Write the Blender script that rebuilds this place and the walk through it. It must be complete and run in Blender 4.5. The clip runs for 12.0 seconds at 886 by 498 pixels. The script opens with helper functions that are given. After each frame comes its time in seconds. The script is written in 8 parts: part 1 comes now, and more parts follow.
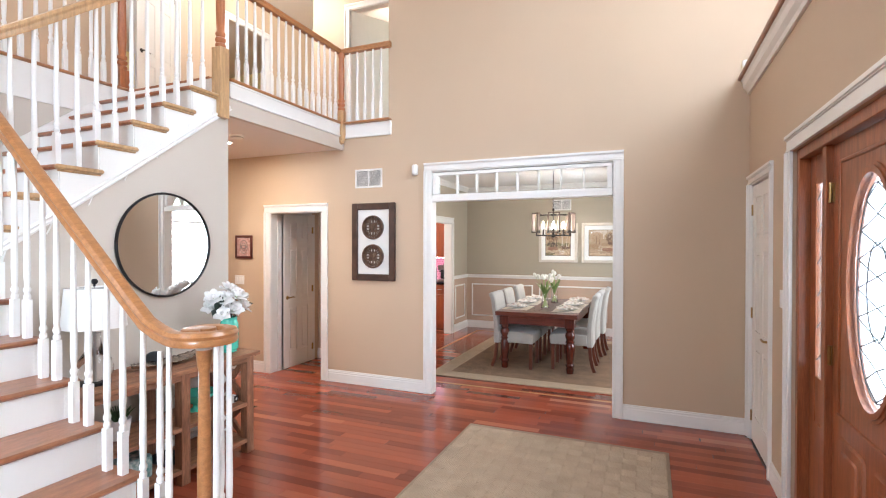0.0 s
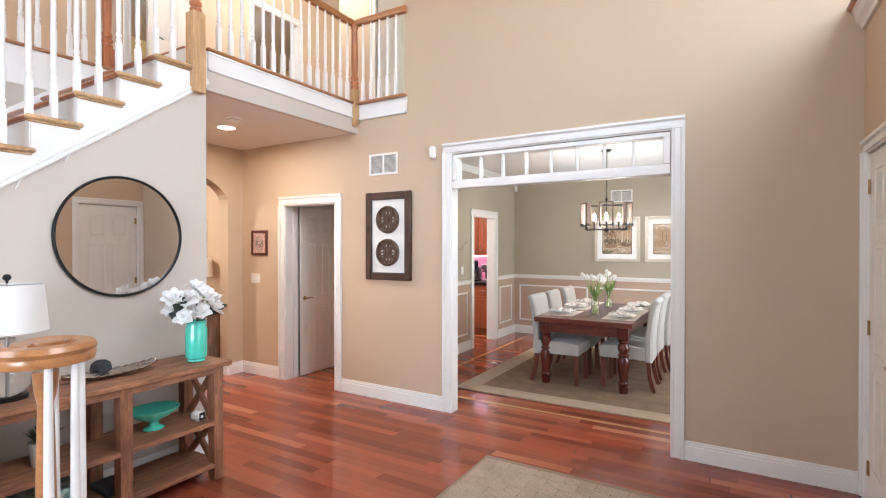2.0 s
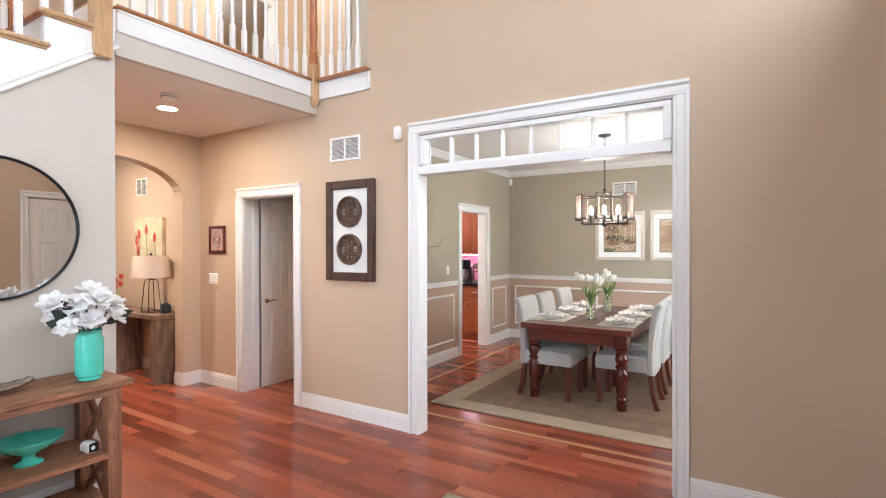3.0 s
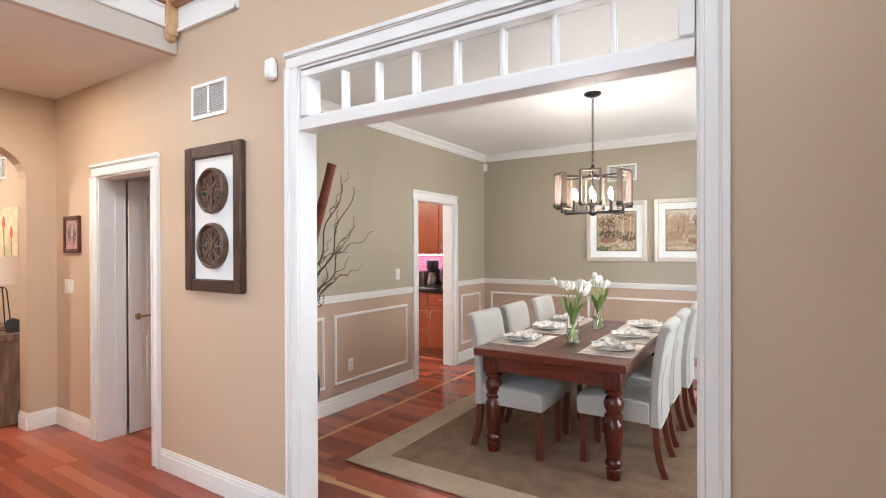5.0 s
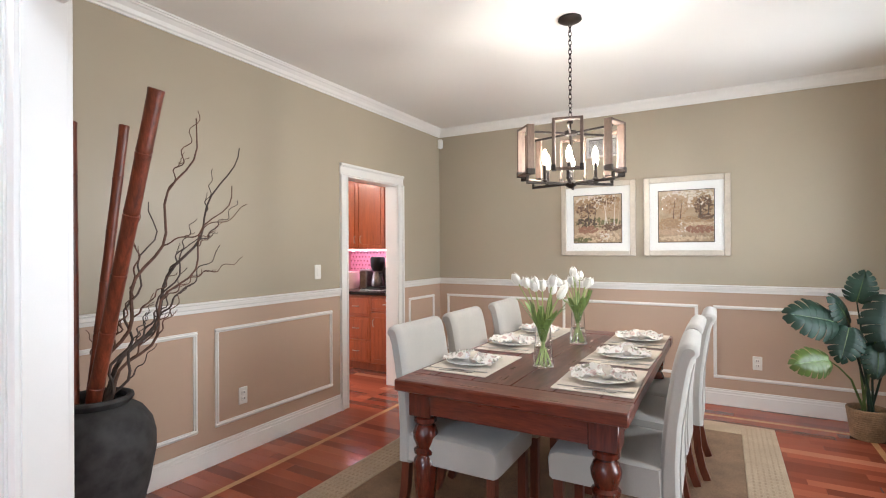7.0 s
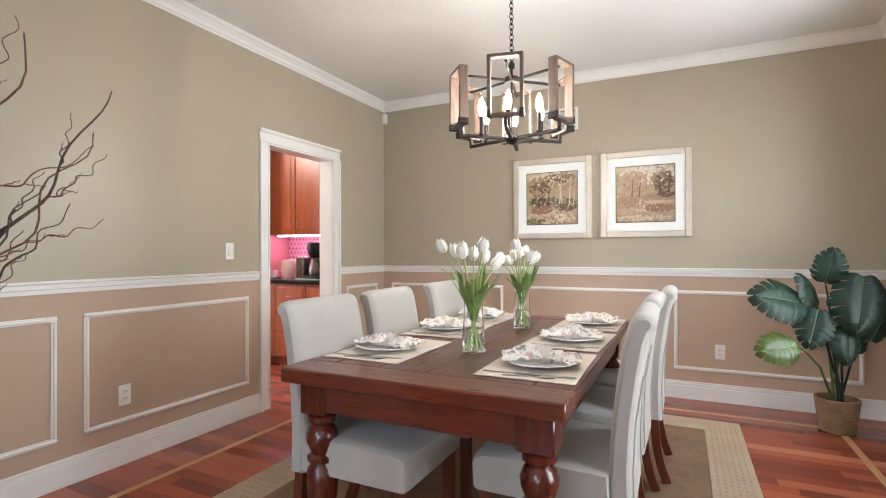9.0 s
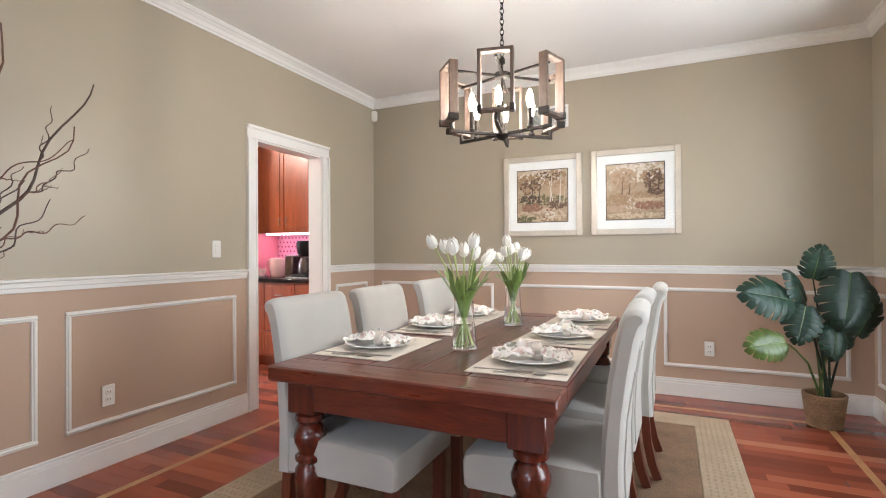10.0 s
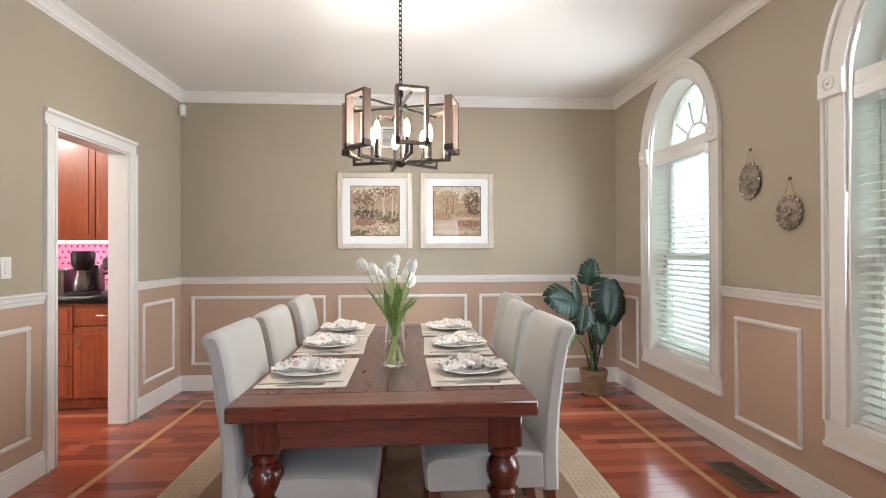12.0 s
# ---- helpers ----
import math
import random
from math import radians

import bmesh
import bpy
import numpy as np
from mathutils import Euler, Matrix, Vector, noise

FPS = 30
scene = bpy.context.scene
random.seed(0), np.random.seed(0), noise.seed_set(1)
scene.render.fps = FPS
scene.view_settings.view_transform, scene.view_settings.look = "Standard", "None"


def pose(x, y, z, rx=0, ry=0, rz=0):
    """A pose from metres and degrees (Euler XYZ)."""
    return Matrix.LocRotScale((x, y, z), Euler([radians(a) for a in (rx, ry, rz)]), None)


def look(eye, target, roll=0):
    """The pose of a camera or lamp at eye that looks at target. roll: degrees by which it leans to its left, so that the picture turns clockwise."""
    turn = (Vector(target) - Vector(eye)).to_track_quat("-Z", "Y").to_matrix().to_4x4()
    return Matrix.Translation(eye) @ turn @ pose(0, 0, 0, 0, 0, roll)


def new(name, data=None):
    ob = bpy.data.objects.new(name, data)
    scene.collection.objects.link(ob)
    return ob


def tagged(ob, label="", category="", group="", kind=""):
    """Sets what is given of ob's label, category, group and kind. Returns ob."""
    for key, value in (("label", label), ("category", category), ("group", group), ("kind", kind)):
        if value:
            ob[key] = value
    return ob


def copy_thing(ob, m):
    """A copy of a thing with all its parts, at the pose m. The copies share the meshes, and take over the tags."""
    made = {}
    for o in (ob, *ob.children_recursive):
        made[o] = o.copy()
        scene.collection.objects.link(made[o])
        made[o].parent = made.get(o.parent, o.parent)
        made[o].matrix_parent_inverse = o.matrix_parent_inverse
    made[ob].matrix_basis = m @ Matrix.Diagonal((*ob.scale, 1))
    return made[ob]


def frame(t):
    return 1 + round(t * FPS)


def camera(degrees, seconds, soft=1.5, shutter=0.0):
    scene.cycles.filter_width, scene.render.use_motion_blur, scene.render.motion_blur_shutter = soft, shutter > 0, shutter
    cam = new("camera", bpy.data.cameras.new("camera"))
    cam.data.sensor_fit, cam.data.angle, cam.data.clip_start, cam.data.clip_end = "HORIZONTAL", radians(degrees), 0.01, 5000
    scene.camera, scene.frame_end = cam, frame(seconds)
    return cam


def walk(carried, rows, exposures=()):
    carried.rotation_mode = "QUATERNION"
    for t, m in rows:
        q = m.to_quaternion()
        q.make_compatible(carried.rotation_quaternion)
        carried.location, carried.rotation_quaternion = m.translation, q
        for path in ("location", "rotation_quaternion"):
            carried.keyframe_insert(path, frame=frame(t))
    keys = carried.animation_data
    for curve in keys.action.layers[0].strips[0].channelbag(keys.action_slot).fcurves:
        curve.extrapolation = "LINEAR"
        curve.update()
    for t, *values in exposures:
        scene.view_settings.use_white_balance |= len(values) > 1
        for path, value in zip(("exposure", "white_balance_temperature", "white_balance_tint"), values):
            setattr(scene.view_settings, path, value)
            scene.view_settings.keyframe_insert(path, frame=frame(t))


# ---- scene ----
cam = camera(83.7, 12.0, soft=1.1)
PATH = [
    (0, (0.007, -0.103, 1.633), (-0.768, 1.741, 1.617), 0.1),
    (0.5, (0.006, 0.082, 1.609), (-0.792, 1.916, 1.595), 0.0),
    (1, (0.049, 0.286, 1.606), (-0.835, 2.08, 1.593), -0.1),
    (1.5, (0.089, 0.52, 1.581), (-0.869, 2.276, 1.57), -0.1),
    (2, (0.096, 0.809, 1.57), (-0.925, 2.528, 1.557), -0.0),
    (2.5, (0.11, 1.158, 1.547), (-0.943, 2.858, 1.538), -0.1),
    (3, (0.082, 1.542, 1.528), (-0.976, 3.239, 1.517), -0.1),
    (5, (-0.165, 3.027, 1.487), (-1.232, 4.718, 1.481), -0.2),
    (5.5, (-0.275, 3.353, 1.465), (-1.318, 5.059, 1.462), -0.2),
    (6, (-0.363, 3.667, 1.456), (-1.379, 5.39, 1.448), -0.1),
    (6.5, (-0.44, 3.962, 1.424), (-1.435, 5.697, 1.419), -0.1),
    (7, (-0.518, 4.217, 1.38), (-1.501, 5.959, 1.383), -0.3),
    (9, (-0.526, 4.749, 1.196), (-1.396, 6.549, 1.207), -0.2),
    (9.5, (-0.52, 4.769, 1.184), (-1.377, 6.576, 1.194), -0.3),
    (10, (-0.534, 4.772, 1.183), (-1.37, 6.588, 1.191), -0.3),
    (10.5, (-0.61, 4.75, 1.183), (-1.294, 6.63, 1.187), -0.2),
    (11, (-0.778, 4.681, 1.184), (-1.196, 6.637, 1.192), -0.2),
    (11.5, (-0.989, 4.566, 1.232), (-1.128, 6.561, 1.242), -0.2),
    (12, (-1.266, 4.466, 1.281), (-1.129, 6.461, 1.293), -0.2),
]
walk(cam, [(t, look(eye, target, roll)) for t, eye, target, roll in PATH], exposures=[(0, 0.44, 5700, 10), (4.5, 0.42, 5650, 10), (6, 0.36, 5700, 10), (7.5, 0.40, 5700, 10), (12, 0.40, 5690, 10)])

# ---- world, sun, large lights ----
world = bpy.data.worlds.new("sky")
world.use_nodes = True
scene.world = world
wn = world.node_tree.nodes
sky = wn.new("ShaderNodeTexSky")
sky.sky_type, sky.sun_disc = "NISHITA", False
sky.sun_elevation, sky.sun_rotation = radians(50), radians(60)
world.node_tree.links.new(sky.outputs[0], wn["Background"].inputs[0])
wn["Background"].inputs[1].default_value = 0.15
sun = new("sun", bpy.data.lights.new("sun", "SUN"))
sun.data.energy, sun.data.angle, sun.data.color = 1.5, radians(12), (1, 0.96, 0.9)
sun.matrix_world = look((6, 3.5, 9), (0, 0, 0))


def area(name, eye, target, w, h, power, color):
    """A soft lamp in an opening or a fitting."""
    lamp = new(name, bpy.data.lights.new(name, "AREA"))
    lamp.data.shape, lamp.data.size, lamp.data.size_y = "RECTANGLE", w, h
    lamp.data.energy, lamp.data.color = power, color
    lamp.matrix_world = look(eye, target)
    return lamp


DAY, WARM = (0.90, 0.97, 1.0), (1.0, 0.78, 0.55)
window_a = area("daylight_dining_a", (0.766, 8.10, 1.4), (0, 8.10, 1.42), 0.84, 1.8, 20, (1.0, 0.985, 0.96))
window_a.data.spread = radians(146)
window_b = area("daylight_dining_b", (0.766, 6.21, 1.4), (0, 6.21, 1.42), 0.84, 1.8, 20, (1.0, 0.985, 0.96))
window_b.data.spread = radians(146)
area("daylight_foyer_high", (1.62, 2.6, 4.3), (0.2, 2.6, 3.9), 2.4, 1.8, 105, (0.95, 0.98, 1.0))
area("daylight_front_door", (0.96, 2.49, 1.25), (0, 2.49, 1.2), 1.75, 1.9, 48, DAY)
# Fill lamp at an added high window, out of view.
area("south_fill_high", (-2.6, -3.1, 4.2), (-2.3, 0, 2.6), 2.4, 1.8, 98, (0.88, 0.95, 1.0))
# Narrow fill lamp at an added window, aimed at the stairs and side passage.
low_fill = area("south_fill_low", (-0.55, -3.17, 1.6), (-4.2, 4.9, 0.9), 2.2, 1.6, 21, (0.9, 0.96, 1.0))
low_fill.data.spread = radians(52)
area("daylight_breakfast", (-9.3, 5.7, 1.6), (-8, 5.6, 1.5), 1.3, 1.4, 150, DAY)


def bulb(name, place, power, color, size=0.04):
    lamp = new(name, bpy.data.lights.new(name, "POINT"))
    lamp.data.energy, lamp.data.color, lamp.data.shadow_soft_size = power, color, size
    lamp.location = place
    return lamp


# ---- materials ----
def srgb(r, g, b):
    return tuple(((c / 255) / 12.92 if c / 255 <= 0.04045 else ((c / 255 + 0.055) / 1.055) ** 2.4) for c in (r, g, b)) + (1,)


def material(name, color, rough=0.5, metal=0.0, vary=0.06, scale=3.0, grain=0.0, grain_scale=200.0, bump=0.0, bump_scale=150.0,
             stretch=(1, 1, 1), dark=None, coat=0.0, random_tint=0.0, island=False, spec=0.5, emit=0.0, transmission=0.0, sheen=0.0, rough_vary=0.0):
    """A principled surface: large stains, fine grain and a little relief, at real-world size."""
    m = bpy.data.materials.new(name)
    m.use_nodes = True
    n, l = m.node_tree.nodes, m.node_tree.links
    p = n["Principled BSDF"]
    p.inputs["Roughness"].default_value, p.inputs["Metallic"].default_value = rough, metal
    p.inputs["Coat Weight"].default_value, p.inputs["Specular IOR Level"].default_value = coat, spec
    p.inputs["Coat Roughness"].default_value = 0.12
    p.inputs["Transmission Weight"].default_value = transmission
    p.inputs["Sheen Weight"].default_value = sheen
    geo = n.new("ShaderNodeNewGeometry")
    tex = n.new("ShaderNodeTexCoord")
    mp = n.new("ShaderNodeMapping")
    mp.inputs["Scale"].default_value = stretch
    l.new(tex.outputs["Object"], mp.inputs[0])
    big = n.new("ShaderNodeTexNoise")
    big.inputs["Scale"].default_value, big.inputs["Detail"].default_value = scale, 4
    l.new(mp.outputs[0], big.inputs["Vector"])
    fine = n.new("ShaderNodeTexNoise")
    fine.inputs["Scale"].default_value, fine.inputs["Detail"].default_value = grain_scale, 3
    l.new(mp.outputs[0], fine.inputs["Vector"])
    c0 = tuple(color[:3]) + (1,)
    c1 = dark if dark else tuple(c * (1 - 2.2 * vary) for c in color[:3]) + (1,)
    mix = n.new("ShaderNodeMix")
    mix.data_type = "RGBA"
    ramp = n.new("ShaderNodeMapRange")
    ramp.inputs[1].default_value, ramp.inputs[2].default_value = 0.35, 0.68
    l.new(big.outputs[0], ramp.inputs[0])
    l.new(ramp.outputs[0], mix.inputs[0])
    mix.inputs[6].default_value, mix.inputs[7].default_value = c0, c1
    out = mix.outputs[2]
    if grain:
        g = n.new("ShaderNodeMix")
        g.data_type, g.blend_type = "RGBA", "MULTIPLY"
        gr = n.new("ShaderNodeMapRange")
        gr.inputs[1].default_value, gr.inputs[2].default_value = 0.3, 0.7
        gr.inputs[3].default_value, gr.inputs[4].default_value = 1 - grain, 1 + grain * 0.3
        l.new(fine.outputs[0], gr.inputs[0])
        g.inputs[0].default_value = 1
        l.new(out, g.inputs[6])
        l.new(gr.outputs[0], g.inputs[7])
        out = g.outputs[2]
    if random_tint:
        info = n.new("ShaderNodeObjectInfo")
        h = n.new("ShaderNodeHueSaturation")
        v = n.new("ShaderNodeMapRange")
        v.inputs[3].default_value, v.inputs[4].default_value = 1 - random_tint, 1 + random_tint
        l.new(geo.outputs["Random Per Island"] if island else info.outputs["Random"], v.inputs[0])
        l.new(v.outputs[0], h.inputs["Value"])
        l.new(out, h.inputs["Color"])
        out = h.outputs[0]
    l.new(out, p.inputs["Base Color"])
    if rough_vary:
        rv = n.new("ShaderNodeMapRange")
        rv.inputs[3].default_value, rv.inputs[4].default_value = rough - rough_vary, rough + rough_vary
        l.new(big.outputs[0], rv.inputs[0])
        l.new(rv.outputs[0], p.inputs["Roughness"])
    if bump:
        b = n.new("ShaderNodeBump")
        b.inputs["Strength"].default_value, b.inputs["Distance"].default_value = bump, 0.002
        bn = n.new("ShaderNodeTexNoise")
        bn.inputs["Scale"].default_value = bump_scale
        l.new(mp.outputs[0], bn.inputs["Vector"])
        l.new(bn.outputs[0], b.inputs["Height"])
        l.new(b.outputs[0], p.inputs["Normal"])
    if emit:
        l.new(out, p.inputs["Emission Color"])
        p.inputs["Emission Strength"].default_value = emit
    return m


def plank_material(name, island):
    """Glossy red-brown cherry boards: a tint of its own for each board and long grain."""
    m = bpy.data.materials.new(name)
    m.use_nodes = True
    n, l = m.node_tree.nodes, m.node_tree.links
    p = n["Principled BSDF"]
    geo, info, tex, mp = (n.new("ShaderNode" + k) for k in ("NewGeometry", "ObjectInfo", "TexCoord", "Mapping"))
    rnd = geo.outputs["Random Per Island"] if island else info.outputs["Random"]
    ramp = n.new("ShaderNodeValToRGB")
    stops = [(0.0, srgb(118, 56, 41)), (0.3, srgb(138, 68, 49)), (0.6, srgb(152, 79, 57)), (0.86, srgb(160, 80, 56)), (0.96, srgb(174, 98, 70)), (1.0, srgb(194, 128, 96))]
    while len(ramp.color_ramp.elements) < len(stops):
        ramp.color_ramp.elements.new(0.5)
    for e, (at, c) in zip(ramp.color_ramp.elements, stops):
        e.position, e.color = at, c
    l.new(rnd, ramp.inputs[0])
    l.new(geo.outputs["Position"], mp.inputs[0])
    mp.inputs["Scale"].default_value = (1.5, 22, 1)
    grain = n.new("ShaderNodeTexNoise")
    grain.inputs["Scale"].default_value, grain.inputs["Detail"].default_value = 6, 6
    off = n.new("ShaderNodeVectorMath")
    off.operation = "ADD"
    l.new(mp.outputs[0], off.inputs[0])
    l.new(rnd, off.inputs[1])
    l.new(off.outputs[0], grain.inputs["Vector"])
    gr = n.new("ShaderNodeMapRange")
    gr.inputs[1].default_value, gr.inputs[2].default_value, gr.inputs[3].default_value, gr.inputs[4].default_value = 0.3, 0.7, 0.94, 1.03
    l.new(grain.outputs[0], gr.inputs[0])
    mul = n.new("ShaderNodeMix")
    mul.data_type, mul.blend_type = "RGBA", "MULTIPLY"
    mul.inputs[0].default_value = 1
    l.new(ramp.outputs[0], mul.inputs[6])
    l.new(gr.outputs[0], mul.inputs[7])
    l.new(mul.outputs[2], p.inputs["Base Color"])
    rr = n.new("ShaderNodeMapRange")
    rr.inputs[3].default_value, rr.inputs[4].default_value = 0.10, 0.17
    l.new(grain.outputs[0], rr.inputs[0])
    l.new(rr.outputs[0], p.inputs["Roughness"])
    return m


def glass_material(name, tint=(1, 1, 1, 1), rough=0.0, ior=1.45):
    m = bpy.data.materials.new(name)
    m.use_nodes = True
    p = m.node_tree.nodes["Principled BSDF"]
    p.inputs["Base Color"].default_value, p.inputs["Roughness"].default_value = tint, rough
    p.inputs["Transmission Weight"].default_value, p.inputs["IOR"].default_value = 1, ior
    return m


def glow_material(name, color, strength):
    m = bpy.data.materials.new(name)
    m.use_nodes = True
    p = m.node_tree.nodes["Principled BSDF"]
    p.inputs["Base Color"].default_value = (1, 1, 1, 1)
    p.inputs["Emission Color"].default_value, p.inputs["Emission Strength"].default_value = tuple(color) + (1,), strength
    return m


TAN = material("tan_wall_paint", srgb(201, 178, 151), 0.55, vary=0.02, scale=1.2, grain=0.03, grain_scale=400, bump=0.15, bump_scale=350)
GREIGE = material("stair_wall_paint", srgb(205, 195, 182), 0.55, vary=0.02, scale=1.2, grain=0.03, grain_scale=400, bump=0.15, bump_scale=350)
SAGE = material("sage_wall_paint", srgb(178, 167, 146), 0.34, vary=0.025, scale=1.0, grain=0.03, grain_scale=400, bump=0.12, bump_scale=350)
ROSE = material("wainscot_paint", srgb(192, 166, 144), 0.5, vary=0.02, scale=1.2, grain=0.03, grain_scale=400, bump=0.12, bump_scale=350)
WHITE = material("white_trim_paint", srgb(238, 236, 231), 0.32, vary=0.012, scale=5, grain=0.015, grain_scale=300, bump=0.05, bump_scale=120)
DOORWHITE = material("white_door_paint", srgb(236, 232, 224), 0.38, vary=0.015, scale=5, grain=0.02, grain_scale=90, stretch=(4, 4, 1), bump=0.08, bump_scale=60)
CEIL = material("ceiling_paint", srgb(238, 236, 231), 0.8, vary=0.015, scale=0.8, bump=0.2, bump_scale=300)
SOFFIT = material("hall_ceiling_paint", srgb(233, 226, 218), 0.8, vary=0.015, scale=0.8, bump=0.2, bump_scale=300)
PLANK, PLANKS = plank_material("cherry_board", False), plank_material("cherry_boards", True)
JOINT = material("board_joint", srgb(48, 20, 14), 0.7, vary=0.1)
INLAY = material("maple_inlay", srgb(206, 152, 104), 0.26, vary=0.08, scale=8, grain=0.12, grain_scale=60, stretch=(1, 1, 1))
OAK = material("oak", srgb(186, 128, 78), 0.28, vary=0.12, scale=6, grain=0.2, grain_scale=40, stretch=(8, 1, 8), bump=0.1, bump_scale=60, coat=0.3)
OAKPALE = material("oak_pale", srgb(206, 166, 118), 0.3, vary=0.12, scale=6, grain=0.2, grain_scale=40, stretch=(8, 8, 1), bump=0.1, bump_scale=60, coat=0.2)
OAKRED = material("oak_newel", srgb(190, 116, 66), 0.3, vary=0.12, scale=6, grain=0.2, grain_scale=40, stretch=(8, 8, 1), coat=0.3)
TREAD = material("oak_tread", srgb(178, 116, 78), 0.3, vary=0.14, scale=5, grain=0.25, grain_scale=30, stretch=(6, 1, 6), bump=0.08, coat=0.2)
DOORWOOD = material("stained_door_wood", srgb(170, 98, 58), 0.35, vary=0.16, scale=3, grain=0.3, grain_scale=25, stretch=(12, 12, 0.7), bump=0.1, bump_scale=60, coat=0.25)
BRASS = material("aged_brass", srgb(176, 146, 96), 0.3, 1.0, vary=0.1, scale=20)
STEEL = material("satin_nickel", srgb(176, 172, 166), 0.3, 1.0, vary=0.06, scale=20)
DARKMETAL = material("dark_bronze", srgb(58, 52, 48), 0.45, 0.8, vary=0.15, scale=15, bump=0.05)
BLACK = material("black_frame", srgb(34, 33, 34), 0.4, 0.4, vary=0.1, scale=15)
PLASTIC = material("white_plastic", srgb(238, 236, 230), 0.35, vary=0.01)
GREY = material("grille_shade", srgb(120, 118, 114), 0.6, vary=0.05)
GLASS = glass_material("clear_glass")
THINGLASS = glass_material("low_sheen_glass", ior=1.16)
MIRROR = material("mirror_silver", (0.92, 0.92, 0.92, 1), 0.0, 1.0, vary=0.0)


# ---- mesh helpers ----
class M:
    """Gathers faces for one mesh."""

    def __init__(self):
        self.v, self.f = [], []

    def add(self, verts, faces, m=None):
        k = len(self.v)
        self.v += [tuple(m @ Vector(p)) if m else tuple(p) for p in verts]
        self.f += [tuple(k + i for i in q) for q in faces]
        return self

    def box(self, a, b, bev=0.0, m=None):
        lo = [min(p, q) for p, q in zip(a, b)]
        hi = [max(p, q) for p, q in zip(a, b)]
        bev = min(bev, 0.45 * min(h - l for l, h in zip(lo, hi)))
        if bev <= 0:
            v = [(x, y, z) for x in (lo[0], hi[0]) for y in (lo[1], hi[1]) for z in (lo[2], hi[2])]
            return self.add(v, [(0, 1, 3, 2), (4, 6, 7, 5), (0, 4, 5, 1), (2, 3, 7, 6), (0, 2, 6, 4), (1, 5, 7, 3)], m)
        v, at = [], {}
        for sx in (0, 1):
            for sy in (0, 1):
                for sz in (0, 1):
                    s = (sx, sy, sz)
                    for ax in range(3):
                        at[s, ax] = len(v)
                        v.append(tuple((hi[i] if s[i] else lo[i]) + (0 if i == ax else (-bev if s[i] else bev)) for i in range(3)))
        f = []

        def corner(ax, sa, b1, s1, s2):
            s = [0, 0, 0]
            others = [i for i in range(3) if i != ax]
            s[ax], s[others[0]], s[others[1]] = sa, s1, s2
            return tuple(s)
        for ax in range(3):
            for sa in (0, 1):
                f.append([at[corner(ax, sa, 0, i, j), ax] for i, j in ((0, 0), (1, 0), (1, 1), (0, 1))])
        for ax in range(3):
            p, q = [i for i in range(3) if i != ax]
            for sp in (0, 1):
                for sq in (0, 1):
                    s0, s1 = [0, 0, 0], [0, 0, 0]
                    s0[p] = s1[p] = sp
                    s0[q] = s1[q] = sq
                    s1[ax] = 1
                    s0, s1 = tuple(s0), tuple(s1)
                    f.append([at[s0, p], at[s1, p], at[s1, q], at[s0, q]])
        for sx in (0, 1):
            for sy in (0, 1):
                for sz in (0, 1):
                    f.append([at[(sx, sy, sz), i] for i in range(3)])
        return self.add(v, f, m)

    def lathe(self, prof, n=20, m=None, caps=True):
        """Turn a profile of (radius, z) about z."""
        v, f = [], []
        for r, z in prof:
            v += [(r * math.cos(2 * math.pi * i / n), r * math.sin(2 * math.pi * i / n), z) for i in range(n)]
        for j in range(len(prof) - 1):
            f += [(j * n + i, j * n + (i + 1) % n, (j + 1) * n + (i + 1) % n, (j + 1) * n + i) for i in range(n)]
        if caps:
            f += [tuple(range(n - 1, -1, -1)), tuple((len(prof) - 1) * n + i for i in range(n))]
        return self.add(v, f, m)

    def tube(self, pts, radius, n=8, m=None, flat=1.0):
        """Sweep a round section (radius: one number, or one for each point) along points."""
        pts = [Vector(p) for p in pts]
        rad = radius if isinstance(radius, (list, tuple)) else [radius] * len(pts)
        v, f, up = [], [], None
        for k, p in enumerate(pts):
            d = (pts[min(k + 1, len(pts) - 1)] - pts[max(k - 1, 0)]).normalized()
            if up is None:
                up = Vector((0, 0, 1)) if abs(d.z) < 0.9 else Vector((1, 0, 0))
            side = d.cross(up).normalized()
            up = side.cross(d).normalized()
            v += [p + rad[k] * (math.cos(2 * math.pi * i / n) * side + flat * math.sin(2 * math.pi * i / n) * up) for i in range(n)]
        for j in range(len(pts) - 1):
            f += [(j * n + i, j * n + (i + 1) % n, (j + 1) * n + (i + 1) % n, (j + 1) * n + i) for i in range(n)]
        f += [tuple(range(n)), tuple((len(pts) - 1) * n + i for i in range(n))]
        return self.add(v, f, m)

    def sweep(self, pts, section, m=None, closed=False):
        """Sweep a section of (side, up) along points, kept upright."""
        pts = [Vector(p) for p in pts]
        n, v, f, cnt = len(section), [], [], len(pts)
        for k, p in enumerate(pts):
            a, b = (pts[(k - 1) % cnt], pts[(k + 1) % cnt]) if closed else (pts[max(k - 1, 0)], pts[min(k + 1, cnt - 1)])
            d = (b - a).normalized()
            side = d.cross(Vector((0, 0, 1)))
            side = side.normalized() if side.length > 1e-4 else Vector((1, 0, 0))
            up = side.cross(d).normalized()
            v += [p + s * side + u * up for s, u in section]
        for j in range(cnt if closed else cnt - 1):
            q = (j + 1) % cnt
            f += [(j * n + i, j * n + (i + 1) % n, q * n + (i + 1) % n, q * n + i) for i in range(n)]
        if not closed:
            f += [tuple(range(n)), tuple((cnt - 1) * n + i for i in range(n))]
        return self.add(v, f, m)

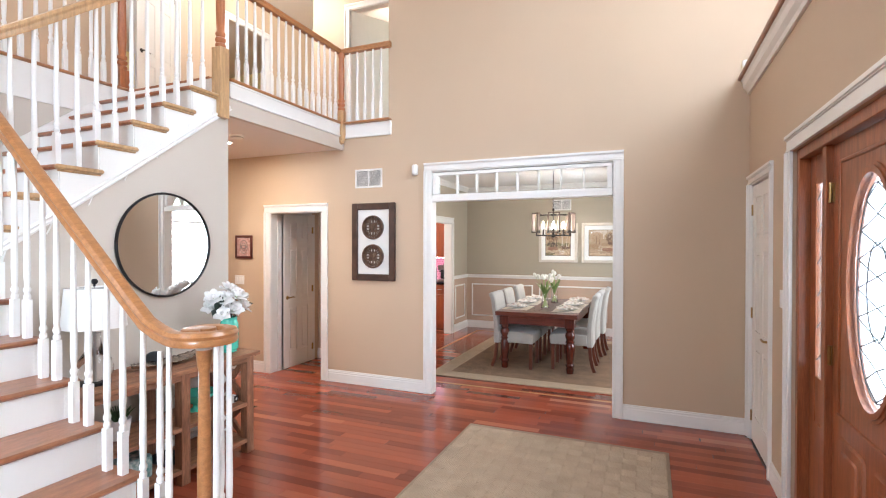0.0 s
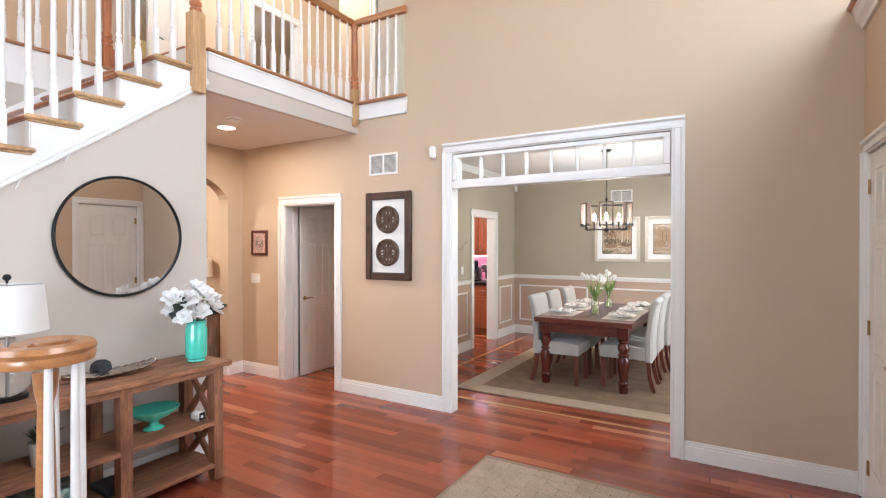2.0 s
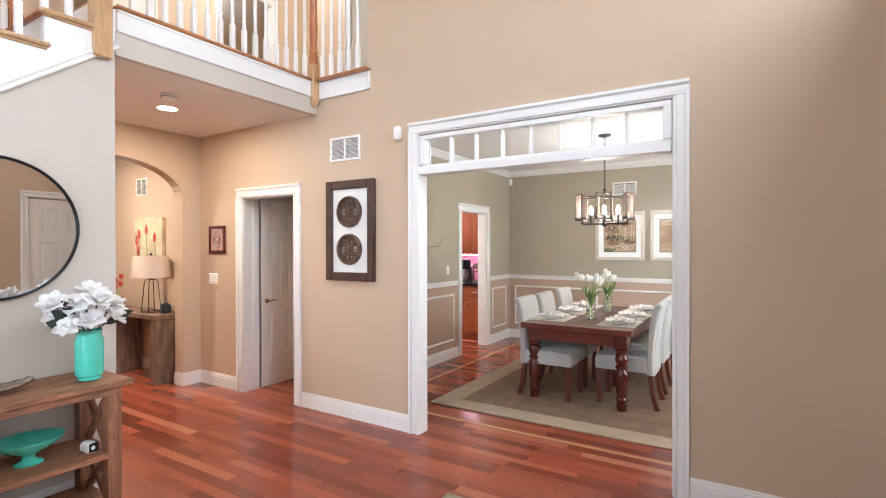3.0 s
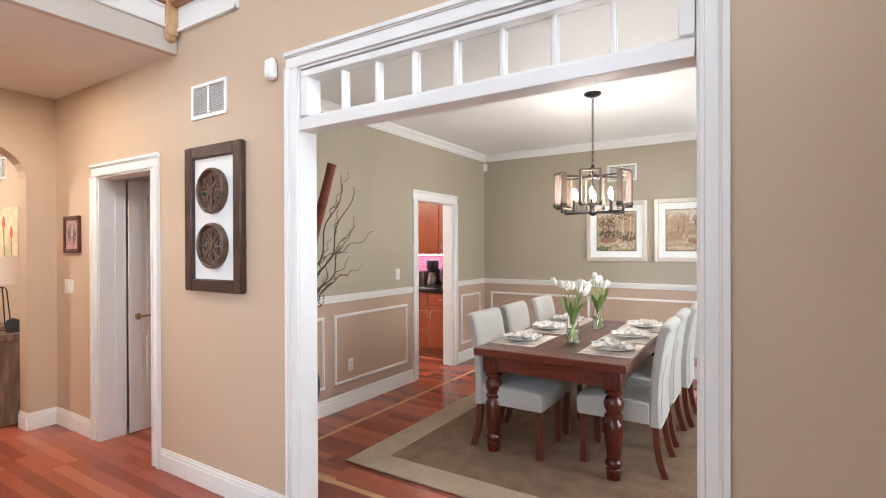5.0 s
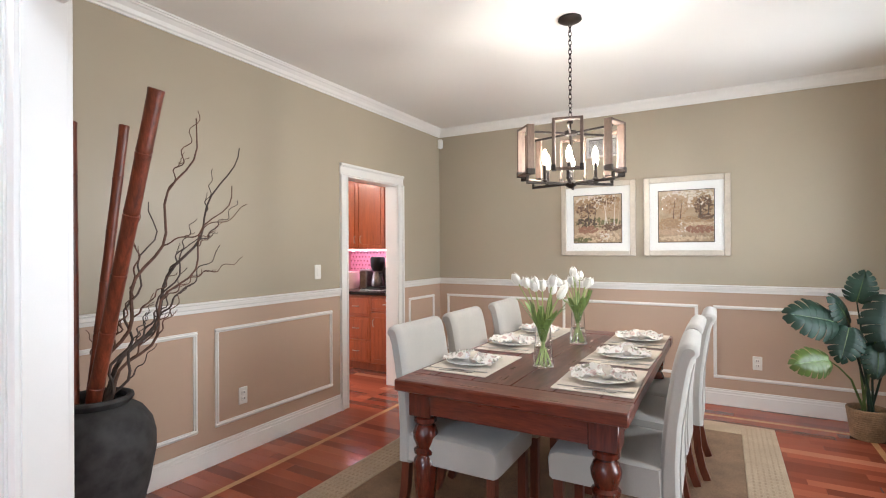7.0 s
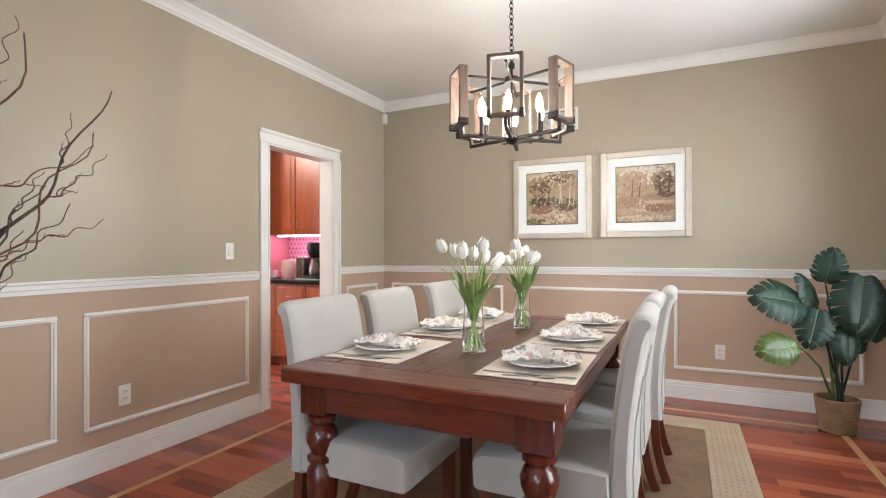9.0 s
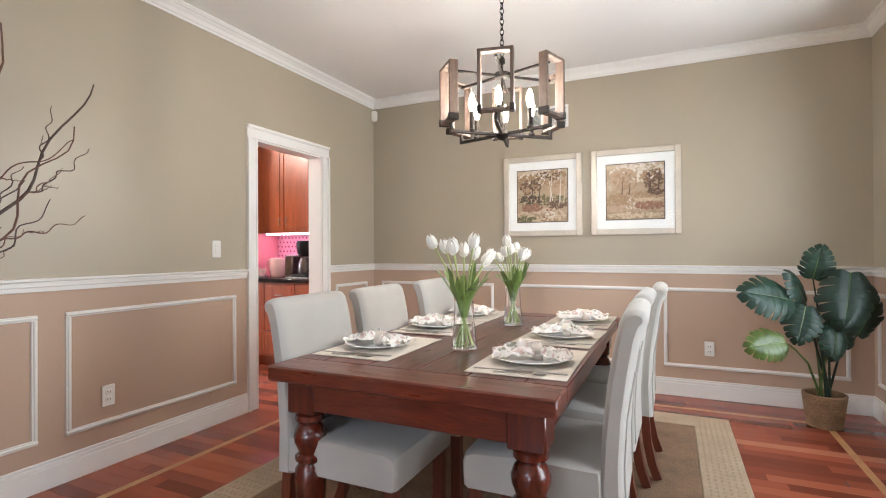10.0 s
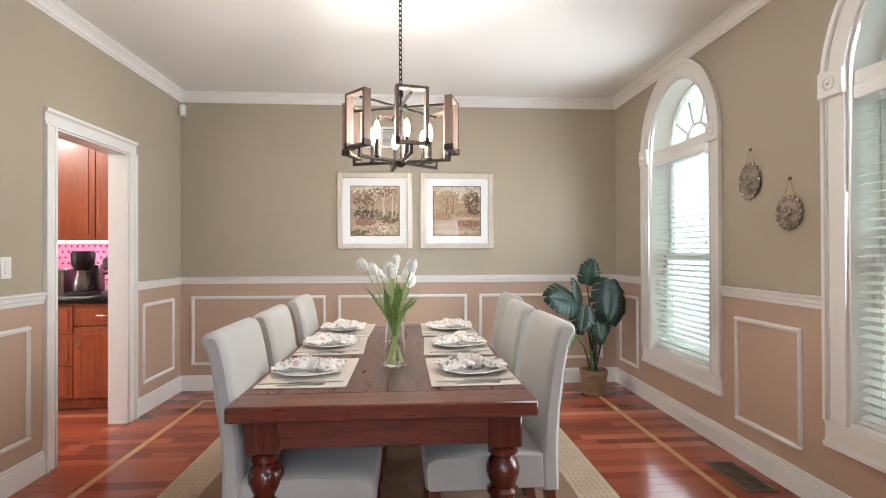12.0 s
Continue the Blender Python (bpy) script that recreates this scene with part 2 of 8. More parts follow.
    def prism(self, poly, axis, a, b, m=None):
        """Extrude a polygon given in the two other axes from a to b along axis."""
        def at(p, t):
            q = list(p)
            q.insert(axis, t)
            return tuple(q)
        n = len(poly)
        v = [at(p, a) for p in poly] + [at(p, b) for p in poly]
        f = [tuple(range(n)), tuple(range(2 * n - 1, n - 1, -1))] + [(i, (i + 1) % n, n + (i + 1) % n, n + i) for i in range(n)]
        return self.add(v, f, m)

    def torus(self, big, small, n=32, k=8, m=None):
        v, f = [], []
        for i in range(n):
            a = 2 * math.pi * i / n
            for j in range(k):
                b = 2 * math.pi * j / k
                v.append(((big + small * math.cos(b)) * math.cos(a), (big + small * math.cos(b)) * math.sin(a), small * math.sin(b)))
        for i in range(n):
            for j in range(k):
                f.append((i * k + j, ((i + 1) % n) * k + j, ((i + 1) % n) * k + (j + 1) % k, i * k + (j + 1) % k))
        return self.add(v, f, m)

    def mesh(self, name, mat, smooth=True):
        me = bpy.data.meshes.new(name)
        me.from_pydata(self.v, [], self.f)
        bm = bmesh.new()
        bm.from_mesh(me)
        bmesh.ops.recalc_face_normals(bm, faces=bm.faces)
        bm.to_mesh(me)
        bm.free()
        me.materials.append(mat)
        if smooth:
            me.polygons.foreach_set("use_smooth", [True] * len(me.polygons))
            me.set_sharp_from_angle(angle=radians(38))
        return me


def part(name, shape, mat, parent=None, label="", at=None, smooth=True):
    """One mesh object, under a thing or a part; shape: an M or a mesh to share."""
    me = shape.mesh(name, mat, smooth) if isinstance(shape, M) else shape
    ob = new(name, me)
    ob.parent = parent
    if at is not None:
        ob.matrix_basis = at
    if label:
        ob["label"] = label
    return ob


def thing(name, label, category, at=None, group=""):
    """An Empty that parents the parts of a thing."""
    ob = new(name)
    ob.empty_display_size = 0.1
    if at is not None:
        ob.matrix_basis = at
    return tagged(ob, label, category, group)


def structure(name, shape, mat, label, category="wall", smooth=True):
    return tagged(part(name, shape, mat, smooth=smooth), label, category, kind="structure")


def whole(name, shape, mat, label, category, at=None, group=""):
    return tagged(part(name, shape, mat, at=at), label, category, group)


# ---- large structure ----
X0, X1, Y1, ZC = -3.385, 0.77, 9.22, 2.77      # dining room
YW, YD = 4.835, 4.945                             # wall between foyer and dining room
XF, FLOOR2, TOP = 0.785, 3.06, 5.55               # foyer's front wall, upper floor, upper ceiling
OX0, OX1, OZ = -2.205, -0.318, 2.44               # wide opening
RAIL = 0.99


def arch_points(cy, r, z, n=18, rise=None):
    rise = rise or r
    return [(cy - r * math.cos(math.pi * i / n), z + rise * math.sin(math.pi * i / n)) for i in range(n + 1)]


def spandrel(g, axis, a, b, pts, ztop):
    """Fill between an arch and a level line above it."""
    for (p, q), (r, s) in zip(pts, pts[1:]):
        g.prism([(p, q), (r, s), (r, ztop), (p, ztop)], axis, a, b)


# wall between foyer and dining room: a foyer leaf and a dining leaf
PX0, PX1, PZ = -4.44, -3.66, 2.04
g = M()
g.box((-8.0, YW, 0), (PX0, 4.9, 2.76)).box((PX1, YW, 0), (OX0, 4.9, FLOOR2 - 0.3)).box((PX0, YW, PZ), (PX1, 4.9, 2.76))
g.box((OX0, YW, OZ), (OX1, 4.9, FLOOR2 - 0.3)).box((OX1, YW, 0), (1.75, 4.9, FLOOR2 - 0.3))
g.box((-3.34, YW, FLOOR2 - 0.3), (1.75, 4.9, FLOOR2 - 0.12)).box((-2.74, YW, FLOOR2 - 0.12), (1.75, 4.9, TOP))
structure("wall_foyer_north", g, TAN, "tan painted two-storey foyer wall with a wide cased opening")
g = M().box((X0, 4.9, RAIL + 0.03), (OX0, YD, ZC)).box((OX1, 4.9, RAIL + 0.03), (X1 + 0.2, YD, ZC)).box((OX0, 4.9, OZ), (OX1, YD, ZC))
structure("wall_dining_south", g, SAGE, "sage painted dining room wall beside the opening")
g = M().box((X0, 4.9, 0), (OX0, YD, RAIL + 0.03)).box((OX1, 4.9, 0), (X1 + 0.2, YD, RAIL + 0.03))
structure("wainscot_south", g, ROSE, "pinkish beige lower dining wall")
# dining north wall
structure("wall_dining_north", M().box((X0, Y1, RAIL + 0.03), (X1 + 0.2, Y1 + 0.15, ZC)), SAGE, "sage painted dining room end wall")
structure("wainscot_north", M().box((X0, Y1, 0), (X1 + 0.2, Y1 + 0.15, RAIL + 0.03)), ROSE, "pinkish beige lower wall with picture-frame moulding")
# dining west wall with the kitchen doorway
KY0, KY1, KZ, XK = 7.588, 8.352, 2.035, -3.52
g = M().box((XK, YD, RAIL + 0.03), (X0, KY0, ZC)).box((XK, KY1, RAIL + 0.03), (X0, Y1 + 0.15, ZC)).box((XK, KY0, KZ), (X0, KY1, ZC))
structure("wall_dining_west", g, SAGE, "sage painted dining wall with a doorway to the kitchen")
g = M().box((XK, YD, 0), (X0, KY0, RAIL + 0.03)).box((XK, KY1, 0), (X0, Y1 + 0.15, RAIL + 0.03))
structure("wainscot_west", g, ROSE, "pinkish beige lower wall beside the kitchen doorway")
# dining east wall with two arched windows
WIN = [(6.21, 1), (8.10, 2)]
WR, WS, WZ = 0.42, 0.46, 2.08
STILT = 0.09
g, lower = M(), M()
edges = [YD] + [c + s * WR for c, _ in WIN for s in (-1, 1)] + [Y1]
for k in range(0, 6, 2):
    g.box((X1, edges[k], RAIL + 0.03), (X1 + 0.2, edges[k + 1], ZC))
    lower.box((X1, edges[k], 0), (X1 + 0.2, edges[k + 1], RAIL + 0.03))
for c, _ in WIN:
    spandrel(g, 0, X1, X1 + 0.2, arch_points(c, WR, WZ, 18, WR + STILT), ZC)
    lower.box((X1, c - WR, 0), (X1 + 0.2, c + WR, WS))
structure("wall_dining_east", g, SAGE, "sage dining room window wall with two arched openings")
structure("wainscot_east", lower, ROSE, "pinkish beige lower window wall")
structure("ceiling_dining", M().box((X0 - 0.13, YD - 0.07, ZC), (X1 + 0.2, Y1 + 0.15, ZC + 0.1)), CEIL, "smooth white dining room ceiling", "ceiling")

# foyer front wall with the closet, the front door and a high window behind a ledge
CY0, CY1, CZ = 4.0, 4.76, 2.15
FY0, FY1, FZ = 1.55, 3.43, 2.2
g = M().box((XF, CY1, 0), (XF + 0.13, YW, 3.05)).box((XF, FY1, 0), (XF + 0.13, CY0, 3.05)).box((XF, CY0, CZ), (XF + 0.13, CY1, 3.05))
g.box((XF, FY0, FZ), (XF + 0.13, FY1, 3.05)).box((XF, -3.2, 0), (XF + 0.13, FY0, 3.05))
structure("wall_foyer_east", g, TAN, "tan foyer wall with the front door and closet door")
g = M().box((XF + 0.13, -3.2, 2.95), (1.75, YW, 3.05))
structure("ledge_floor", g, TAN, "tan plant ledge above the front door", "ledge")
g = M().box((1.72, -3.2, 3.05), (1.87, 1.3, TOP)).box((1.72, 3.9, 3.05), (1.87, YW, TOP)).box((1.72, 1.3, 3.05), (1.87, 3.9, 3.3)).box((1.72, 1.3, 5.2), (1.87, 3.9, TOP))
structure("wall_foyer_high_east", g, TAN, "tan upper front wall with a large high window")
# Thin panel added behind the closed closet door against light leaks.
structure("closet_light_stop", M().box((XF + 0.1, CY0 - 0.02, 0), (XF + 0.128, CY1 + 0.02, CZ + 0.02)), TAN, "thin unseen panel behind the closet door that stops light leaks")
structure("ceiling_foyer", M().box((-9.9, -3.3, TOP), (1.9, 8.8, TOP + 0.1)), CEIL, "high white foyer ceiling", "ceiling")
# foyer south and west closing walls; the south windows are added for fill
g = M().box((-9.9, -3.35, 0), (-3.9, -3.2, TOP)).box((-3.9, -3.35, 0), (-1.7, -3.2, 3.2)).box((-3.9, -3.35, 5.2), (-1.3, -3.2, TOP)).box((-1.3, -3.35, 2.5), (1.9, -3.2, TOP))
g.box((-1.7, -3.35, 2.5), (-1.3, -3.2, 3.2)).box((-1.7, -3.35, 0), (0.6, -3.2, 0.75)).box((0.6, -3.35, 0), (1.9, -3.2, 2.5))
structure("wall_foyer_south", g, TAN, "unseen tan closing wall behind the foyer with two added fill windows")
structure("wall_foyer_west", M().box((-4.6, -3.2, 0), (-4.45, 3.1, FLOOR2 - 0.3)), GREIGE, "light greige wall along the stairs")

# wall under the upper flight
XS = -3.35
RISE, RUN_A = FLOOR2 / 16, 0.245


def riser_a(j):
    return -2.185 - RUN_A * (j - 3)


def riser_b(j):
    return 2.745 - 0.24 * (15 - j)


def level(j):
    return RISE * j + (0.02 if 8 < j < 16 else 0)


g = M().prism([(1.36, 0), (3.11, 0), (3.11, 2.79), (1.36, 1.50)], 0, XS - 0.1, XS)
structure("wall_under_stairs", g, GREIGE, "light greige wall under the upper stair flight")
structure("wall_hall_south", M().box((-4.6, 3.0, 0), (XS - 0.1, 3.11, FLOOR2 - 0.3)).box((-5.2, 3.0, 0), (-4.6, 3.11, FLOOR2 - 0.3)), TAN, "tan hall wall behind the stairs")

# arch wall of the side hall
XA, AY0, AY1, AZ = -5.2, 3.2, 4.63, 2.07
g = M().box((XA - 0.16, AY1, 0), (XA, YW, FLOOR2 - 0.3)).box((XA - 0.16, 2.6, 0), (XA, AY0, FLOOR2 - 0.3))
spandrel(g, 0, XA - 0.16, XA, arch_points((AY0 + AY1) / 2, (AY1 - AY0) / 2, AZ, 20, 0.36), FLOOR2 - 0.3)
structure("wall_arch", g, TAN, "tan wall with a wide arched opening")

# upper floor slab, its balcony fascia and soffit
g = M().box((-9.9, 3.11, FLOOR2 - 0.3), (XS, YW, FLOOR2 - 0.02)).box((-9.9, YW + 0.004, FLOOR2 - 0.3), (-3.34, 4.9, FLOOR2 - 0.02)).box((-3.34, YW + 0.004, FLOOR2 - 0.12), (-2.74, 4.9, FLOOR2 - 0.02)).box((-9.9, 4.9, FLOOR2 - 0.28), (XK, 8.8, FLOOR2 - 0.02)).box((XK, 4.9, FLOOR2 - 0.165), (1.7, 8.8, FLOOR2 - 0.02))
g.box((-9.9, -3.2, FLOOR2 - 0.3), (-4.5, 3.11, FLOOR2 - 0.02))
structure("upper_floor", g, SOFFIT, "white ceiling under the upper hall", "ceiling")

# upper hall walls
UX, UY = -5.95, 6.1
structure("wall_upper_west", M().box((UX - 0.12, -3.2, FLOOR2 - 0.02), (UX, 3.9, TOP)).box((UX - 0.12, 4.68, FLOOR2 - 0.02), (UX, 5.6, TOP)).box((UX - 0.12, 6.45, FLOOR2 - 0.02), (UX, 8.8, TOP)).box((UX - 0.12, 3.9, FLOOR2 + 2.03), (UX, 4.68, TOP)).box((UX - 0.12, 5.6, FLOOR2 + 2.03), (UX, 6.45, TOP)), TAN, "tan upper hall wall with doorways")
structure("wall_upper_north", M().box((-4.75, UY, FLOOR2 - 0.02), (-4.1, UY + 0.12, TOP)).box((-3.25, UY, FLOOR2 - 0.02), (-2.5, UY + 0.12, TOP)).box((-4.1, UY, FLOOR2 + 2.03), (-3.25, UY + 0.12, TOP)).box((-2.74, 4.9, FLOOR2 - 0.02), (-2.6, UY, TOP)), TAN, "tan upper hall end wall with a doorway")
structure("wall_upper_rooms", M().box((-9.9, 8.7, FLOOR2 - 0.02), (1.7, 8.8, TOP)).box((-9.9, -3.2, FLOOR2 - 0.02), (-9.8, 8.7, TOP)).box((-2.6, 7.6, FLOOR2 - 0.02), (-2.5, 8.7, TOP)), material("cream_paint", srgb(230, 214, 160), 0.6, vary=0.02), "cream wall of an upstairs room")

# small passage behind the cased doorway
structure("wall_passage", M().box((-4.56, YD, 0), (-4.44, 5.02, 2.76)).box((-4.56, 5.64, 0), (-4.44, 5.9, 2.76)).box((-4.56, 5.02, 2.04), (-4.44, 5.64, 2.76)).box((-4.44, 5.8, 0), (PX1 + 0.02, 5.9, 2.76)).box((-4.9, YD, 0), (-4.8, 6.4, 2.76)), TAN, "tan wall of the small side passage")
structure("wall_passage_back", M().box((PX1 + 0.02, YD, 0), (XK - 0.002, 6.4, 2.7)), TAN, "tan side of the small passage")

# kitchen and breakfast room shells
structure("wall_kitchen_north", M().box((-4.78, 9.3, 0), (XK, 9.4, 2.76)).box((-4.88, 8.5, 0), (-4.78, 9.4, 2.76)).box((-9.8, 8.5, 0), (-4.88, 8.6, 2.76)), TAN, "tan kitchen wall")
g = M().box((-9.9, 4.0, 0), (-9.75, 5.0, 2.76)).box((-9.9, 6.4, 0), (-9.75, 8.6, 2.76)).box((-9.9, 5.0, 0), (-9.75, 6.4, 0.85)).box((-9.9, 5.0, 2.2), (-9.75, 6.4, 2.76)).box((-9.9, -3.2, 0), (-9.75, 4.0, 2.76))
structure("wall_breakfast", g, TAN, "tan breakfast room wall with a window")
structure("wall_breakfast_end", M().box((-7.16, 4.9, 0), (-7.0, 6.3, 2.76)), TAN, "tan end of the side hall wall")

# ---- trim, doors, windows ----
TURNS = {"N": 0, "W": 90, "S": 180, "E": -90}


def on_wall(facing, c):
    """Pose of a wall face: x along the wall, y out into the room, z up."""
    return {"N": pose(0, c, 0, 0, 0, 0), "S": pose(0, c, 0, 0, 0, 180), "E": pose(c, 0, 0, 0, 0, -90), "W": pose(c, 0, 0, 0, 0, 90)}[facing]


def along(facing, a, b):
    return (min(a, b), max(a, b)) if facing in "NW" else (-max(a, b), -min(a, b))


def casing_bar(u0, u1, z0, z1, upright, inner_low, w):
    """One board of a door or window casing with a raised outer band and beads."""
    g = M()
    for a, b, d in ((0.0, 0.016, 0.017), (0.016, w - 0.03, 0.012), (w - 0.03, w - 0.022, 0.018), (w - 0.022, w, 0.026)):
        if not inner_low:
            a, b = w - b, w - a
        if upright:
            g.box((u0 + a, -0.004, z0), (u0 + b, d, z1), 0.002)
        else:
            g.box((u0, -0.004, z0 + a), (u1, d, z0 + b), 0.002)
    return g


def casing(name, facing, c, a, b, ztop, w=0.095, depth=0.0, label="white painted door casing", zbot=0.0):
    """Casing round an opening from a to b, with jamb boards of the given depth."""
    u0, u1 = along(facing, a, b)
    ob = tagged(thing(name, label, "door casing", on_wall(facing, c)), kind="structure")
    part("side_casing", casing_bar(u0 - w, u0, zbot, ztop, True, False, w), WHITE, ob)
    part("side_casing", casing_bar(u1, u1 + w, zbot, ztop, True, True, w), WHITE, ob)
    part("head_casing", casing_bar(u0 - w, u1 + w, ztop, ztop + w, False, True, w), WHITE, ob)
    if depth:
        part("jamb", M().box((u0 - 0.004, -depth, zbot), (u0 + 0.008, 0.003, ztop - 0.012), 0.001), WHITE, ob)
        part("jamb", M().box((u1 - 0.008, -depth, zbot), (u1 + 0.004, 0.003, ztop - 0.012), 0.001), WHITE, ob)
        part("head_jamb", M().box((u0 - 0.004, -depth, ztop - 0.012), (u1 + 0.004, 0.003, ztop + 0.004), 0.001), WHITE, ob)
    return ob


def baseboard(facing, c, a, b):
    u0, u1 = along(facing, a, b)
    g = M().box((u0, -0.003, 0.0), (u1, 0.015, 0.105), 0.002).box((u0, -0.003, 0.105), (u1, 0.011, 0.126), 0.002).box((u0, -0.003, 0.126), (u1, 0.007, 0.142), 0.002)
    ob = tagged(part("baseboard", g, WHITE, at=on_wall(facing, c)), "white painted moulded baseboard", "baseboard", kind="structure")
    return ob


def chair_rail(facing, c, a, b):
    u0, u1 = along(facing, a, b)
    z = RAIL
    g = M().box((u0, -0.003, z), (u1, 0.010, z + 0.066), 0.002).box((u0, -0.003, z + 0.022), (u1, 0.020, z + 0.05), 0.005).box((u0, -0.003, z + 0.05), (u1, 0.030, z + 0.064), 0.004)
    return tagged(part("chair_rail", g, WHITE, at=on_wall(facing, c)), "white painted chair rail moulding", "moulding", kind="structure")


def crown(facing, c, a, b, ztop):
    u0, u1 = along(facing, a, b)
    prof = [(-0.002, ztop - 0.088), (0.010, ztop - 0.088), (0.012, ztop - 0.076), (0.02, ztop - 0.068), (0.028, ztop - 0.046), (0.046, ztop - 0.026), (0.056, ztop - 0.02), (0.058, ztop - 0.011), (0.066, ztop - 0.011), (0.066, ztop + 0.002), (-0.002, ztop + 0.002)]
    return tagged(part("crown_moulding", M().prism(prof, 0, u0, u1), WHITE, at=on_wall(facing, c), smooth=False), "white crown moulding under the ceiling", "moulding", kind="structure")


def panel_frame(facing, c, a, b, z0, z1):
    u0, u1 = along(facing, a, b)
    w = 0.027
    ob = tagged(thing("wall_panel", "white picture-frame moulding on the lower wall", "moulding", on_wall(facing, c)), kind="structure")
    for v0, v1, y0, y1 in ((u0, u1, z0, z0 + w), (u0, u1, z1 - w, z1), (u0, u0 + w, z0 + w, z1 - w), (u1 - w, u1, z0 + w, z1 - w)):
        flat = v1 - v0 > y1 - y0
        g = M().box((v0, -0.003, y0), (v1, 0.009, y1), 0.002)
        g.box((v0 + (0 if flat else 0.008), -0.003, y0 + (0.008 if flat else 0)), (v1 - (0 if flat else 0.008), 0.016, y1 - (0.008 if flat else 0)), 0.003)
        part("moulding_bar", g, WHITE, ob)
    return ob


# wide opening with its transom
ob = casing("door_frame_1", "S", YW, OX0, OX1, OZ, 0.088, YD - YW, "white cased opening with a glazed transom")
part("transom_rail", M().box((-OX1 + 0.012, -0.1, 2.105), (-OX0 - 0.012, 0.012, 2.165), 0.003).box((-OX1 + 0.012, -0.1, 2.165), (-OX0 - 0.012, -0.02, 2.185), 0.003), WHITE, ob)
part("transom_head", M().box((-OX1 + 0.012, -0.1, 2.385), (-OX0 - 0.012, 0.0, 2.42), 0.003), WHITE, ob)
for u in (-OX1 + 0.012, -OX0 - 0.062):
    part("transom_stile", M().box((u, -0.1, 2.185), (u + 0.05, 0.0, 2.385), 0.003), WHITE, ob)
PANES = 8
pu0, pu1 = -OX1 + 0.062, -OX0 - 0.062
pw = (pu1 - pu0) / PANES
for k in range(PANES):
    if k:
        part("muntin", M().box((pu0 + k * pw - 0.009, -0.085, 2.185), (pu0 + k * pw + 0.009, -0.03, 2.385), 0.004), WHITE, ob)
    pane = part("pane", M().box((pu0 + k * pw + 0.009, -0.06, 2.185), (pu0 + (k + 1) * pw - 0.009, -0.056, 2.385)), THINGLASS, ob)
    pane.visible_shadow = False
casing("door_frame_2", "N", YD, OX0, OX1, OZ, 0.088)
casing("door_frame_3", "S", YW, PX0, PX1, PZ, 0.095, 0.135)
casing("door_frame_4", "E", X0, KY0, KY1, KZ, 0.1, 0.137, "white cased doorway to the kitchen")
casing("door_frame_5", "W", XF, CY0, CY1, CZ, 0.072, 0.05)
casing("door_frame_6", "W", XF, FY0, FY1, FZ, 0.1, 0.0, "white casing round the front door")

for run in (("S", YW, -5.2, PX0 - 0.095), ("S", YW, PX1 + 0.095, OX0 - 0.088), ("S", YW, OX1 + 0.088, XF), ("W", XF, FY1 + 0.1, CY0 - 0.072), ("W", XF, -3.2, FY0 - 0.1),
            ("E", X0, YD, KY0 - 0.1), ("E", X0, KY1 + 0.1, Y1), ("S", Y1, X0, X1), ("W", X1, YD, Y1), ("N", YD, X0, OX0 - 0.088), ("N", YD, OX1 + 0.088, X1),
            ("E", XS, 1.36, 3.11), ("N", 3.11, -5.2, XS), ("E", XA, AY1, YW), ("S", AY1, XA - 0.16, XA), ("S", YW, -7.16, XA - 0.16), ("W", XK + 0.0, YD, 6.4), ("S", 5.8, -4.44, PX1 + 0.02)):
    baseboard(*run)
for run in (("E", X0, YD, KY0 - 0.1), ("E", X0, KY1 + 0.1, Y1), ("S", Y1, X0, X1), ("W", X1, YD, 5.665), ("W", X1, 6.755, 7.555), ("W", X1, 8.645, Y1), ("N", YD, X0, OX0 - 0.088), ("N", YD, OX1 + 0.088, X1)):
    chair_rail(*run)
for run in (("E", X0, YD, Y1), ("S", Y1, X0, X1), ("W", X1, YD, Y1), ("N", YD, X0, X1)):
    crown(*run, ZC)
for run in (("E", X0, 5.1, 6.155), ("E", X0, 6.28, 7.385), ("E", X0, 8.56, 9.08), ("S", Y1, -3.285, -2.055), ("S", Y1, -1.94, -0.709), ("S", Y1, -0.59, 0.635), ("W", X1, 6.9, 7.43), ("W", X1, 8.74, 9.12), ("W", X1, 5.08, 5.56), ("N", YD, -3.28, -2.4), ("N", YD, -0.12, 0.65)):
    panel_frame(*run, 0.235, 0.875)


def arc(g, cy, cz, section, a0=0.0, a1=math.pi, n=28, m=None, stilt=0.09):
    """Sweep a section of (radius, out) round a half circle in the wall's plane."""
    v, f, k = [], [], len(section)
    for i in range(n + 1):
        a = a0 + (a1 - a0) * i / n
        v += [(cy - r * math.cos(a), o, cz + (r + stilt) * math.sin(a)) for r, o in section]
    for i in range(n):
        f += [(i * k + j, i * k + (j + 1) % k, (i + 1) * k + (j + 1) % k, (i + 1) * k + j) for j in range(k)]
    f += [tuple(range(k)), tuple(n * k + j for j in range(k))]
    return g.add(v, f, m)


BLIND = material("white_blind_slat", srgb(240, 240, 236), 0.5, vary=0.01)


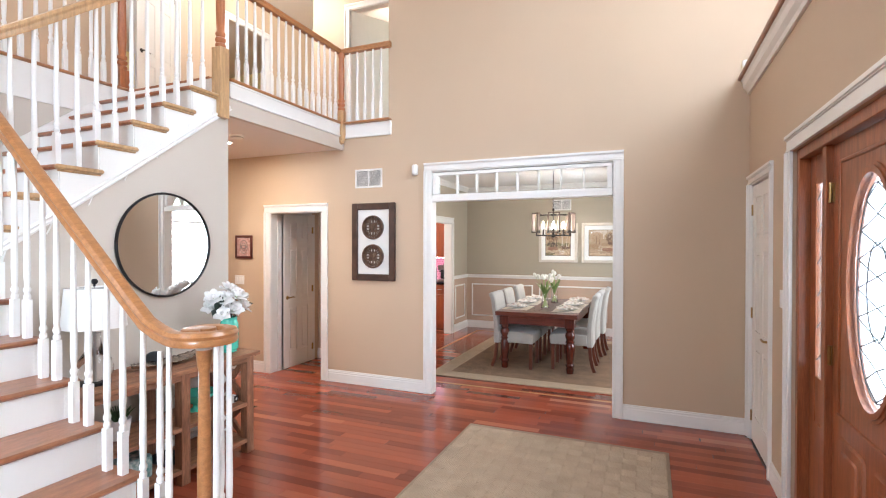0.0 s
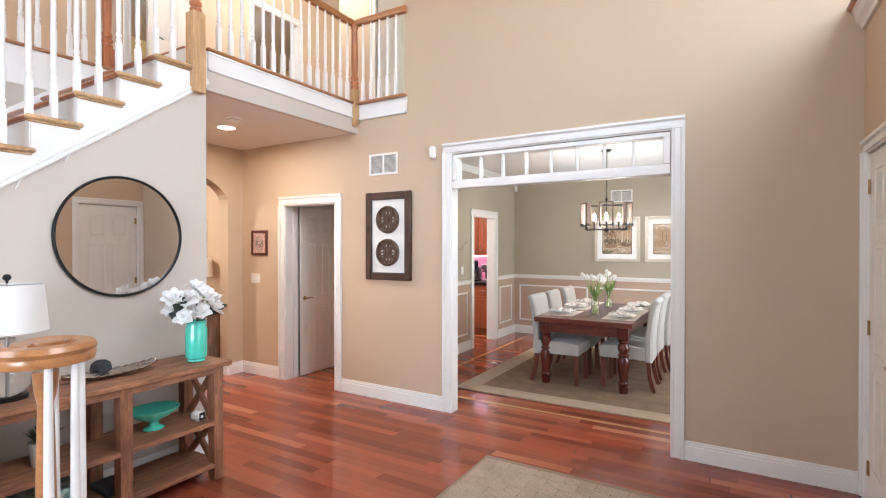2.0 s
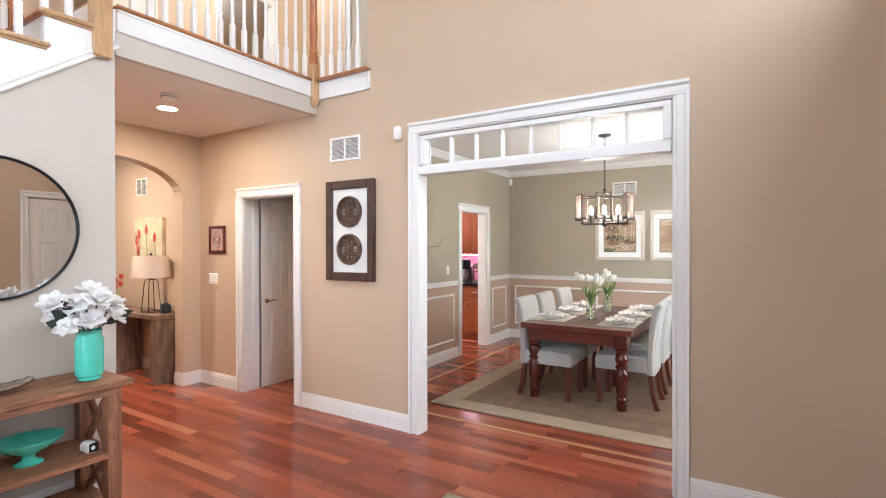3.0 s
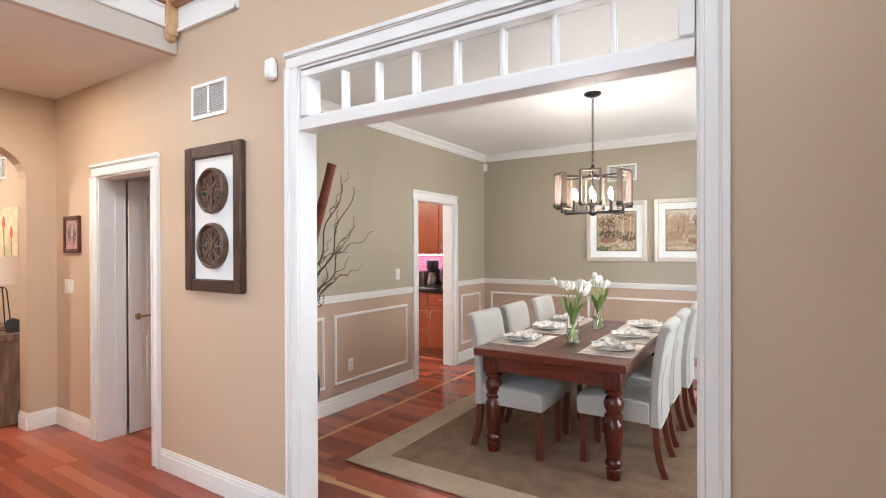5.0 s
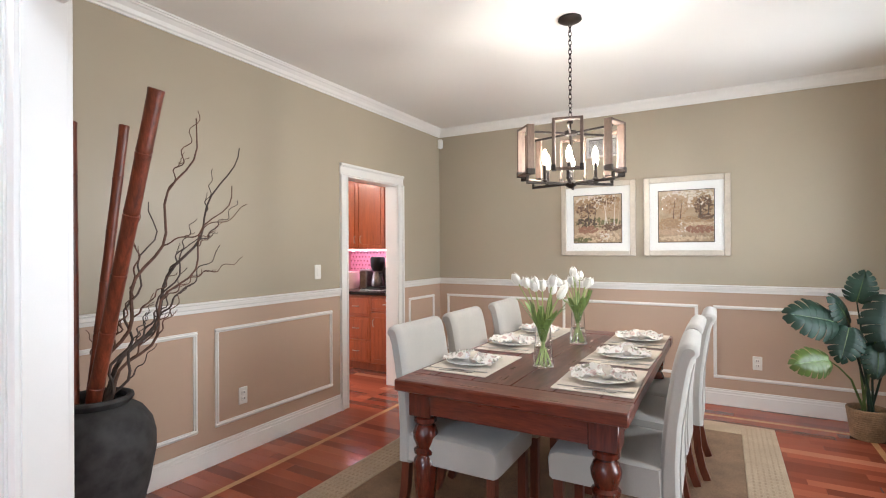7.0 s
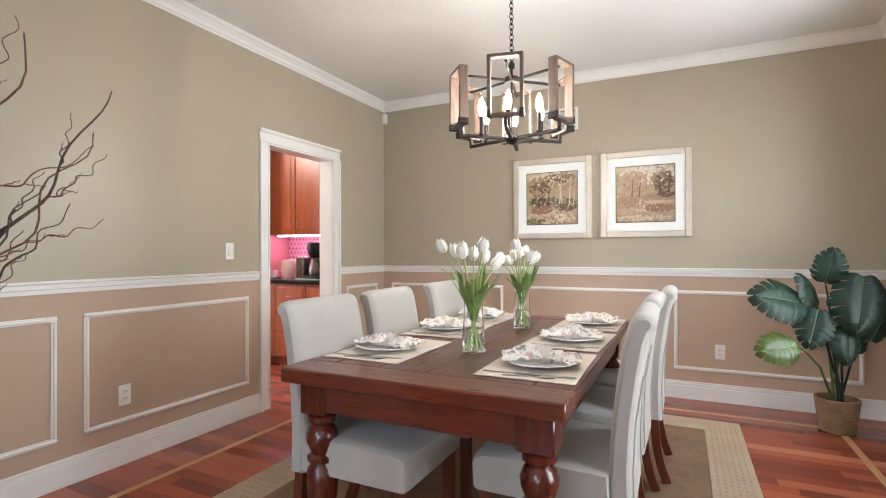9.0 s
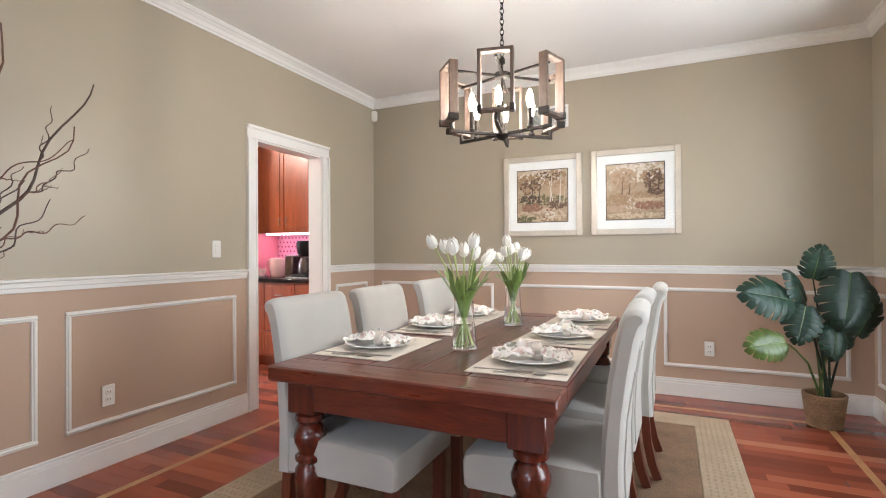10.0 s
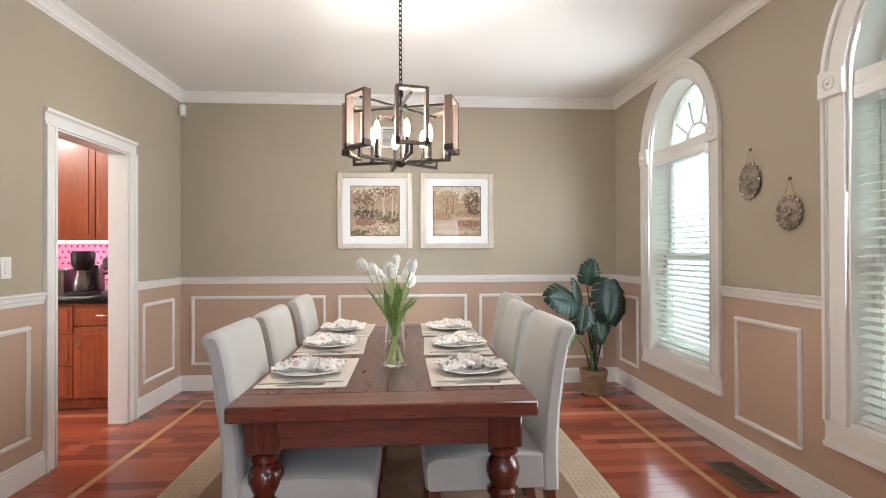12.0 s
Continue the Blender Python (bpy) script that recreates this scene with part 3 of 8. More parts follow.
def arched_window(name, c):
    """Half-round topped window with casing, sashes, sunburst bars and a slatted blind."""
    ob = tagged(thing(name, "white arched window with a raised slat blind", "window", on_wall("W", X1)), kind="structure")
    w = 0.125
    u0, u1 = c - WR, c + WR
    part("window_casing", casing_bar(u0 - w, u0, WS, WZ, True, False, w), WHITE, ob)
    part("window_casing", casing_bar(u1, u1 + w, WS, WZ, True, True, w), WHITE, ob)
    part("sill_casing", casing_bar(u0 - w, u1 + w, WS - w, WS, False, False, w), WHITE, ob)
    part("arch_casing", arc(M(), c, WZ, [(WR, -0.004), (WR, 0.017), (WR + 0.016, 0.017), (WR + 0.016, 0.012), (WR + w - 0.03, 0.012), (WR + w - 0.03, 0.018), (WR + w - 0.022, 0.026), (WR + w, 0.026), (WR + w, -0.004)]), WHITE, ob)
    for u in (u0 - w - 0.006, u1 - 0.004):
        b = part("corner_block", M().box((u, -0.003, WZ - 0.065), (u + w + 0.01, 0.036, WZ + 0.065), 0.006), WHITE, ob)
        part("rosette", M().lathe([(0.036, 0), (0.036, 0.006), (0.028, 0.009), (0.022, 0.004), (0.012, 0.004), (0.006, 0.010), (0.001, 0.011)], 20, pose(u + w / 2 + 0.005, 0.036, WZ, -90, 0, 0)), WHITE, b)
    # reveal
    part("reveal", arc(M(), c, WZ, [(WR - 0.014, -0.198), (WR - 0.014, 0.0), (WR, 0.0), (WR, -0.198)]), WHITE, ob)
    part("reveal", M().box((u0 - 0.001, -0.198, WS), (u0 + 0.014, 0.0, WZ)).box((u1 - 0.014, -0.198, WS), (u1 + 0.001, 0.0, WZ)), WHITE, ob)
    part("window_sill", M().box((u0 + 0.014, -0.198, WS - 0.001), (u1 - 0.014, 0.01, WS + 0.022), 0.004), WHITE, ob)
    # sashes
    part("transom_bar", M().box((u0 + 0.014, -0.19, WZ - 0.035), (u1 - 0.014, -0.02, WZ + 0.03), 0.004), WHITE, ob)
    mid, s0, s1 = 1.24, u0 + 0.014, u1 - 0.014
    for tag, z0, z1, y in (("lower_sash", WS + 0.022, mid + 0.02, -0.13), ("upper_sash", mid - 0.02, WZ - 0.035, -0.17)):
        sash = part(tag, M().box((s0, y - 0.02, z0), (s0 + 0.045, y + 0.018, z1), 0.003).box((s1 - 0.045, y - 0.02, z0), (s1, y + 0.018, z1), 0.003)
                    .box((s0 + 0.045, y - 0.02, z0), (s1 - 0.045, y + 0.018, z0 + 0.05), 0.003).box((s0 + 0.045, y - 0.02, z1 - 0.04), (s1 - 0.045, y + 0.018, z1), 0.003), WHITE, ob)
        p = part("pane", M().box((s0 + 0.045, y - 0.003, z0 + 0.05), (s1 - 0.045, y + 0.001, z1 - 0.04)), GLASS, sash)
        p.visible_shadow = False
    part("sash_lock", M().box((c - 0.03, -0.125, mid + 0.02), (c + 0.03, -0.105, mid + 0.036), 0.004), PLASTIC, ob)
    fan = part("sunburst_sash", arc(M(), c, WZ + 0.03, [(WR - 0.06, -0.19), (WR - 0.06, -0.15), (WR - 0.014, -0.15), (WR - 0.014, -0.19)]), WHITE, ob)
    arc_g = arc(M(), c, WZ + 0.03, [(0.14, -0.18), (0.14, -0.155), (0.16, -0.155), (0.16, -0.18)], n=16, stilt=0.0)
    part("sunburst_hub", arc_g, WHITE, fan)
    for a in (36, 72, 108, 144):
        m = pose(c, -0.168, WZ + 0.03, 0, a, 0)
        part("sunburst_bar", M().box((-0.36, -0.01, -0.009), (-0.155, 0.01, 0.009), 0.003, m), WHITE, fan)
    pts = arch_points(c, WR - 0.06, WZ + 0.03, 20, WR - 0.06 + STILT)
    p = part("arch_pane", M().prism(pts, 1, -0.17, -0.166), GLASS, fan)
    p.visible_shadow = False
    # blind
    blind = thing("window_blind", "white slatted blind lowered in an arched window, slats open", "blind", on_wall("W", X1), "blinds")
    part("head_rail", M().box((s0 + 0.004, -0.085, WZ - 0.1), (s1 - 0.004, -0.012, WZ - 0.036), 0.004), BLIND, blind)
    z, zb = WZ - 0.125, WS + 0.06
    slat = M().box((s0 + 0.008, -0.025, -0.0012), (s1 - 0.008, 0.025, 0.0012)).mesh("slat", BLIND, False)
    n = 36
    for k in range(n):
        part("slat", slat, BLIND, blind, at=pose(0, -0.05, z + (zb - z) * k / (n - 1), -15, 0, 0))
    part("bottom_rail", M().box((s0 + 0.006, -0.076, WS + 0.024), (s1 - 0.006, -0.024, WS + 0.046), 0.004), BLIND, blind)
    for u in (s0 + 0.12, s1 - 0.12):
        part("ladder_cord", M().tube([(u, -0.023, z + 0.02), (u, -0.023, WS + 0.046)], 0.0012, 5), BLIND, blind)
        part("ladder_cord", M().tube([(u, -0.077, z + 0.02), (u, -0.077, WS + 0.046)], 0.0012, 5), BLIND, blind)
    part("pull_cord", M().tube([(s0 + 0.05, -0.01, WZ - 0.06), (s0 + 0.05, -0.008, 1.36)], 0.0015, 5).lathe([(0.003, 0), (0.009, 0.008), (0.008, 0.03), (0.002, 0.038)], 8, pose(s0 + 0.05, -0.008, 1.325)), BLIND, blind)


for c, k in WIN:
    arched_window("window_%d" % k, c)


def lever_handle(parent, m, mat, flip=1):
    h = part("door_handle", M().lathe([(0.001, 0), (0.026, 0.001), (0.026, 0.006), (0.02, 0.010), (0.009, 0.012), (0.009, 0.04), (0.001, 0.042)], 16, m @ pose(0, 0, 0, -90, 0, 0)), mat, parent, "metal lever handle")
    part("lever", M().tube([m @ Vector(p) for p in ((0, 0.036, 0), (flip * 0.03, 0.042, 0.002), (flip * 0.07, 0.04, 0.006), (flip * 0.105, 0.038, -0.002))], [0.009, 0.008, 0.007, 0.006], 8), mat, h)


def panel_door(name, label, w, h, at, panels="six", mat=DOORWHITE, handle=None, hinges=None, metal=BRASS, kind="structure"):
    """Moulded door leaf, x across from 0 to w, face towards +y at 0.018."""
    ob = tagged(thing(name, label, "door", at), kind=kind)
    s = 0.11
    rows = [(0.22, 0.80), (0.93, 1.58), (1.69, h - 0.11)] if panels == "six" else [(0.22, 0.78), (0.9, h - 0.12)]
    g = M().box((0, -0.017, 0), (w, 0.010, h))
    mid = [0, w / 2 - 0.045, w / 2 + 0.045, w]
    g.box((0, -0.018, 0.001), (s, 0.018, h - 0.001), 0.003).box((w - s, -0.018, 0.001), (w, 0.018, h - 0.001), 0.003).box((mid[1], -0.018, 0.001), (mid[2], 0.018, h - 0.001), 0.003)
    zs = [0.001] + [z for r in rows for z in r] + [h - 0.001]
    for k in range(0, len(zs), 2):
        g.box((s, -0.0175, zs[k]), (w - s, 0.0175, zs[k + 1]), 0.003)
    part("leaf", g, mat, ob)
    for z0, z1 in rows:
        for u0, u1 in ((s, mid[1]), (mid[2], w - s)):
            part("panel", M().box((u0 + 0.028, 0.0, z0 + 0.028), (u1 - 0.028, 0.017, z1 - 0.028), 0.007), mat, ob)
    if handle is not None:
        lever_handle(ob, pose(handle, 0.018, 0.93), metal, 1 if handle < w / 2 else -1)
    if hinges is not None:
        for z in (0.2, h / 2, h - 0.2):
            part("hinge", M().lathe([(0.007, -0.045), (0.007, 0.045)], 8, pose(hinges, 0.022, z)).box((hinges - 0.02, 0.006, z - 0.042), (hinges + 0.02, 0.0195, z + 0.042), 0.001), metal, ob)
    return ob


panel_door("door_1", "white six-panel closet door, closed", CY1 - CY0 - 0.028, CZ - 0.026, pose(XF + 0.03, CY0 + 0.014, 0.006, 0, 0, 90), handle=0.07, hinges=CY1 - CY0 - 0.032)
panel_door("door_2", "white panelled passage door, closed", 0.60, 2.03, pose(-4.42, 5.63, 0.006, 0, 0, -90), "six", handle=0.53, hinges=0.004)
tagged(part("door_jamb", M().box((-4.445, YD, 0), (-4.425, 5.022, 2.06)).box((-4.445, 5.638, 0), (-4.42, 5.70, 2.06)).box((-4.445, 5.022, 2.04), (-4.42, 5.638, 2.1)), WHITE), "white jamb of the passage door", "door frame", kind="structure")

# front door with oval glass and side lights
ob = tagged(thing("door_3", "stained wood front door with leaded oval glass and side lights", "door", on_wall("W", XF + 0.09)), kind="structure")
part("frame", M().box((FY0, -0.04, 0), (FY0 + 0.05, 0.07, FZ), 0.004).box((FY1 - 0.05, -0.04, 0), (FY1, 0.07, FZ), 0.004).box((FY0 + 0.05, -0.04, FZ - 0.06), (FY1 - 0.05, 0.07, FZ), 0.004)
     .box((1.93, -0.04, 0), (1.99, 0.055, FZ - 0.06), 0.004).box((2.95, -0.04, 0), (3.01, 0.055, FZ - 0.06), 0.004), DOORWOOD, ob)
LEAD = material("lead_came", srgb(92, 94, 96), 0.5, 0.6, vary=0.1)
FROST = glass_material("bevelled_glass", (0.97, 0.99, 1, 1), 0.12)
D0, D1, DC, DZ = 1.992, 2.948, 2.47, 1.44
n, rx, rz = 48, 0.255, 0.5
inner, outer = [], []
for i in range(n):
    a = 2 * math.pi * i / n
    inner.append((DC + rx * math.cos(a), DZ + rz * math.sin(a)))
    up = FZ - 0.065 - DZ if math.sin(a) > 0 else DZ - 0.82
    t = min((D1 - D0) / 2 / max(abs(math.cos(a)), 1e-6), up / max(abs(math.sin(a)), 1e-6))
    outer.append((DC + t * math.cos(a), DZ + t * math.sin(a)))
for u, z in ((D0, 0.82), (D1, 0.82), (D0, FZ - 0.065), (D1, FZ - 0.065)):
    k = min(range(n), key=lambda i: (outer[i][0] - u) ** 2 + (outer[i][1] - z) ** 2)
    outer[k] = (u, z)
v = [(u, y, z) for y in (-0.022, 0.022) for ring in (inner, outer) for u, z in ring]
f = []
for i in range(n):
    j = (i + 1) % n
    f += [(i, j, n + j, n + i), (2 * n + i, 2 * n + j, 3 * n + j, 3 * n + i), (i, j, 2 * n + j, 2 * n + i), (n + i, n + j, 3 * n + j, 3 * n + i)]
slab = part("leaf", M().add(v, f).box((D0, -0.022, 0.01), (D1, 0.022, 0.82)), DOORWOOD, ob)
for s0, s1, dep in ((1.0, 1.1, 0.036), (1.1, 1.16, 0.028)):
    g = M()
    sec = [(s0, 0.0), (s0, dep), (s1, dep), (s1, 0.0)]
    v = [(DC + s * rx * math.cos(2 * math.pi * i / n), y, DZ + (rz + (s - 1) * rx) * math.sin(2 * math.pi * i / n)) for i in range(n) for s, y in sec]
    part("oval_moulding", g.add(v, [(i * 4 + j, i * 4 + (j + 1) % 4, ((i + 1) % n) * 4 + (j + 1) % 4, ((i + 1) % n) * 4 + j) for i in range(n) for j in range(4)]), DOORWOOD, slab)
for z0, z1, u0, u1 in ((0.16, 0.72, D0 + 0.12, DC - 0.05), (0.16, 0.72, DC + 0.05, D1 - 0.12)):
    part("panel", M().box((u0, 0, z0), (u1, 0.034, z1), 0.012).box((u0 + 0.05, 0, z0 + 0.05), (u1 - 0.05, 0.042, z1 - 0.05), 0.012), DOORWOOD, slab)
part("edge_moulding", M().box((D0 + 0.09, 0, 0.82), (D0 + 0.11, 0.03, FZ - 0.15), 0.006).box((D1 - 0.11, 0, 0.82), (D1 - 0.09, 0.03, FZ - 0.15), 0.006).box((D0 + 0.11, 0, FZ - 0.17), (D1 - 0.11, 0.03, FZ - 0.15), 0.006).box((D0 + 0.09, 0, 0.8), (D1 - 0.09, 0.032, 0.82), 0.006), DOORWOOD, slab)
p = part("oval_pane", M().prism([(DC + rx * math.cos(2 * math.pi * i / n), DZ + rz * math.sin(2 * math.pi * i / n)) for i in range(n)], 1, -0.004, 0.004), FROST, slab)
p.visible_shadow = False
for k, s in enumerate((0.85, 0.42)):
    pts = [(DC + s * rx * math.cos(2 * math.pi * i / 40), 0.006, DZ + (s * rz if k else (rz - 0.04)) * math.sin(2 * math.pi * i / 40)) for i in range(41)]
    part("lead_line", M().tube(pts, 0.0035, 5), LEAD, slab)
for k in range(-3, 4):
    z = DZ + k * 0.13
    half = rx * 0.85 * math.sqrt(max(0, 1 - ((z - DZ) / (rz - 0.03)) ** 2))
    for a, b, c2, d2 in ((-half, 0.0, 0.0, 0.065), (0.0, 0.065, half, 0.0), (-half, 0.0, 0.0, -0.065), (0.0, -0.065, half, 0.0)):
        part("lead_line", M().tube([(DC + a, 0.006, z + b), (DC + c2, 0.006, z + d2)], 0.003, 5), LEAD, slab)
for z in (0.3, 1.08, 1.9):
    part("hinge", M().lathe([(0.008, -0.05), (0.008, 0.05)], 8, pose(2.95, 0.036, z)).box((2.935, 0.02, z - 0.048), (2.968, 0.03, z + 0.048), 0.001), BRASS, slab)
h = part("door_knob", M().lathe([(0.001, 0), (0.03, 0.002), (0.03, 0.008), (0.01, 0.014), (0.01, 0.03), (0.028, 0.045), (0.028, 0.06), (0.001, 0.07)], 16, pose(2.06, 0.022, 0.98, -90, 0, 0)), BRASS, slab)
for a, b in ((1.6, 1.93), (3.01, 3.38)):
    sl = part("side_light", M().box((a, -0.012, 0.01), (a + 0.1, 0.012, FZ - 0.06), 0.003).box((b - 0.1, -0.012, 0.01), (b, 0.012, FZ - 0.06), 0.003).box((a + 0.1, -0.012, 0.01), (b - 0.1, 0.012, 0.2), 0.003).box((a + 0.1, -0.012, 0.68), (b - 0.1, 0.012, 0.9), 0.003).box((a + 0.1, -0.012, 1.98), (b - 0.1, 0.012, FZ - 0.06), 0.003).box((a + 0.1, -0.02, 0.2), (b - 0.1, 0.01, 0.68)), DOORWOOD, ob)
    part("panel", M().box((a + 0.115, 0, 0.225), (b - 0.115, 0.02, 0.655), 0.008), DOORWOOD, sl)
    p = part("pane", M().box((a + 0.1, -0.004, 0.9), (b - 0.1, 0.002, 1.98)), FROST, sl)
    p.visible_shadow = False
    for k in range(6):
        z = 0.99 + 0.18 * k
        part("lead_line", M().tube([(a + 0.1, 0.004, z), ((a + b) / 2, 0.004, z + 0.05), (b - 0.1, 0.004, z)], 0.0025, 5), LEAD, sl)

# high window above the front door and the trimmed ledge
ob = tagged(thing("window_3", "large white high window above the front door", "window", on_wall("W", 1.72)), kind="structure")
part("window_frame", M().box((1.3, -0.1, 3.3), (1.36, 0.02, 5.2), 0.004).box((3.84, -0.1, 3.3), (3.9, 0.02, 5.2), 0.004).box((1.36, -0.1, 3.3), (3.84, 0.02, 3.36), 0.004).box((1.36, -0.1, 5.14), (3.84, 0.02, 5.2), 0.004).box((2.57, -0.09, 3.36), (2.63, 0.0, 5.14), 0.004), WHITE, ob)
for a, b in ((1.36, 2.57), (2.63, 3.84)):
    p = part("pane", M().box((a, -0.06, 3.36), (b, -0.056, 5.14)), GLASS, ob)
    p.visible_shadow = False
tagged(part("ledge_moulding", M().prism([(-0.002, 2.93), (0.018, 2.93), (0.026, 2.955), (0.05, 2.985), (0.058, 3.03), (0.07, 3.05), (-0.002, 3.05)], 0, -3.2, YW - 0.001), WHITE, at=on_wall("W", XF), smooth=False), "white moulding along the plant ledge", "moulding", kind="structure")
tagged(part("ledge_cap", M().box((XF - 0.095, -3.2, 3.052), (XF + 0.13, YW - 0.001, 3.08), 0.008), TREAD), "dark stained wood ledge cap", "ledge", kind="structure")

# Unseen window added as the opening of the high fill lamp.
ob = tagged(thing("window_5", "unseen high white window added for the fill lamp behind the foyer", "window", on_wall("N", -3.2)), kind="structure")
part("window_frame", M().box((-3.9, -0.14, 3.2), (-3.84, 0.02, 5.2), 0.004).box((-1.36, -0.14, 3.2), (-1.3, 0.02, 5.2), 0.004).box((-3.84, -0.14, 3.2), (-1.36, 0.02, 3.26), 0.004).box((-3.84, -0.14, 5.14), (-1.36, 0.02, 5.2), 0.004).box((-2.63, -0.12, 3.26), (-2.57, 0.0, 5.14), 0.004), WHITE, ob)

# Unseen window added as the opening of the low fill lamp.
ob = tagged(thing("window_6", "unseen wide white window added for the low fill lamp behind the foyer", "window", on_wall("N", -3.2)), kind="structure")
part("window_frame", M().box((-1.7, -0.14, 0.75), (-1.64, 0.02, 2.5), 0.004).box((0.54, -0.14, 0.75), (0.6, 0.02, 2.5), 0.004).box((-1.64, -0.14, 0.75), (0.54, 0.02, 0.81), 0.004).box((-1.64, -0.14, 2.44), (0.54, 0.02, 2.5), 0.004).box((-0.58, -0.12, 0.81), (-0.52, 0.0, 2.44), 0.004), WHITE, ob)

# ---- stairs ----
stairs = tagged(thing("stairs", "L-shaped oak and white staircase with open stringers", "stairs"), kind="structure")


def baluster_mesh(h, base):
    """Turned white baluster: square foot, vase, and a long taper."""
    g = M().box((-0.017, -0.017, 0), (0.017, 0.017, base), 0.002)
    prof = [(0.012, base), (0.0165, base + 0.008), (0.0165, base + 0.02), (0.011, base + 0.03), (0.0175, base + 0.045), (0.0175, base + 0.055), (0.0115, base + 0.068), (0.014, base + 0.1), (0.0158, base + 0.16), (0.0145, base + 0.3), (0.011, h)]
    return g.lathe(prof, 10).mesh("baluster", WHITE)


bal_cache = {}


def baluster(parent, x, y, z0, z1, base=0.2):
    key = round((z1 - z0) * 100)
    if (key, base) not in bal_cache:
        bal_cache[key, base] = baluster_mesh(key / 100, base)
    return part("baluster", bal_cache[key, base], WHITE, parent, at=Matrix.Translation((x, y, z0)))


YA = 1.45
for j in range(1, 9):
    z, x = RISE * j, riser_a(j)
    back = riser_a(j + 1) if j < 8 else -4.45
    y0 = 0.35
    top = M().box((back - 0.02, y0, z - 0.028), (x + 0.03, YA + 0.03, z), 0.010)
    if j == 1:
        top.lathe([(0.27, z - 0.028), (0.285, z - 0.02), (0.285, z - 0.008), (0.27, z)], 32, Matrix.Translation((-1.85, 1.55, 0)))
        part("starting_step", M().lathe([(0.25, 0), (0.25, z - 0.028)], 32, Matrix.Translation((-1.85, 1.55, 0))), WHITE, stairs)
    part("tread", top, TREAD, stairs, "landing" if j == 8 else "")
    part("riser", M().box((x - 0.018, y0, z - RISE), (x, YA - 0.021, z - 0.028)), WHITE, stairs)
    part("stringer", M().box((back + (-0.001), YA - 0.02, 0), (x, YA + 0.0, z - 0.028)), WHITE, stairs)
for j in range(9, 17):
    z, y = level(j), riser_b(j)
    part("riser", M().box((-4.45, y, level(j - 1)), (XS - 0.002, y + 0.018, z - 0.028)), WHITE, stairs)
    if j < 16:
        part("tread", M().box((-4.45, y - 0.03, z - 0.028), (XS + 0.0, riser_b(j + 1) + 0.018, z), 0.010), TREAD, stairs)
        part("return_nosing", M().box((XS + 0.0005, y - 0.03, z - 0.029), (XS + 0.034, riser_b(j + 1) + 0.022, z + 0.001), 0.010).box((XS + 0.0005, y - 0.01, z - 0.042), (XS + 0.018, riser_b(j + 1) + 0.008, z - 0.029), 0.004), OAKPALE, stairs, "pale oak nosing")
prof = [(1.36, 1.50)]
for j in range(9, 17):
    prof += [(riser_b(j) + 0.004, level(j - 1) - 0.028), (riser_b(j) + 0.004, level(j) - 0.03)]
prof += [(3.11, FLOOR2 - 0.028), (3.11, 2.79)]
part("stringer", M().prism(prof, 0, XS - 0.03, XS + 0.006), WHITE, stairs)
part("stringer_moulding", M().sweep([(XS + 0.005, 1.36, 1.515), (XS + 0.005, 3.12, 2.812)], [(-0.004, -0.022), (0.016, -0.022), (0.02, -0.012), (0.012, 0.0), (0.02, 0.012), (0.008, 0.022), (-0.004, 0.022)]), WHITE, stairs)
for j in range(9, 16):
    y, z = riser_b(j + 1) - 0.02, level(j) - 0.05
    part("scroll_bracket", M().tube([(XS + 0.007, y - 0.02 + 0.06 * s - 0.09 * s * s, z - 0.10 + 0.05 * math.sin(s * 4) - 0.05 * s) for s in [i / 10 for i in range(11)]], 0.005, 5), WHITE, stairs)
part("skirt_board", M().prism([(1.36, 1.53), (1.36, 1.85), (2.9, 3.05), (3.05, 3.05), (3.05, 2.9)], 0, -4.452, -4.435), WHITE, stairs)

RAILSEC = [(-0.031, -0.012), (-0.026, -0.03), (0.026, -0.03), (0.031, -0.012), (0.027, 0.0), (0.033, 0.014), (0.024, 0.03), (0.0, 0.036), (-0.024, 0.03), (-0.033, 0.014), (-0.027, 0.0)]


def rail_z(x):
    return 1.273 + (-2.08 - x) * 0.88


lower = thing("stair_railing", "golden oak handrail with a scrolled end and white turned balusters", "railing")
cx, cy, zr = -1.85, 1.535, 1.225
pts = [(-3.4, YA - 0.02, rail_z(-3.4)), (-2.7, YA - 0.02, rail_z(-2.7)), (-2.2, YA - 0.02, rail_z(-2.2)), (-2.08, YA - 0.02, rail_z(-2.08) + 0.006), (-2.0, YA - 0.022, 1.245), (-1.93, YA - 0.028, 1.228)]
for i in range(0, 30):
    a = -105 + 14 * i
    r = 0.128 - 0.078 * max(0, a + 20) / 321
    pts.append((cx + r * math.cos(radians(a)), cy + r * math.sin(radians(a)), zr))
part("handrail", M().sweep(pts, RAILSEC), OAK, lower)
part("volute_cap", M().lathe([(0.001, -0.03), (0.05, -0.03), (0.055, 0.0), (0.05, 0.034), (0.001, 0.037)], 24, Matrix.Translation((cx, cy, zr))), OAK, lower)
newel = [(0.04, 0.0), (0.04, 0.02), (0.03, 0.035), (0.036, 0.06), (0.036, 0.075), (0.026, 0.09), (0.034, 0.115), (0.034, 0.13), (0.025, 0.15), (0.029, 0.25), (0.031, 0.4), (0.026, 0.7), (0.022, 0.86), (0.03, 0.9), (0.036, 0.97)]
part("newel_post", M().lathe(newel, 20, Matrix.Translation((cx, cy, RISE))), OAK, lower)
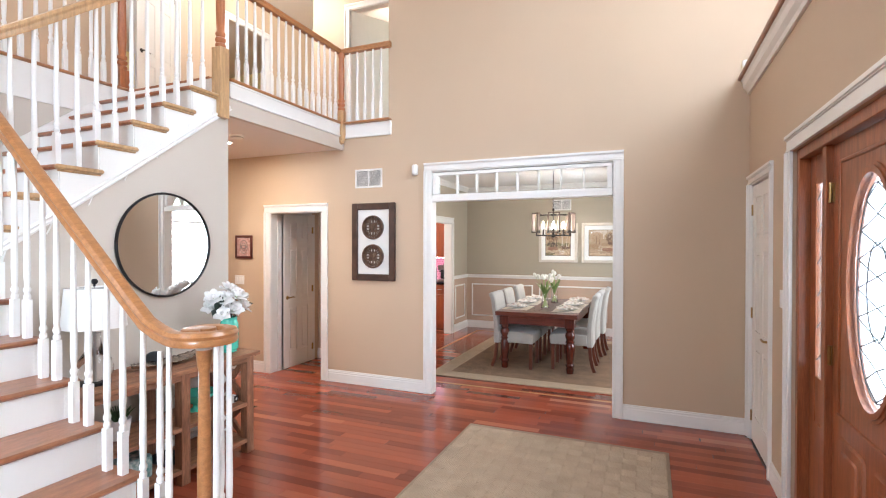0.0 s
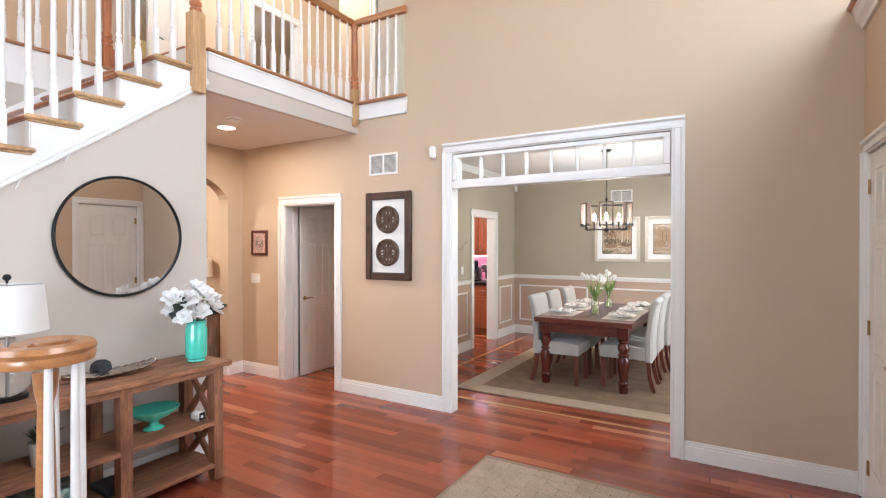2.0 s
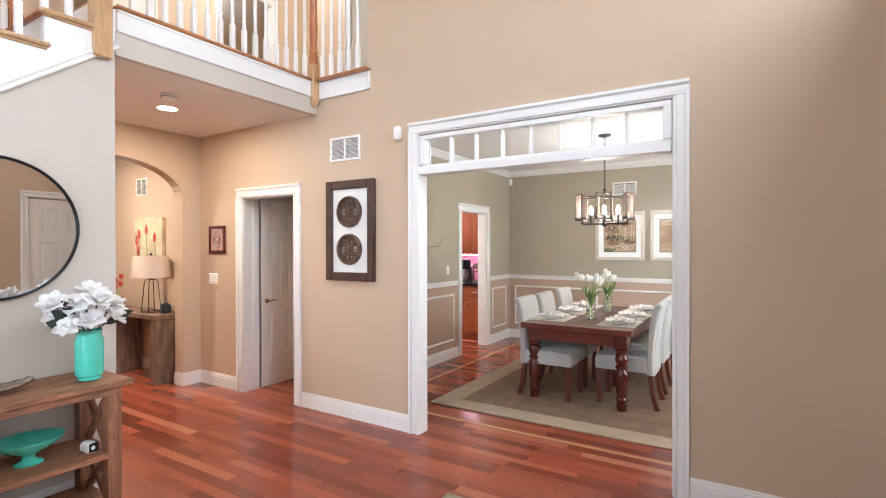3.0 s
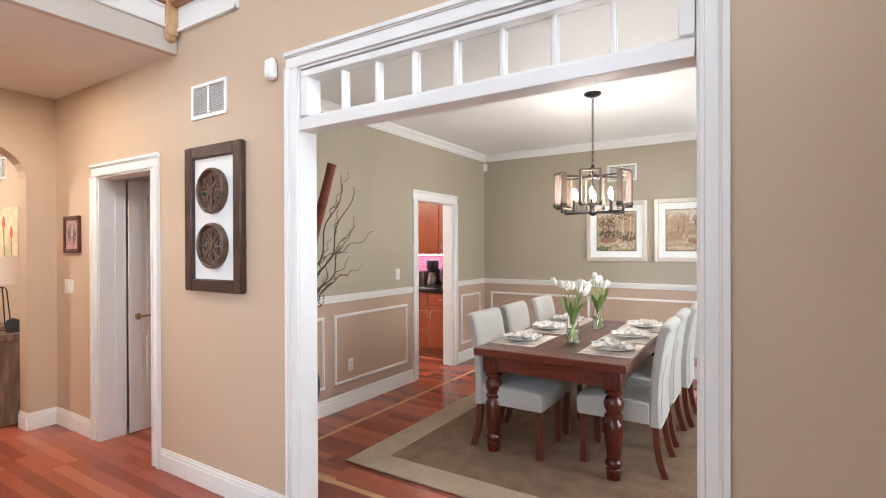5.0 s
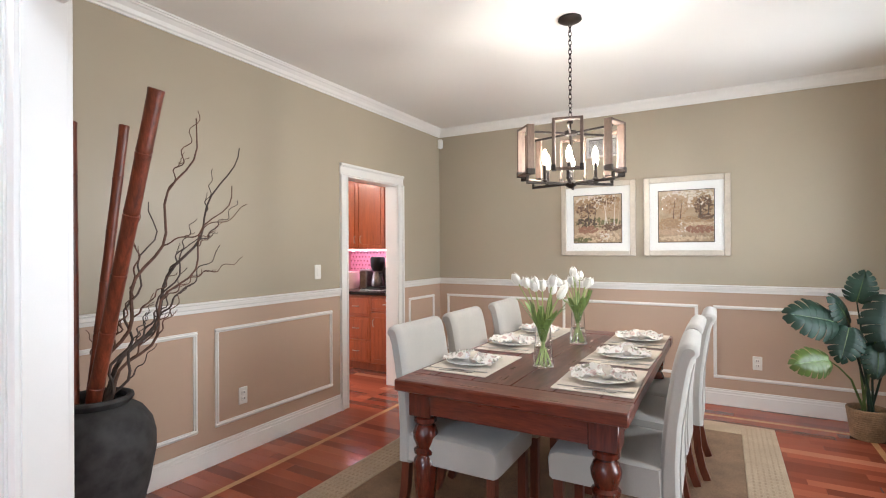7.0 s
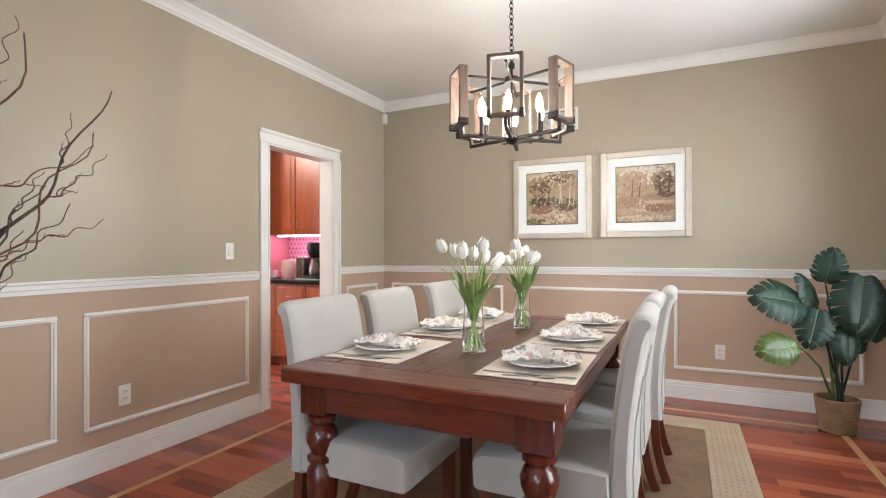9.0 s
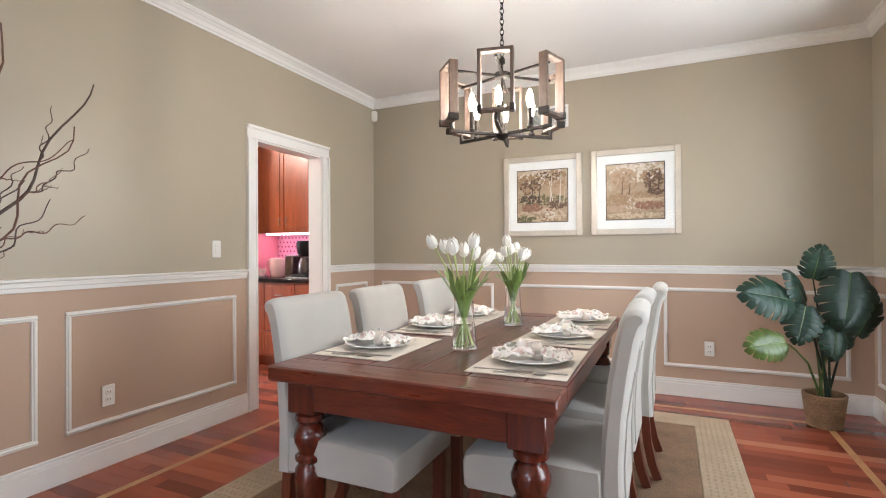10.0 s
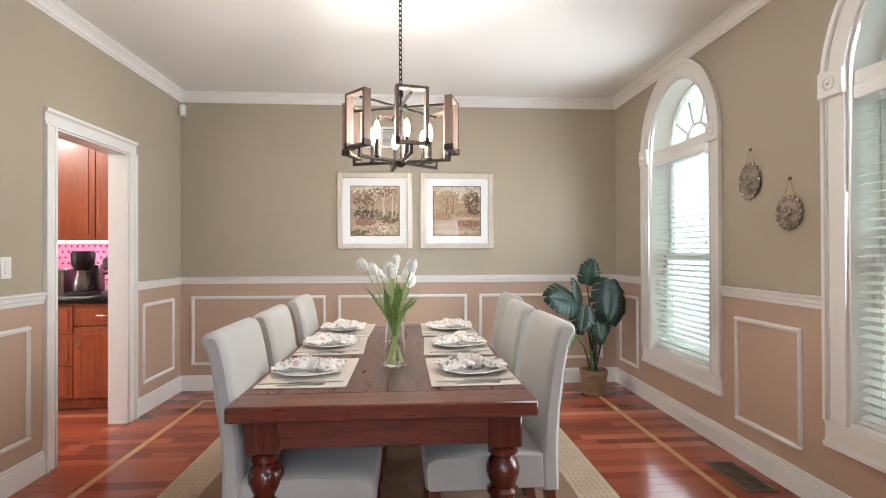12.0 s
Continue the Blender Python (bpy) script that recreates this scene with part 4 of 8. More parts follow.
for j in range(2, 9):
    for k in (0.045, 0.155):
        x = riser_a(j) - k
        if x > -3.3:
            baluster(lower, x, YA - 0.03, RISE * j, rail_z(x) - 0.028, 0.2)
for x, y in ((-1.93, 1.42), (cx + 0.108, cy + 0.039), (cx - 0.015, cy + 0.109), (cx + 0.110, cy - 0.034), (cx - 0.09, cy + 0.06)):
    baluster(lower, x, y, RISE, zr - 0.02, 0.2)

upper = thing("stair_railing", "oak handrail with white turned balusters beside the upper flight", "railing")
XR = XS - 0.03
part("handrail", M().sweep([(XR, 1.2, 2.745), (XR, 1.36, 2.755), (XR, 1.48, 2.8), (XR, 1.62, 2.905), (XR, 3.0, 3.995)], RAILSEC), OAKPALE, upper)
for j in range(9, 16):
    for k in (0.008, 0.128):
        y = riser_b(j) + k
        baluster(upper, XR, y, level(j), max(2.77, 2.905 + (y - 1.62) * 0.79) - 0.03, 0.2)


def newel_post(parent, x, y, z0, zfoot, z1, mat, foot, w=0.043):
    """Square-footed turned newel with a hanging drop."""
    post = part("newel_post", M().box((x - w, y - w, z0), (x + w, y + w, zfoot), 0.004), foot, parent)
    h = z1 - zfoot
    prof = [(0.036, 0), (0.042, 0.012), (0.042, 0.03), (0.03, 0.042), (0.043, 0.06), (0.043, 0.078), (0.03, 0.09), (0.04, 0.11), (0.04, 0.125), (0.03, 0.14), (0.033, 0.2), (0.037, 0.3), (0.031, h - 0.06), (0.04, h - 0.04), (0.04, h)]
    part("turning", M().lathe(prof, 18, Matrix.Translation((x, y, zfoot))), mat, post)
    if w < 0.04:
        part("drop", M().lathe([(0.001, -0.045), (0.028, -0.03), (0.036, -0.01), (0.03, 0.001)], 16, Matrix.Translation((x, y, z0))), foot, post)
    return post


gallery = thing("gallery_railing", "oak handrail and white turned balusters along the upper landing", "railing")
ZR = 3.89
newel_post(gallery, XS + 0.0, 3.03, 2.70, 3.29, 4.2, OAKRED, OAKPALE, 0.05)
newel_post(gallery, XS + 0.01, 4.785, 2.85, 3.2, 3.87, OAKRED, OAKPALE, 0.036)
newel_post(gallery, -4.5, 2.97, 2.98, 3.24, 4.0, OAKRED, OAKRED, 0.043)
part("handrail", M().sweep([(XR + 0.02, 3.12, ZR), (XR + 0.02, 4.81, ZR)], RAILSEC), OAK, gallery)
part("handrail", M().sweep([(XR + 0.0, 4.80, ZR), (-2.70, 4.80, ZR)], RAILSEC), OAK, gallery)
part("handrail", M().sweep([(-4.5, -3.0, ZR), (-4.5, 2.95, ZR)], RAILSEC), OAK, gallery)
for k in range(1, 16):
    baluster(gallery, XR + 0.02, 3.12 + k * 0.105, FLOOR2, ZR - 0.028, 0.2)
for k in range(1, 6):
    baluster(gallery, XS + 0.01 + k * 0.105, 4.80, FLOOR2, ZR - 0.028, 0.2)
for k in range(0, 22):
    baluster(gallery, -4.5, 0.7 + k * 0.105, FLOOR2, ZR - 0.028, 0.2)

fascia = tagged(thing("gallery_edge", "white fascia board with oak nosing round the upper landing", "fascia"), kind="structure")
part("nosing", M().box((XS - 0.1, 3.11, FLOOR2 - 0.02), (XS + 0.032, 4.80, FLOOR2 + 0.006), 0.009).box((XS - 0.1, 4.768, FLOOR2 - 0.02), (-2.70, 4.9, FLOOR2 + 0.0055), 0.009).box((-4.6, -3.0, FLOOR2 - 0.02), (-4.42, 3.0, FLOOR2 + 0.006), 0.009), OAK, fascia)
part("fascia_board", M().box((XS, 3.12, 2.905), (XS + 0.012, 4.80, FLOOR2 - 0.02), 0.003).box((XS, 3.12, 2.895), (XS + 0.022, 4.80, 2.915), 0.004).box((XS, 3.12, FLOOR2 - 0.04), (XS + 0.02, 4.80, FLOOR2 - 0.021), 0.004), WHITE, fascia)
part("fascia_board", M().box((XS + 0.04, YW - 0.016, 2.88), (-2.71, YW, FLOOR2 - 0.02), 0.003).box((XS + 0.04, YW - 0.026, 2.88), (-2.70, YW - 0.014, 2.9), 0.004).box((-2.725, YW - 0.026, 2.88), (-2.70, YW + 0.0, FLOOR2 - 0.021), 0.004), WHITE, fascia)
part("fascia_board", M().box((-4.502, -3.2, 2.76), (-4.44, 3.0, FLOOR2 - 0.021)), WHITE, fascia)
part("edge_drop", M().box((XS - 0.05, 3.115, 2.748), (XS + 0.003, YW - 0.001, 2.896)), GREIGE, fascia)
structure("upper_hall_floor", M().box((-5.95, 3.0, FLOOR2 - 0.02), (XS - 0.1, 6.1, FLOOR2)).box((-9.8, 6.1, FLOOR2 - 0.02), (1.6, 8.7, FLOOR2)).box((-9.8, -3.2, FLOOR2 - 0.02), (-4.6, 3.0, FLOOR2)).box((-9.8, 3.0, FLOOR2 - 0.02), (-5.95, 6.1, FLOOR2)).box((XS - 0.1, 4.9, FLOOR2 - 0.02), (-2.74, 6.1, FLOOR2)), TREAD, "oak floor of the upper hall", "floor")
# upstairs doors
panel_door("door_4", "white six-panel upstairs door, ajar", 0.74, 2.03, pose(UX + 0.02, 4.66, FLOOR2, 0, 0, -72), "six", handle=0.67, hinges=0.004, metal=DARKMETAL)
casing("door_frame_8", "E", UX, 3.9, 4.68, FLOOR2 + 2.03, 0.08, 0.12, zbot=FLOOR2)
casing("door_frame_9", "E", UX, 5.6, 6.45, FLOOR2 + 2.03, 0.08, 0.12, zbot=FLOOR2)
casing("door_frame_10", "S", UY, -4.1, -3.25, FLOOR2 + 2.03, 0.08, 0.12, zbot=FLOOR2)
panel_door("door_5", "white six-panel upstairs door standing open", 0.8, 2.03, pose(-4.09, UY + 0.02, FLOOR2, 0, 0, 62), "six", handle=0.72, hinges=0.004)

# ---- dining room things ----
FABRIC = material("grey_linen", srgb(184, 180, 172), 0.85, vary=0.05, scale=4, grain=0.14, grain_scale=420, bump=0.35, bump_scale=500, sheen=0.3)
CHERRY = material("dark_cherry_wood", srgb(120, 54, 34), 0.3, vary=0.2, scale=4, grain=0.35, grain_scale=18, stretch=(1, 8, 8), bump=0.08, bump_scale=40, coat=0.3, rough_vary=0.08)
CHERRYUP = material("turned_cherry_wood", srgb(98, 36, 20), 0.26, vary=0.2, scale=5, grain=0.3, grain_scale=18, stretch=(8, 8, 1), coat=0.4)
CHAIRLEG = material("chair_leg_wood", srgb(112, 54, 34), 0.35, vary=0.15, scale=6, grain=0.3, grain_scale=25, stretch=(8, 8, 1), coat=0.2)
RUG = material("sisal_rug", srgb(152, 122, 95), 0.95, vary=0.12, scale=7, grain=0.5, grain_scale=160, bump=1.0, bump_scale=220)
RUGEDGE = material("rug_border", srgb(192, 170, 143), 0.95, vary=0.06, scale=6, grain=0.25, grain_scale=200, bump=0.8, bump_scale=260)
LINEN = material("cream_linen", srgb(224, 213, 199), 0.85, vary=0.03, scale=8, grain=0.1, grain_scale=500, bump=0.3, bump_scale=600)
CHINA = material("white_china", srgb(240, 239, 236), 0.12, vary=0.01, coat=0.3)
NICKELWOOD = material("champagne_frame", srgb(216, 206, 190), 0.36, 0.3, vary=0.04, scale=8, grain=0.08, grain_scale=80)
MAT = material("white_mat_board", srgb(238, 236, 230), 0.7, vary=0.01)
GREYWOOD = material("weathered_wood", srgb(122, 102, 88), 0.6, vary=0.2, scale=6, grain=0.35, grain_scale=30, stretch=(8, 8, 1))
GLOW = glow_material("candle_bulb_glow", (1.0, 0.82, 0.58), 60)


def floral_material():
    m = bpy.data.materials.new("floral_napkin")
    m.use_nodes = True
    n, l = m.node_tree.nodes, m.node_tree.links
    p = n["Principled BSDF"]
    p.inputs["Roughness"].default_value = 0.85
    tex = n.new("ShaderNodeTexCoord")
    vor = n.new("ShaderNodeTexNoise")
    vor.inputs["Scale"].default_value, vor.inputs["Detail"].default_value = 38, 3
    ramp = n.new("ShaderNodeValToRGB")
    stops = [(0.0, srgb(104, 108, 88)), (0.36, srgb(158, 156, 138)), (0.43, srgb(236, 230, 222)), (0.56, srgb(240, 235, 228)), (0.62, srgb(210, 186, 176)), (1.0, srgb(176, 146, 138))]
    while len(ramp.color_ramp.elements) < len(stops):
        ramp.color_ramp.elements.new(0.5)
    for e, (at, c) in zip(ramp.color_ramp.elements, stops):
        e.position, e.color = at, c
    l.new(tex.outputs["Object"], vor.inputs["Vector"])
    l.new(vor.outputs[0], ramp.inputs[0])
    l.new(ramp.outputs[0], p.inputs["Base Color"])
    return m


def painting_material(name, stops, scale=4.0, stretch=(1, 1, 1)):
    """A loose landscape of soft dabs: colour by height and noise."""
    m = bpy.data.materials.new(name)
    m.use_nodes = True
    n, l = m.node_tree.nodes, m.node_tree.links
    p = n["Principled BSDF"]
    p.inputs["Roughness"].default_value = 0.5
    tex, mp, sep, ns, add, ramp = (n.new("ShaderNode" + k) for k in ("TexCoord", "Mapping", "SeparateXYZ", "TexNoise", "Math", "ValToRGB"))
    l.new(tex.outputs["Object"], mp.inputs[0])
    mp.inputs["Scale"].default_value = stretch
    ns.inputs["Scale"].default_value, ns.inputs["Detail"].default_value, ns.inputs["Distortion"].default_value = scale, 8, 0.25
    l.new(mp.outputs[0], ns.inputs["Vector"])
    l.new(tex.outputs["Object"], sep.inputs[0])
    z = n.new("ShaderNodeMath")
    z.operation = "MULTIPLY_ADD"
    z.inputs[1].default_value, z.inputs[2].default_value = 1.3, 0.0
    l.new(sep.outputs[2], z.inputs[0])
    l.new(z.outputs[0], add.inputs[0])
    l.new(ns.outputs[0], add.inputs[1])
    while len(ramp.color_ramp.elements) < len(stops):
        ramp.color_ramp.elements.new(0.5)
    for e, (at, c) in zip(ramp.color_ramp.elements, stops):
        e.position, e.color = at, c
    l.new(add.outputs[0], ramp.inputs[0])
    l.new(ramp.outputs[0], p.inputs["Base Color"])
    return m


NAPKIN = floral_material()

RUGDOT = material("rug_border_weft", srgb(174, 151, 125), 0.95, vary=0.1, scale=20)
# rug
ob = thing("dining_rug", "brown sisal rug with a pale woven border under the dining table", "rug")
RX0, RX1, RY0, RY1 = -2.58, -0.18, 5.57, 8.68
part("field", M().box((RX0 + 0.22, RY0 + 0.22, 0.001), (RX1 - 0.22, RY1 - 0.22, 0.011), 0.003), RUG, ob)
g = M().box((RX0, RY0, 0.001), (RX1, RY0 + 0.22, 0.013), 0.004).box((RX0, RY1 - 0.22, 0.001), (RX1, RY1, 0.013), 0.004).box((RX0, RY0 + 0.22, 0.001), (RX0 + 0.22, RY1 - 0.22, 0.013), 0.004).box((RX1 - 0.22, RY0 + 0.22, 0.001), (RX1, RY1 - 0.22, 0.013), 0.004)
part("border", g, RUGEDGE, ob, "pale woven border")
g = M()
for k in range(70):
    y = RY0 + 0.04 + k * (RY1 - RY0 - 0.08) / 69
    for x in [RX0 + 0.035 + 0.03 * i for i in range(6)] + [RX1 - 0.035 - 0.03 * i for i in range(6)]:
        g.box((x - 0.005, y - 0.010, 0.0125), (x + 0.005, y + 0.010, 0.0145))
part("weave", g, RUGDOT, ob, smooth=False)["kind"] = "stuff"

# table
TX, TY, TW, TL, TZ = -1.35, 7.08, 1.056, 1.87, 0.768
table = thing("dining_table", "dark cherry plank dining table with thick turned legs", "table", Matrix.Translation((TX, TY, 0)))
hw, hl = TW / 2, TL / 2
part("breadboard_end", M().box((-hw, -hl, TZ - 0.055), (hw, -hl + 0.155, TZ), 0.006), CHERRY, table)
part("breadboard_end", M().box((-hw, hl - 0.155, TZ - 0.055), (hw, hl, TZ), 0.006), CHERRY, table)
wid = [0.134, 0.197, 0.197, 0.197, 0.197, 0.134]
x = -hw
for w in wid:
    part("plank", M().box((x + 0.0012, -hl + 0.157, TZ - 0.05), (x + w - 0.0012, hl - 0.157, TZ - 0.001), 0.003), material("table_plank", srgb(100 + 8 * ((int(x * 50)) % 3), 42, 26), 0.3, vary=0.2, scale=4, grain=0.35, grain_scale=18, stretch=(8, 1, 8), coat=0.3, rough_vary=0.08), table)
    x += w
for s in (-1, 1):
    part("apron", M().box((-hw + 0.14, s * (hl - 0.075) - 0.014, TZ - 0.165), (hw - 0.14, s * (hl - 0.075) + 0.014, TZ - 0.055), 0.003), CHERRY, table)
    part("apron", M().box((s * (hw - 0.075) - 0.014, -hl + 0.14, TZ - 0.165), (s * (hw - 0.075) + 0.014, hl - 0.14, TZ - 0.055), 0.003), CHERRY, table)
legprof = [(0.03, 0.013), (0.042, 0.016), (0.046, 0.05), (0.05, 0.075), (0.038, 0.085), (0.05, 0.1), (0.055, 0.115), (0.05, 0.13), (0.042, 0.14), (0.046, 0.18), (0.056, 0.27), (0.06, 0.34), (0.058, 0.37), (0.042, 0.395), (0.056, 0.405), (0.058, 0.42), (0.044, 0.432), (0.05, 0.45), (0.06, 0.475), (0.062, 0.5), (0.05, 0.53), (0.04, 0.54), (0.055, 0.555), (0.055, 0.575), (0.045, 0.585)]
leg = M().lathe(legprof, 24).box((-0.06, -0.06, 0.585), (0.06, 0.06, TZ - 0.055), 0.006).mesh("leg", CHERRYUP)
for sx in (-1, 1):
    for sy in (-1, 1):
        part("leg", leg, CHERRYUP, table, at=Matrix.Translation((sx * (hw - 0.105), sy * (hl - 0.115), 0)))


# chairs: built once, facing +x, the back at the origin's side
def rounded_slab(prof, w, k=1.0):
    """Loft a closed side profile of (x, z) across a width with softened ends."""
    c = Vector((sum(p[0] for p in prof) / len(prof), sum(p[1] for p in prof) / len(prof)))
    g, n = M(), len(prof)
    rows = [(-w / 2, 0.032), (-w / 2 + 0.008, 0.016), (-w / 2 + 0.022, 0.004), (-w / 2 + 0.045, 0.0), (w / 2 - 0.045, 0.0), (w / 2 - 0.022, 0.004), (w / 2 - 0.008, 0.016), (w / 2, 0.032)]
    v, f = [], []
    for y, inset in rows:
        for i, p in enumerate(prof):
            a, b = Vector(prof[i - 1]), Vector(prof[(i + 1) % n])
            d = (b - a).normalized()
            q = Vector(p) + k * inset * Vector((-d.y, d.x))
            v.append((q.x, y, q.y))
    for k in range(len(rows) - 1):
        f += [(k * n + i, k * n + (i + 1) % n, (k + 1) * n + (i + 1) % n, (k + 1) * n + i) for i in range(n)]
    f += [tuple(range(n)), tuple((len(rows) - 1) * n + i for i in range(n))]
    return g.add(v, f)


def dining_chair(at):
    ob = thing("dining_chair", "grey linen upholstered dining chair with rolled top and wooden legs", "chair", at, "chairs round the dining table")
    # outline of the back, anticlockwise
    front = [(0.075, 0.33), (0.08, 0.45), (0.072, 0.6), (0.055, 0.75), (0.034, 0.88), (0.018, 0.95), (0.006, 0.98)]
    roll = [(-0.012, 0.996), (-0.034, 1.0), (-0.058, 0.992), (-0.07, 0.974), (-0.068, 0.952), (-0.054, 0.936)]
    rear = [(-0.042, 0.9), (-0.024, 0.8), (-0.004, 0.65), (0.005, 0.5), (0.002, 0.33)]
    part("backrest", rounded_slab(front + roll + rear, 0.465, 0.55), FABRIC, ob)
    seat = [(0.07, 0.345), (0.52, 0.345), (0.54, 0.36), (0.545, 0.44), (0.535, 0.47), (0.5, 0.487), (0.3, 0.497), (0.1, 0.49), (0.07, 0.48)]
    part("seat", rounded_slab(seat, 0.48, 0.35), FABRIC, ob)
    for y in (-0.2, 0.2):
        part("piping", M().tube([(-0.03, y, 0.8), (-0.005, y, 0.65), (0.003, y, 0.5), (0.0, y, 0.36)], 0.003, 5), FABRIC, ob)
    for y in (-0.195, 0.195):
        part("leg", M().sweep([(0.5, y, 0.345), (0.5, y, 0.014)], [(-0.021, -0.021), (0.021, -0.021), (0.021, 0.021), (-0.021, 0.021)]), CHAIRLEG, ob)
        part("leg", M().sweep([(0.04, y, 0.34), (0.03, y, 0.2), (0.008, y, 0.09), (-0.02, y, 0.014)], [(-0.02, -0.02), (0.02, -0.02), (0.02, 0.02), (-0.02, 0.02)]), CHAIRLEG, ob)
    return ob


chair = dining_chair(pose(-1.93, 6.475, 0))
for y, dx in ((7.03, 0.0), (7.70, 0.0)):
    copy_thing(chair, pose(-1.93 + dx, y, 0, 0, 0, 1.5))
for y, dx, turn in ((6.63, 0.02, 181), (7.22, 0.02, 179), (7.72, 0.07, 180)):
    copy_thing(chair, pose(-0.69 + dx, y, 0, 0, 0, turn))


# place settings
def cloth(seed, w=0.285, d=0.165):
    """A loosely gathered napkin as a crumpled sheet."""
    v, f, nx, ny = [], [], 34, 20
    for j in range(ny):
        for i in range(nx):
            u, t = i / (nx - 1) * 2 - 1, j / (ny - 1) * 2 - 1
            pinch = 0.42 + 0.58 * min(1, abs(u - 0.1) * 1.7)
            p = Vector((u * w / 2, t * d / 2 * pinch, 0))
            h = 0.5 + 0.5 * noise.noise(Vector((u * 2.3 + seed, t * 2.1, seed * 1.7)))
            fold = 0.5 + 0.5 * math.sin(t * 9 + 3 * noise.noise(Vector((u * 1.6, seed, t))))
            z = 0.008 + (0.052 * h + 0.026 * fold) * (1 - 0.55 * abs(u)) * (1 - 0.5 * t * t) + 0.014 * noise.noise(Vector((u * 6, t * 6, seed)))
            p += Vector((0.014 * noise.noise(Vector((u * 4, t * 4, seed + 5))), 0.02 * noise.noise(Vector((u * 4, t * 4, seed + 9))), 0))
            v.append((p.x, p.y, max(z, 0.003)))
    for j in range(ny - 1):
        f += [(j * nx + i, j * nx + i + 1, (j + 1) * nx + i + 1, (j + 1) * nx + i) for i in range(nx - 1)]
    return M().add(v, f)


def cutlery(kind):
    g = M()
    if kind == "knife":
        g.box((-0.1, -0.006, 0), (0.0, 0.006, 0.005), 0.002).box((0.0, -0.008, 0.001), (0.11, 0.008, 0.003), 0.0008)
    elif kind == "fork":
        g.tube([(-0.1, 0, 0.003), (0.02, 0, 0.003), (0.05, 0, 0.005)], [0.004, 0.003, 0.004], 6, flat=0.5)
        for y in (-0.008, -0.0027, 0.0027, 0.008):
            g.tube([(0.045, y * 0.6, 0.005), (0.06, y, 0.006), (0.1, y, 0.004)], 0.0014, 4)
    else:
        g.tube([(-0.1, 0, 0.003), (0.03, 0, 0.003)], [0.004, 0.003], 6, flat=0.5)
        g.lathe([(0.001, 0.001), (0.014, 0.002), (0.02, 0.006), (0.018, 0.006), (0.001, 0.003)], 12, pose(0.055, 0, 0) @ Matrix.Diagonal((1.4, 0.9, 1, 1)))
    return g


PLATE = M().lathe([(0.001, 0.004), (0.075, 0.003), (0.08, 0.006), (0.135, 0.018), (0.14, 0.021), (0.136, 0.023), (0.085, 0.011), (0.001, 0.008)], 48).mesh("dinner_plate", CHINA)
seed = 0
for side, ys in ((-1, (6.62, 7.225, 7.76)), (1, (6.60, 7.17, 7.75))):
    for y in ys:
        seed += 1
        x = -1.68 if side < 0 else -1.012
        whole("placemat", M().box((-0.174, -0.252, 0), (0.174, 0.252, 0.003), 0.001), LINEN, "cream linen placemat on the dining table", "placemat", pose(x, y, TZ + 0.0005, 0, 0, (seed * 37 % 5) - 2), "placemats")
        px = x + side * 0.008
        whole("dinner_plate", PLATE, CHINA, "round white china dinner plate on a placemat", "plate", pose(px, y - 0.02, TZ + 0.004), "dinner plates")
        nap = thing("napkin", "gathered floral cloth napkin in a ring on a plate", "napkin", pose(px, y - 0.02, TZ + 0.014, 0, 0, 6 * side + seed * 13 % 9), "napkins")
        part("cloth", cloth(seed * 3.1), NAPKIN, nap)
        part("napkin_ring", M().lathe([(0.03, -0.02), (0.033, -0.018), (0.033, 0.018), (0.03, 0.02)], 20, pose(0.018, 0, 0.024, 0, 90, 0), caps=False), LINEN, nap)
        whole("knife", cutlery("knife"), STEEL, "steel table knife beside a plate", "knife", pose(px + 0.05, y - 0.185, TZ + 0.004, 0, 0, 4), "cutlery")
        whole("fork", cutlery("fork"), STEEL, "steel table fork beside a plate", "fork", pose(px - 0.06, y - 0.2, TZ + 0.004, 0, 0, 2), "cutlery")
        whole("spoon", cutlery("spoon"), STEEL, "steel spoon beside a plate", "spoon", pose(px + 0.02, y - 0.22, TZ + 0.004, 0, 0, 8), "cutlery")

# tulips in glass vases
STEM = material("tulip_stem", srgb(176, 190, 120), 0.5, vary=0.12, scale=20)
LEAF = material("tulip_leaf", srgb(124, 150, 74), 0.42, vary=0.2, scale=14, grain=0.2, grain_scale=60, stretch=(6, 6, 1))
PETAL = material("white_petal", srgb(242, 240, 230), 0.5, vary=0.04, scale=30)
WATER = glass_material("water", (0.98, 1, 0.97, 1), 0.0, 1.33)


def ribbon(g, pts, widths, side):
    """A leaf blade along points, slightly folded."""
    v, f = [], []
    for p, w in zip(pts, widths):
        p, s = Vector(p), Vector(side)
        v += [p - s * w, p + Vector((0, 0, -0.15 * w)), p + s * w]
    for k in range(len(pts) - 1):
        f += [(3 * k, 3 * k + 1, 3 * k + 4, 3 * k + 3), (3 * k + 1, 3 * k + 2, 3 * k + 5, 3 * k + 4)]
    g.add(v, f)


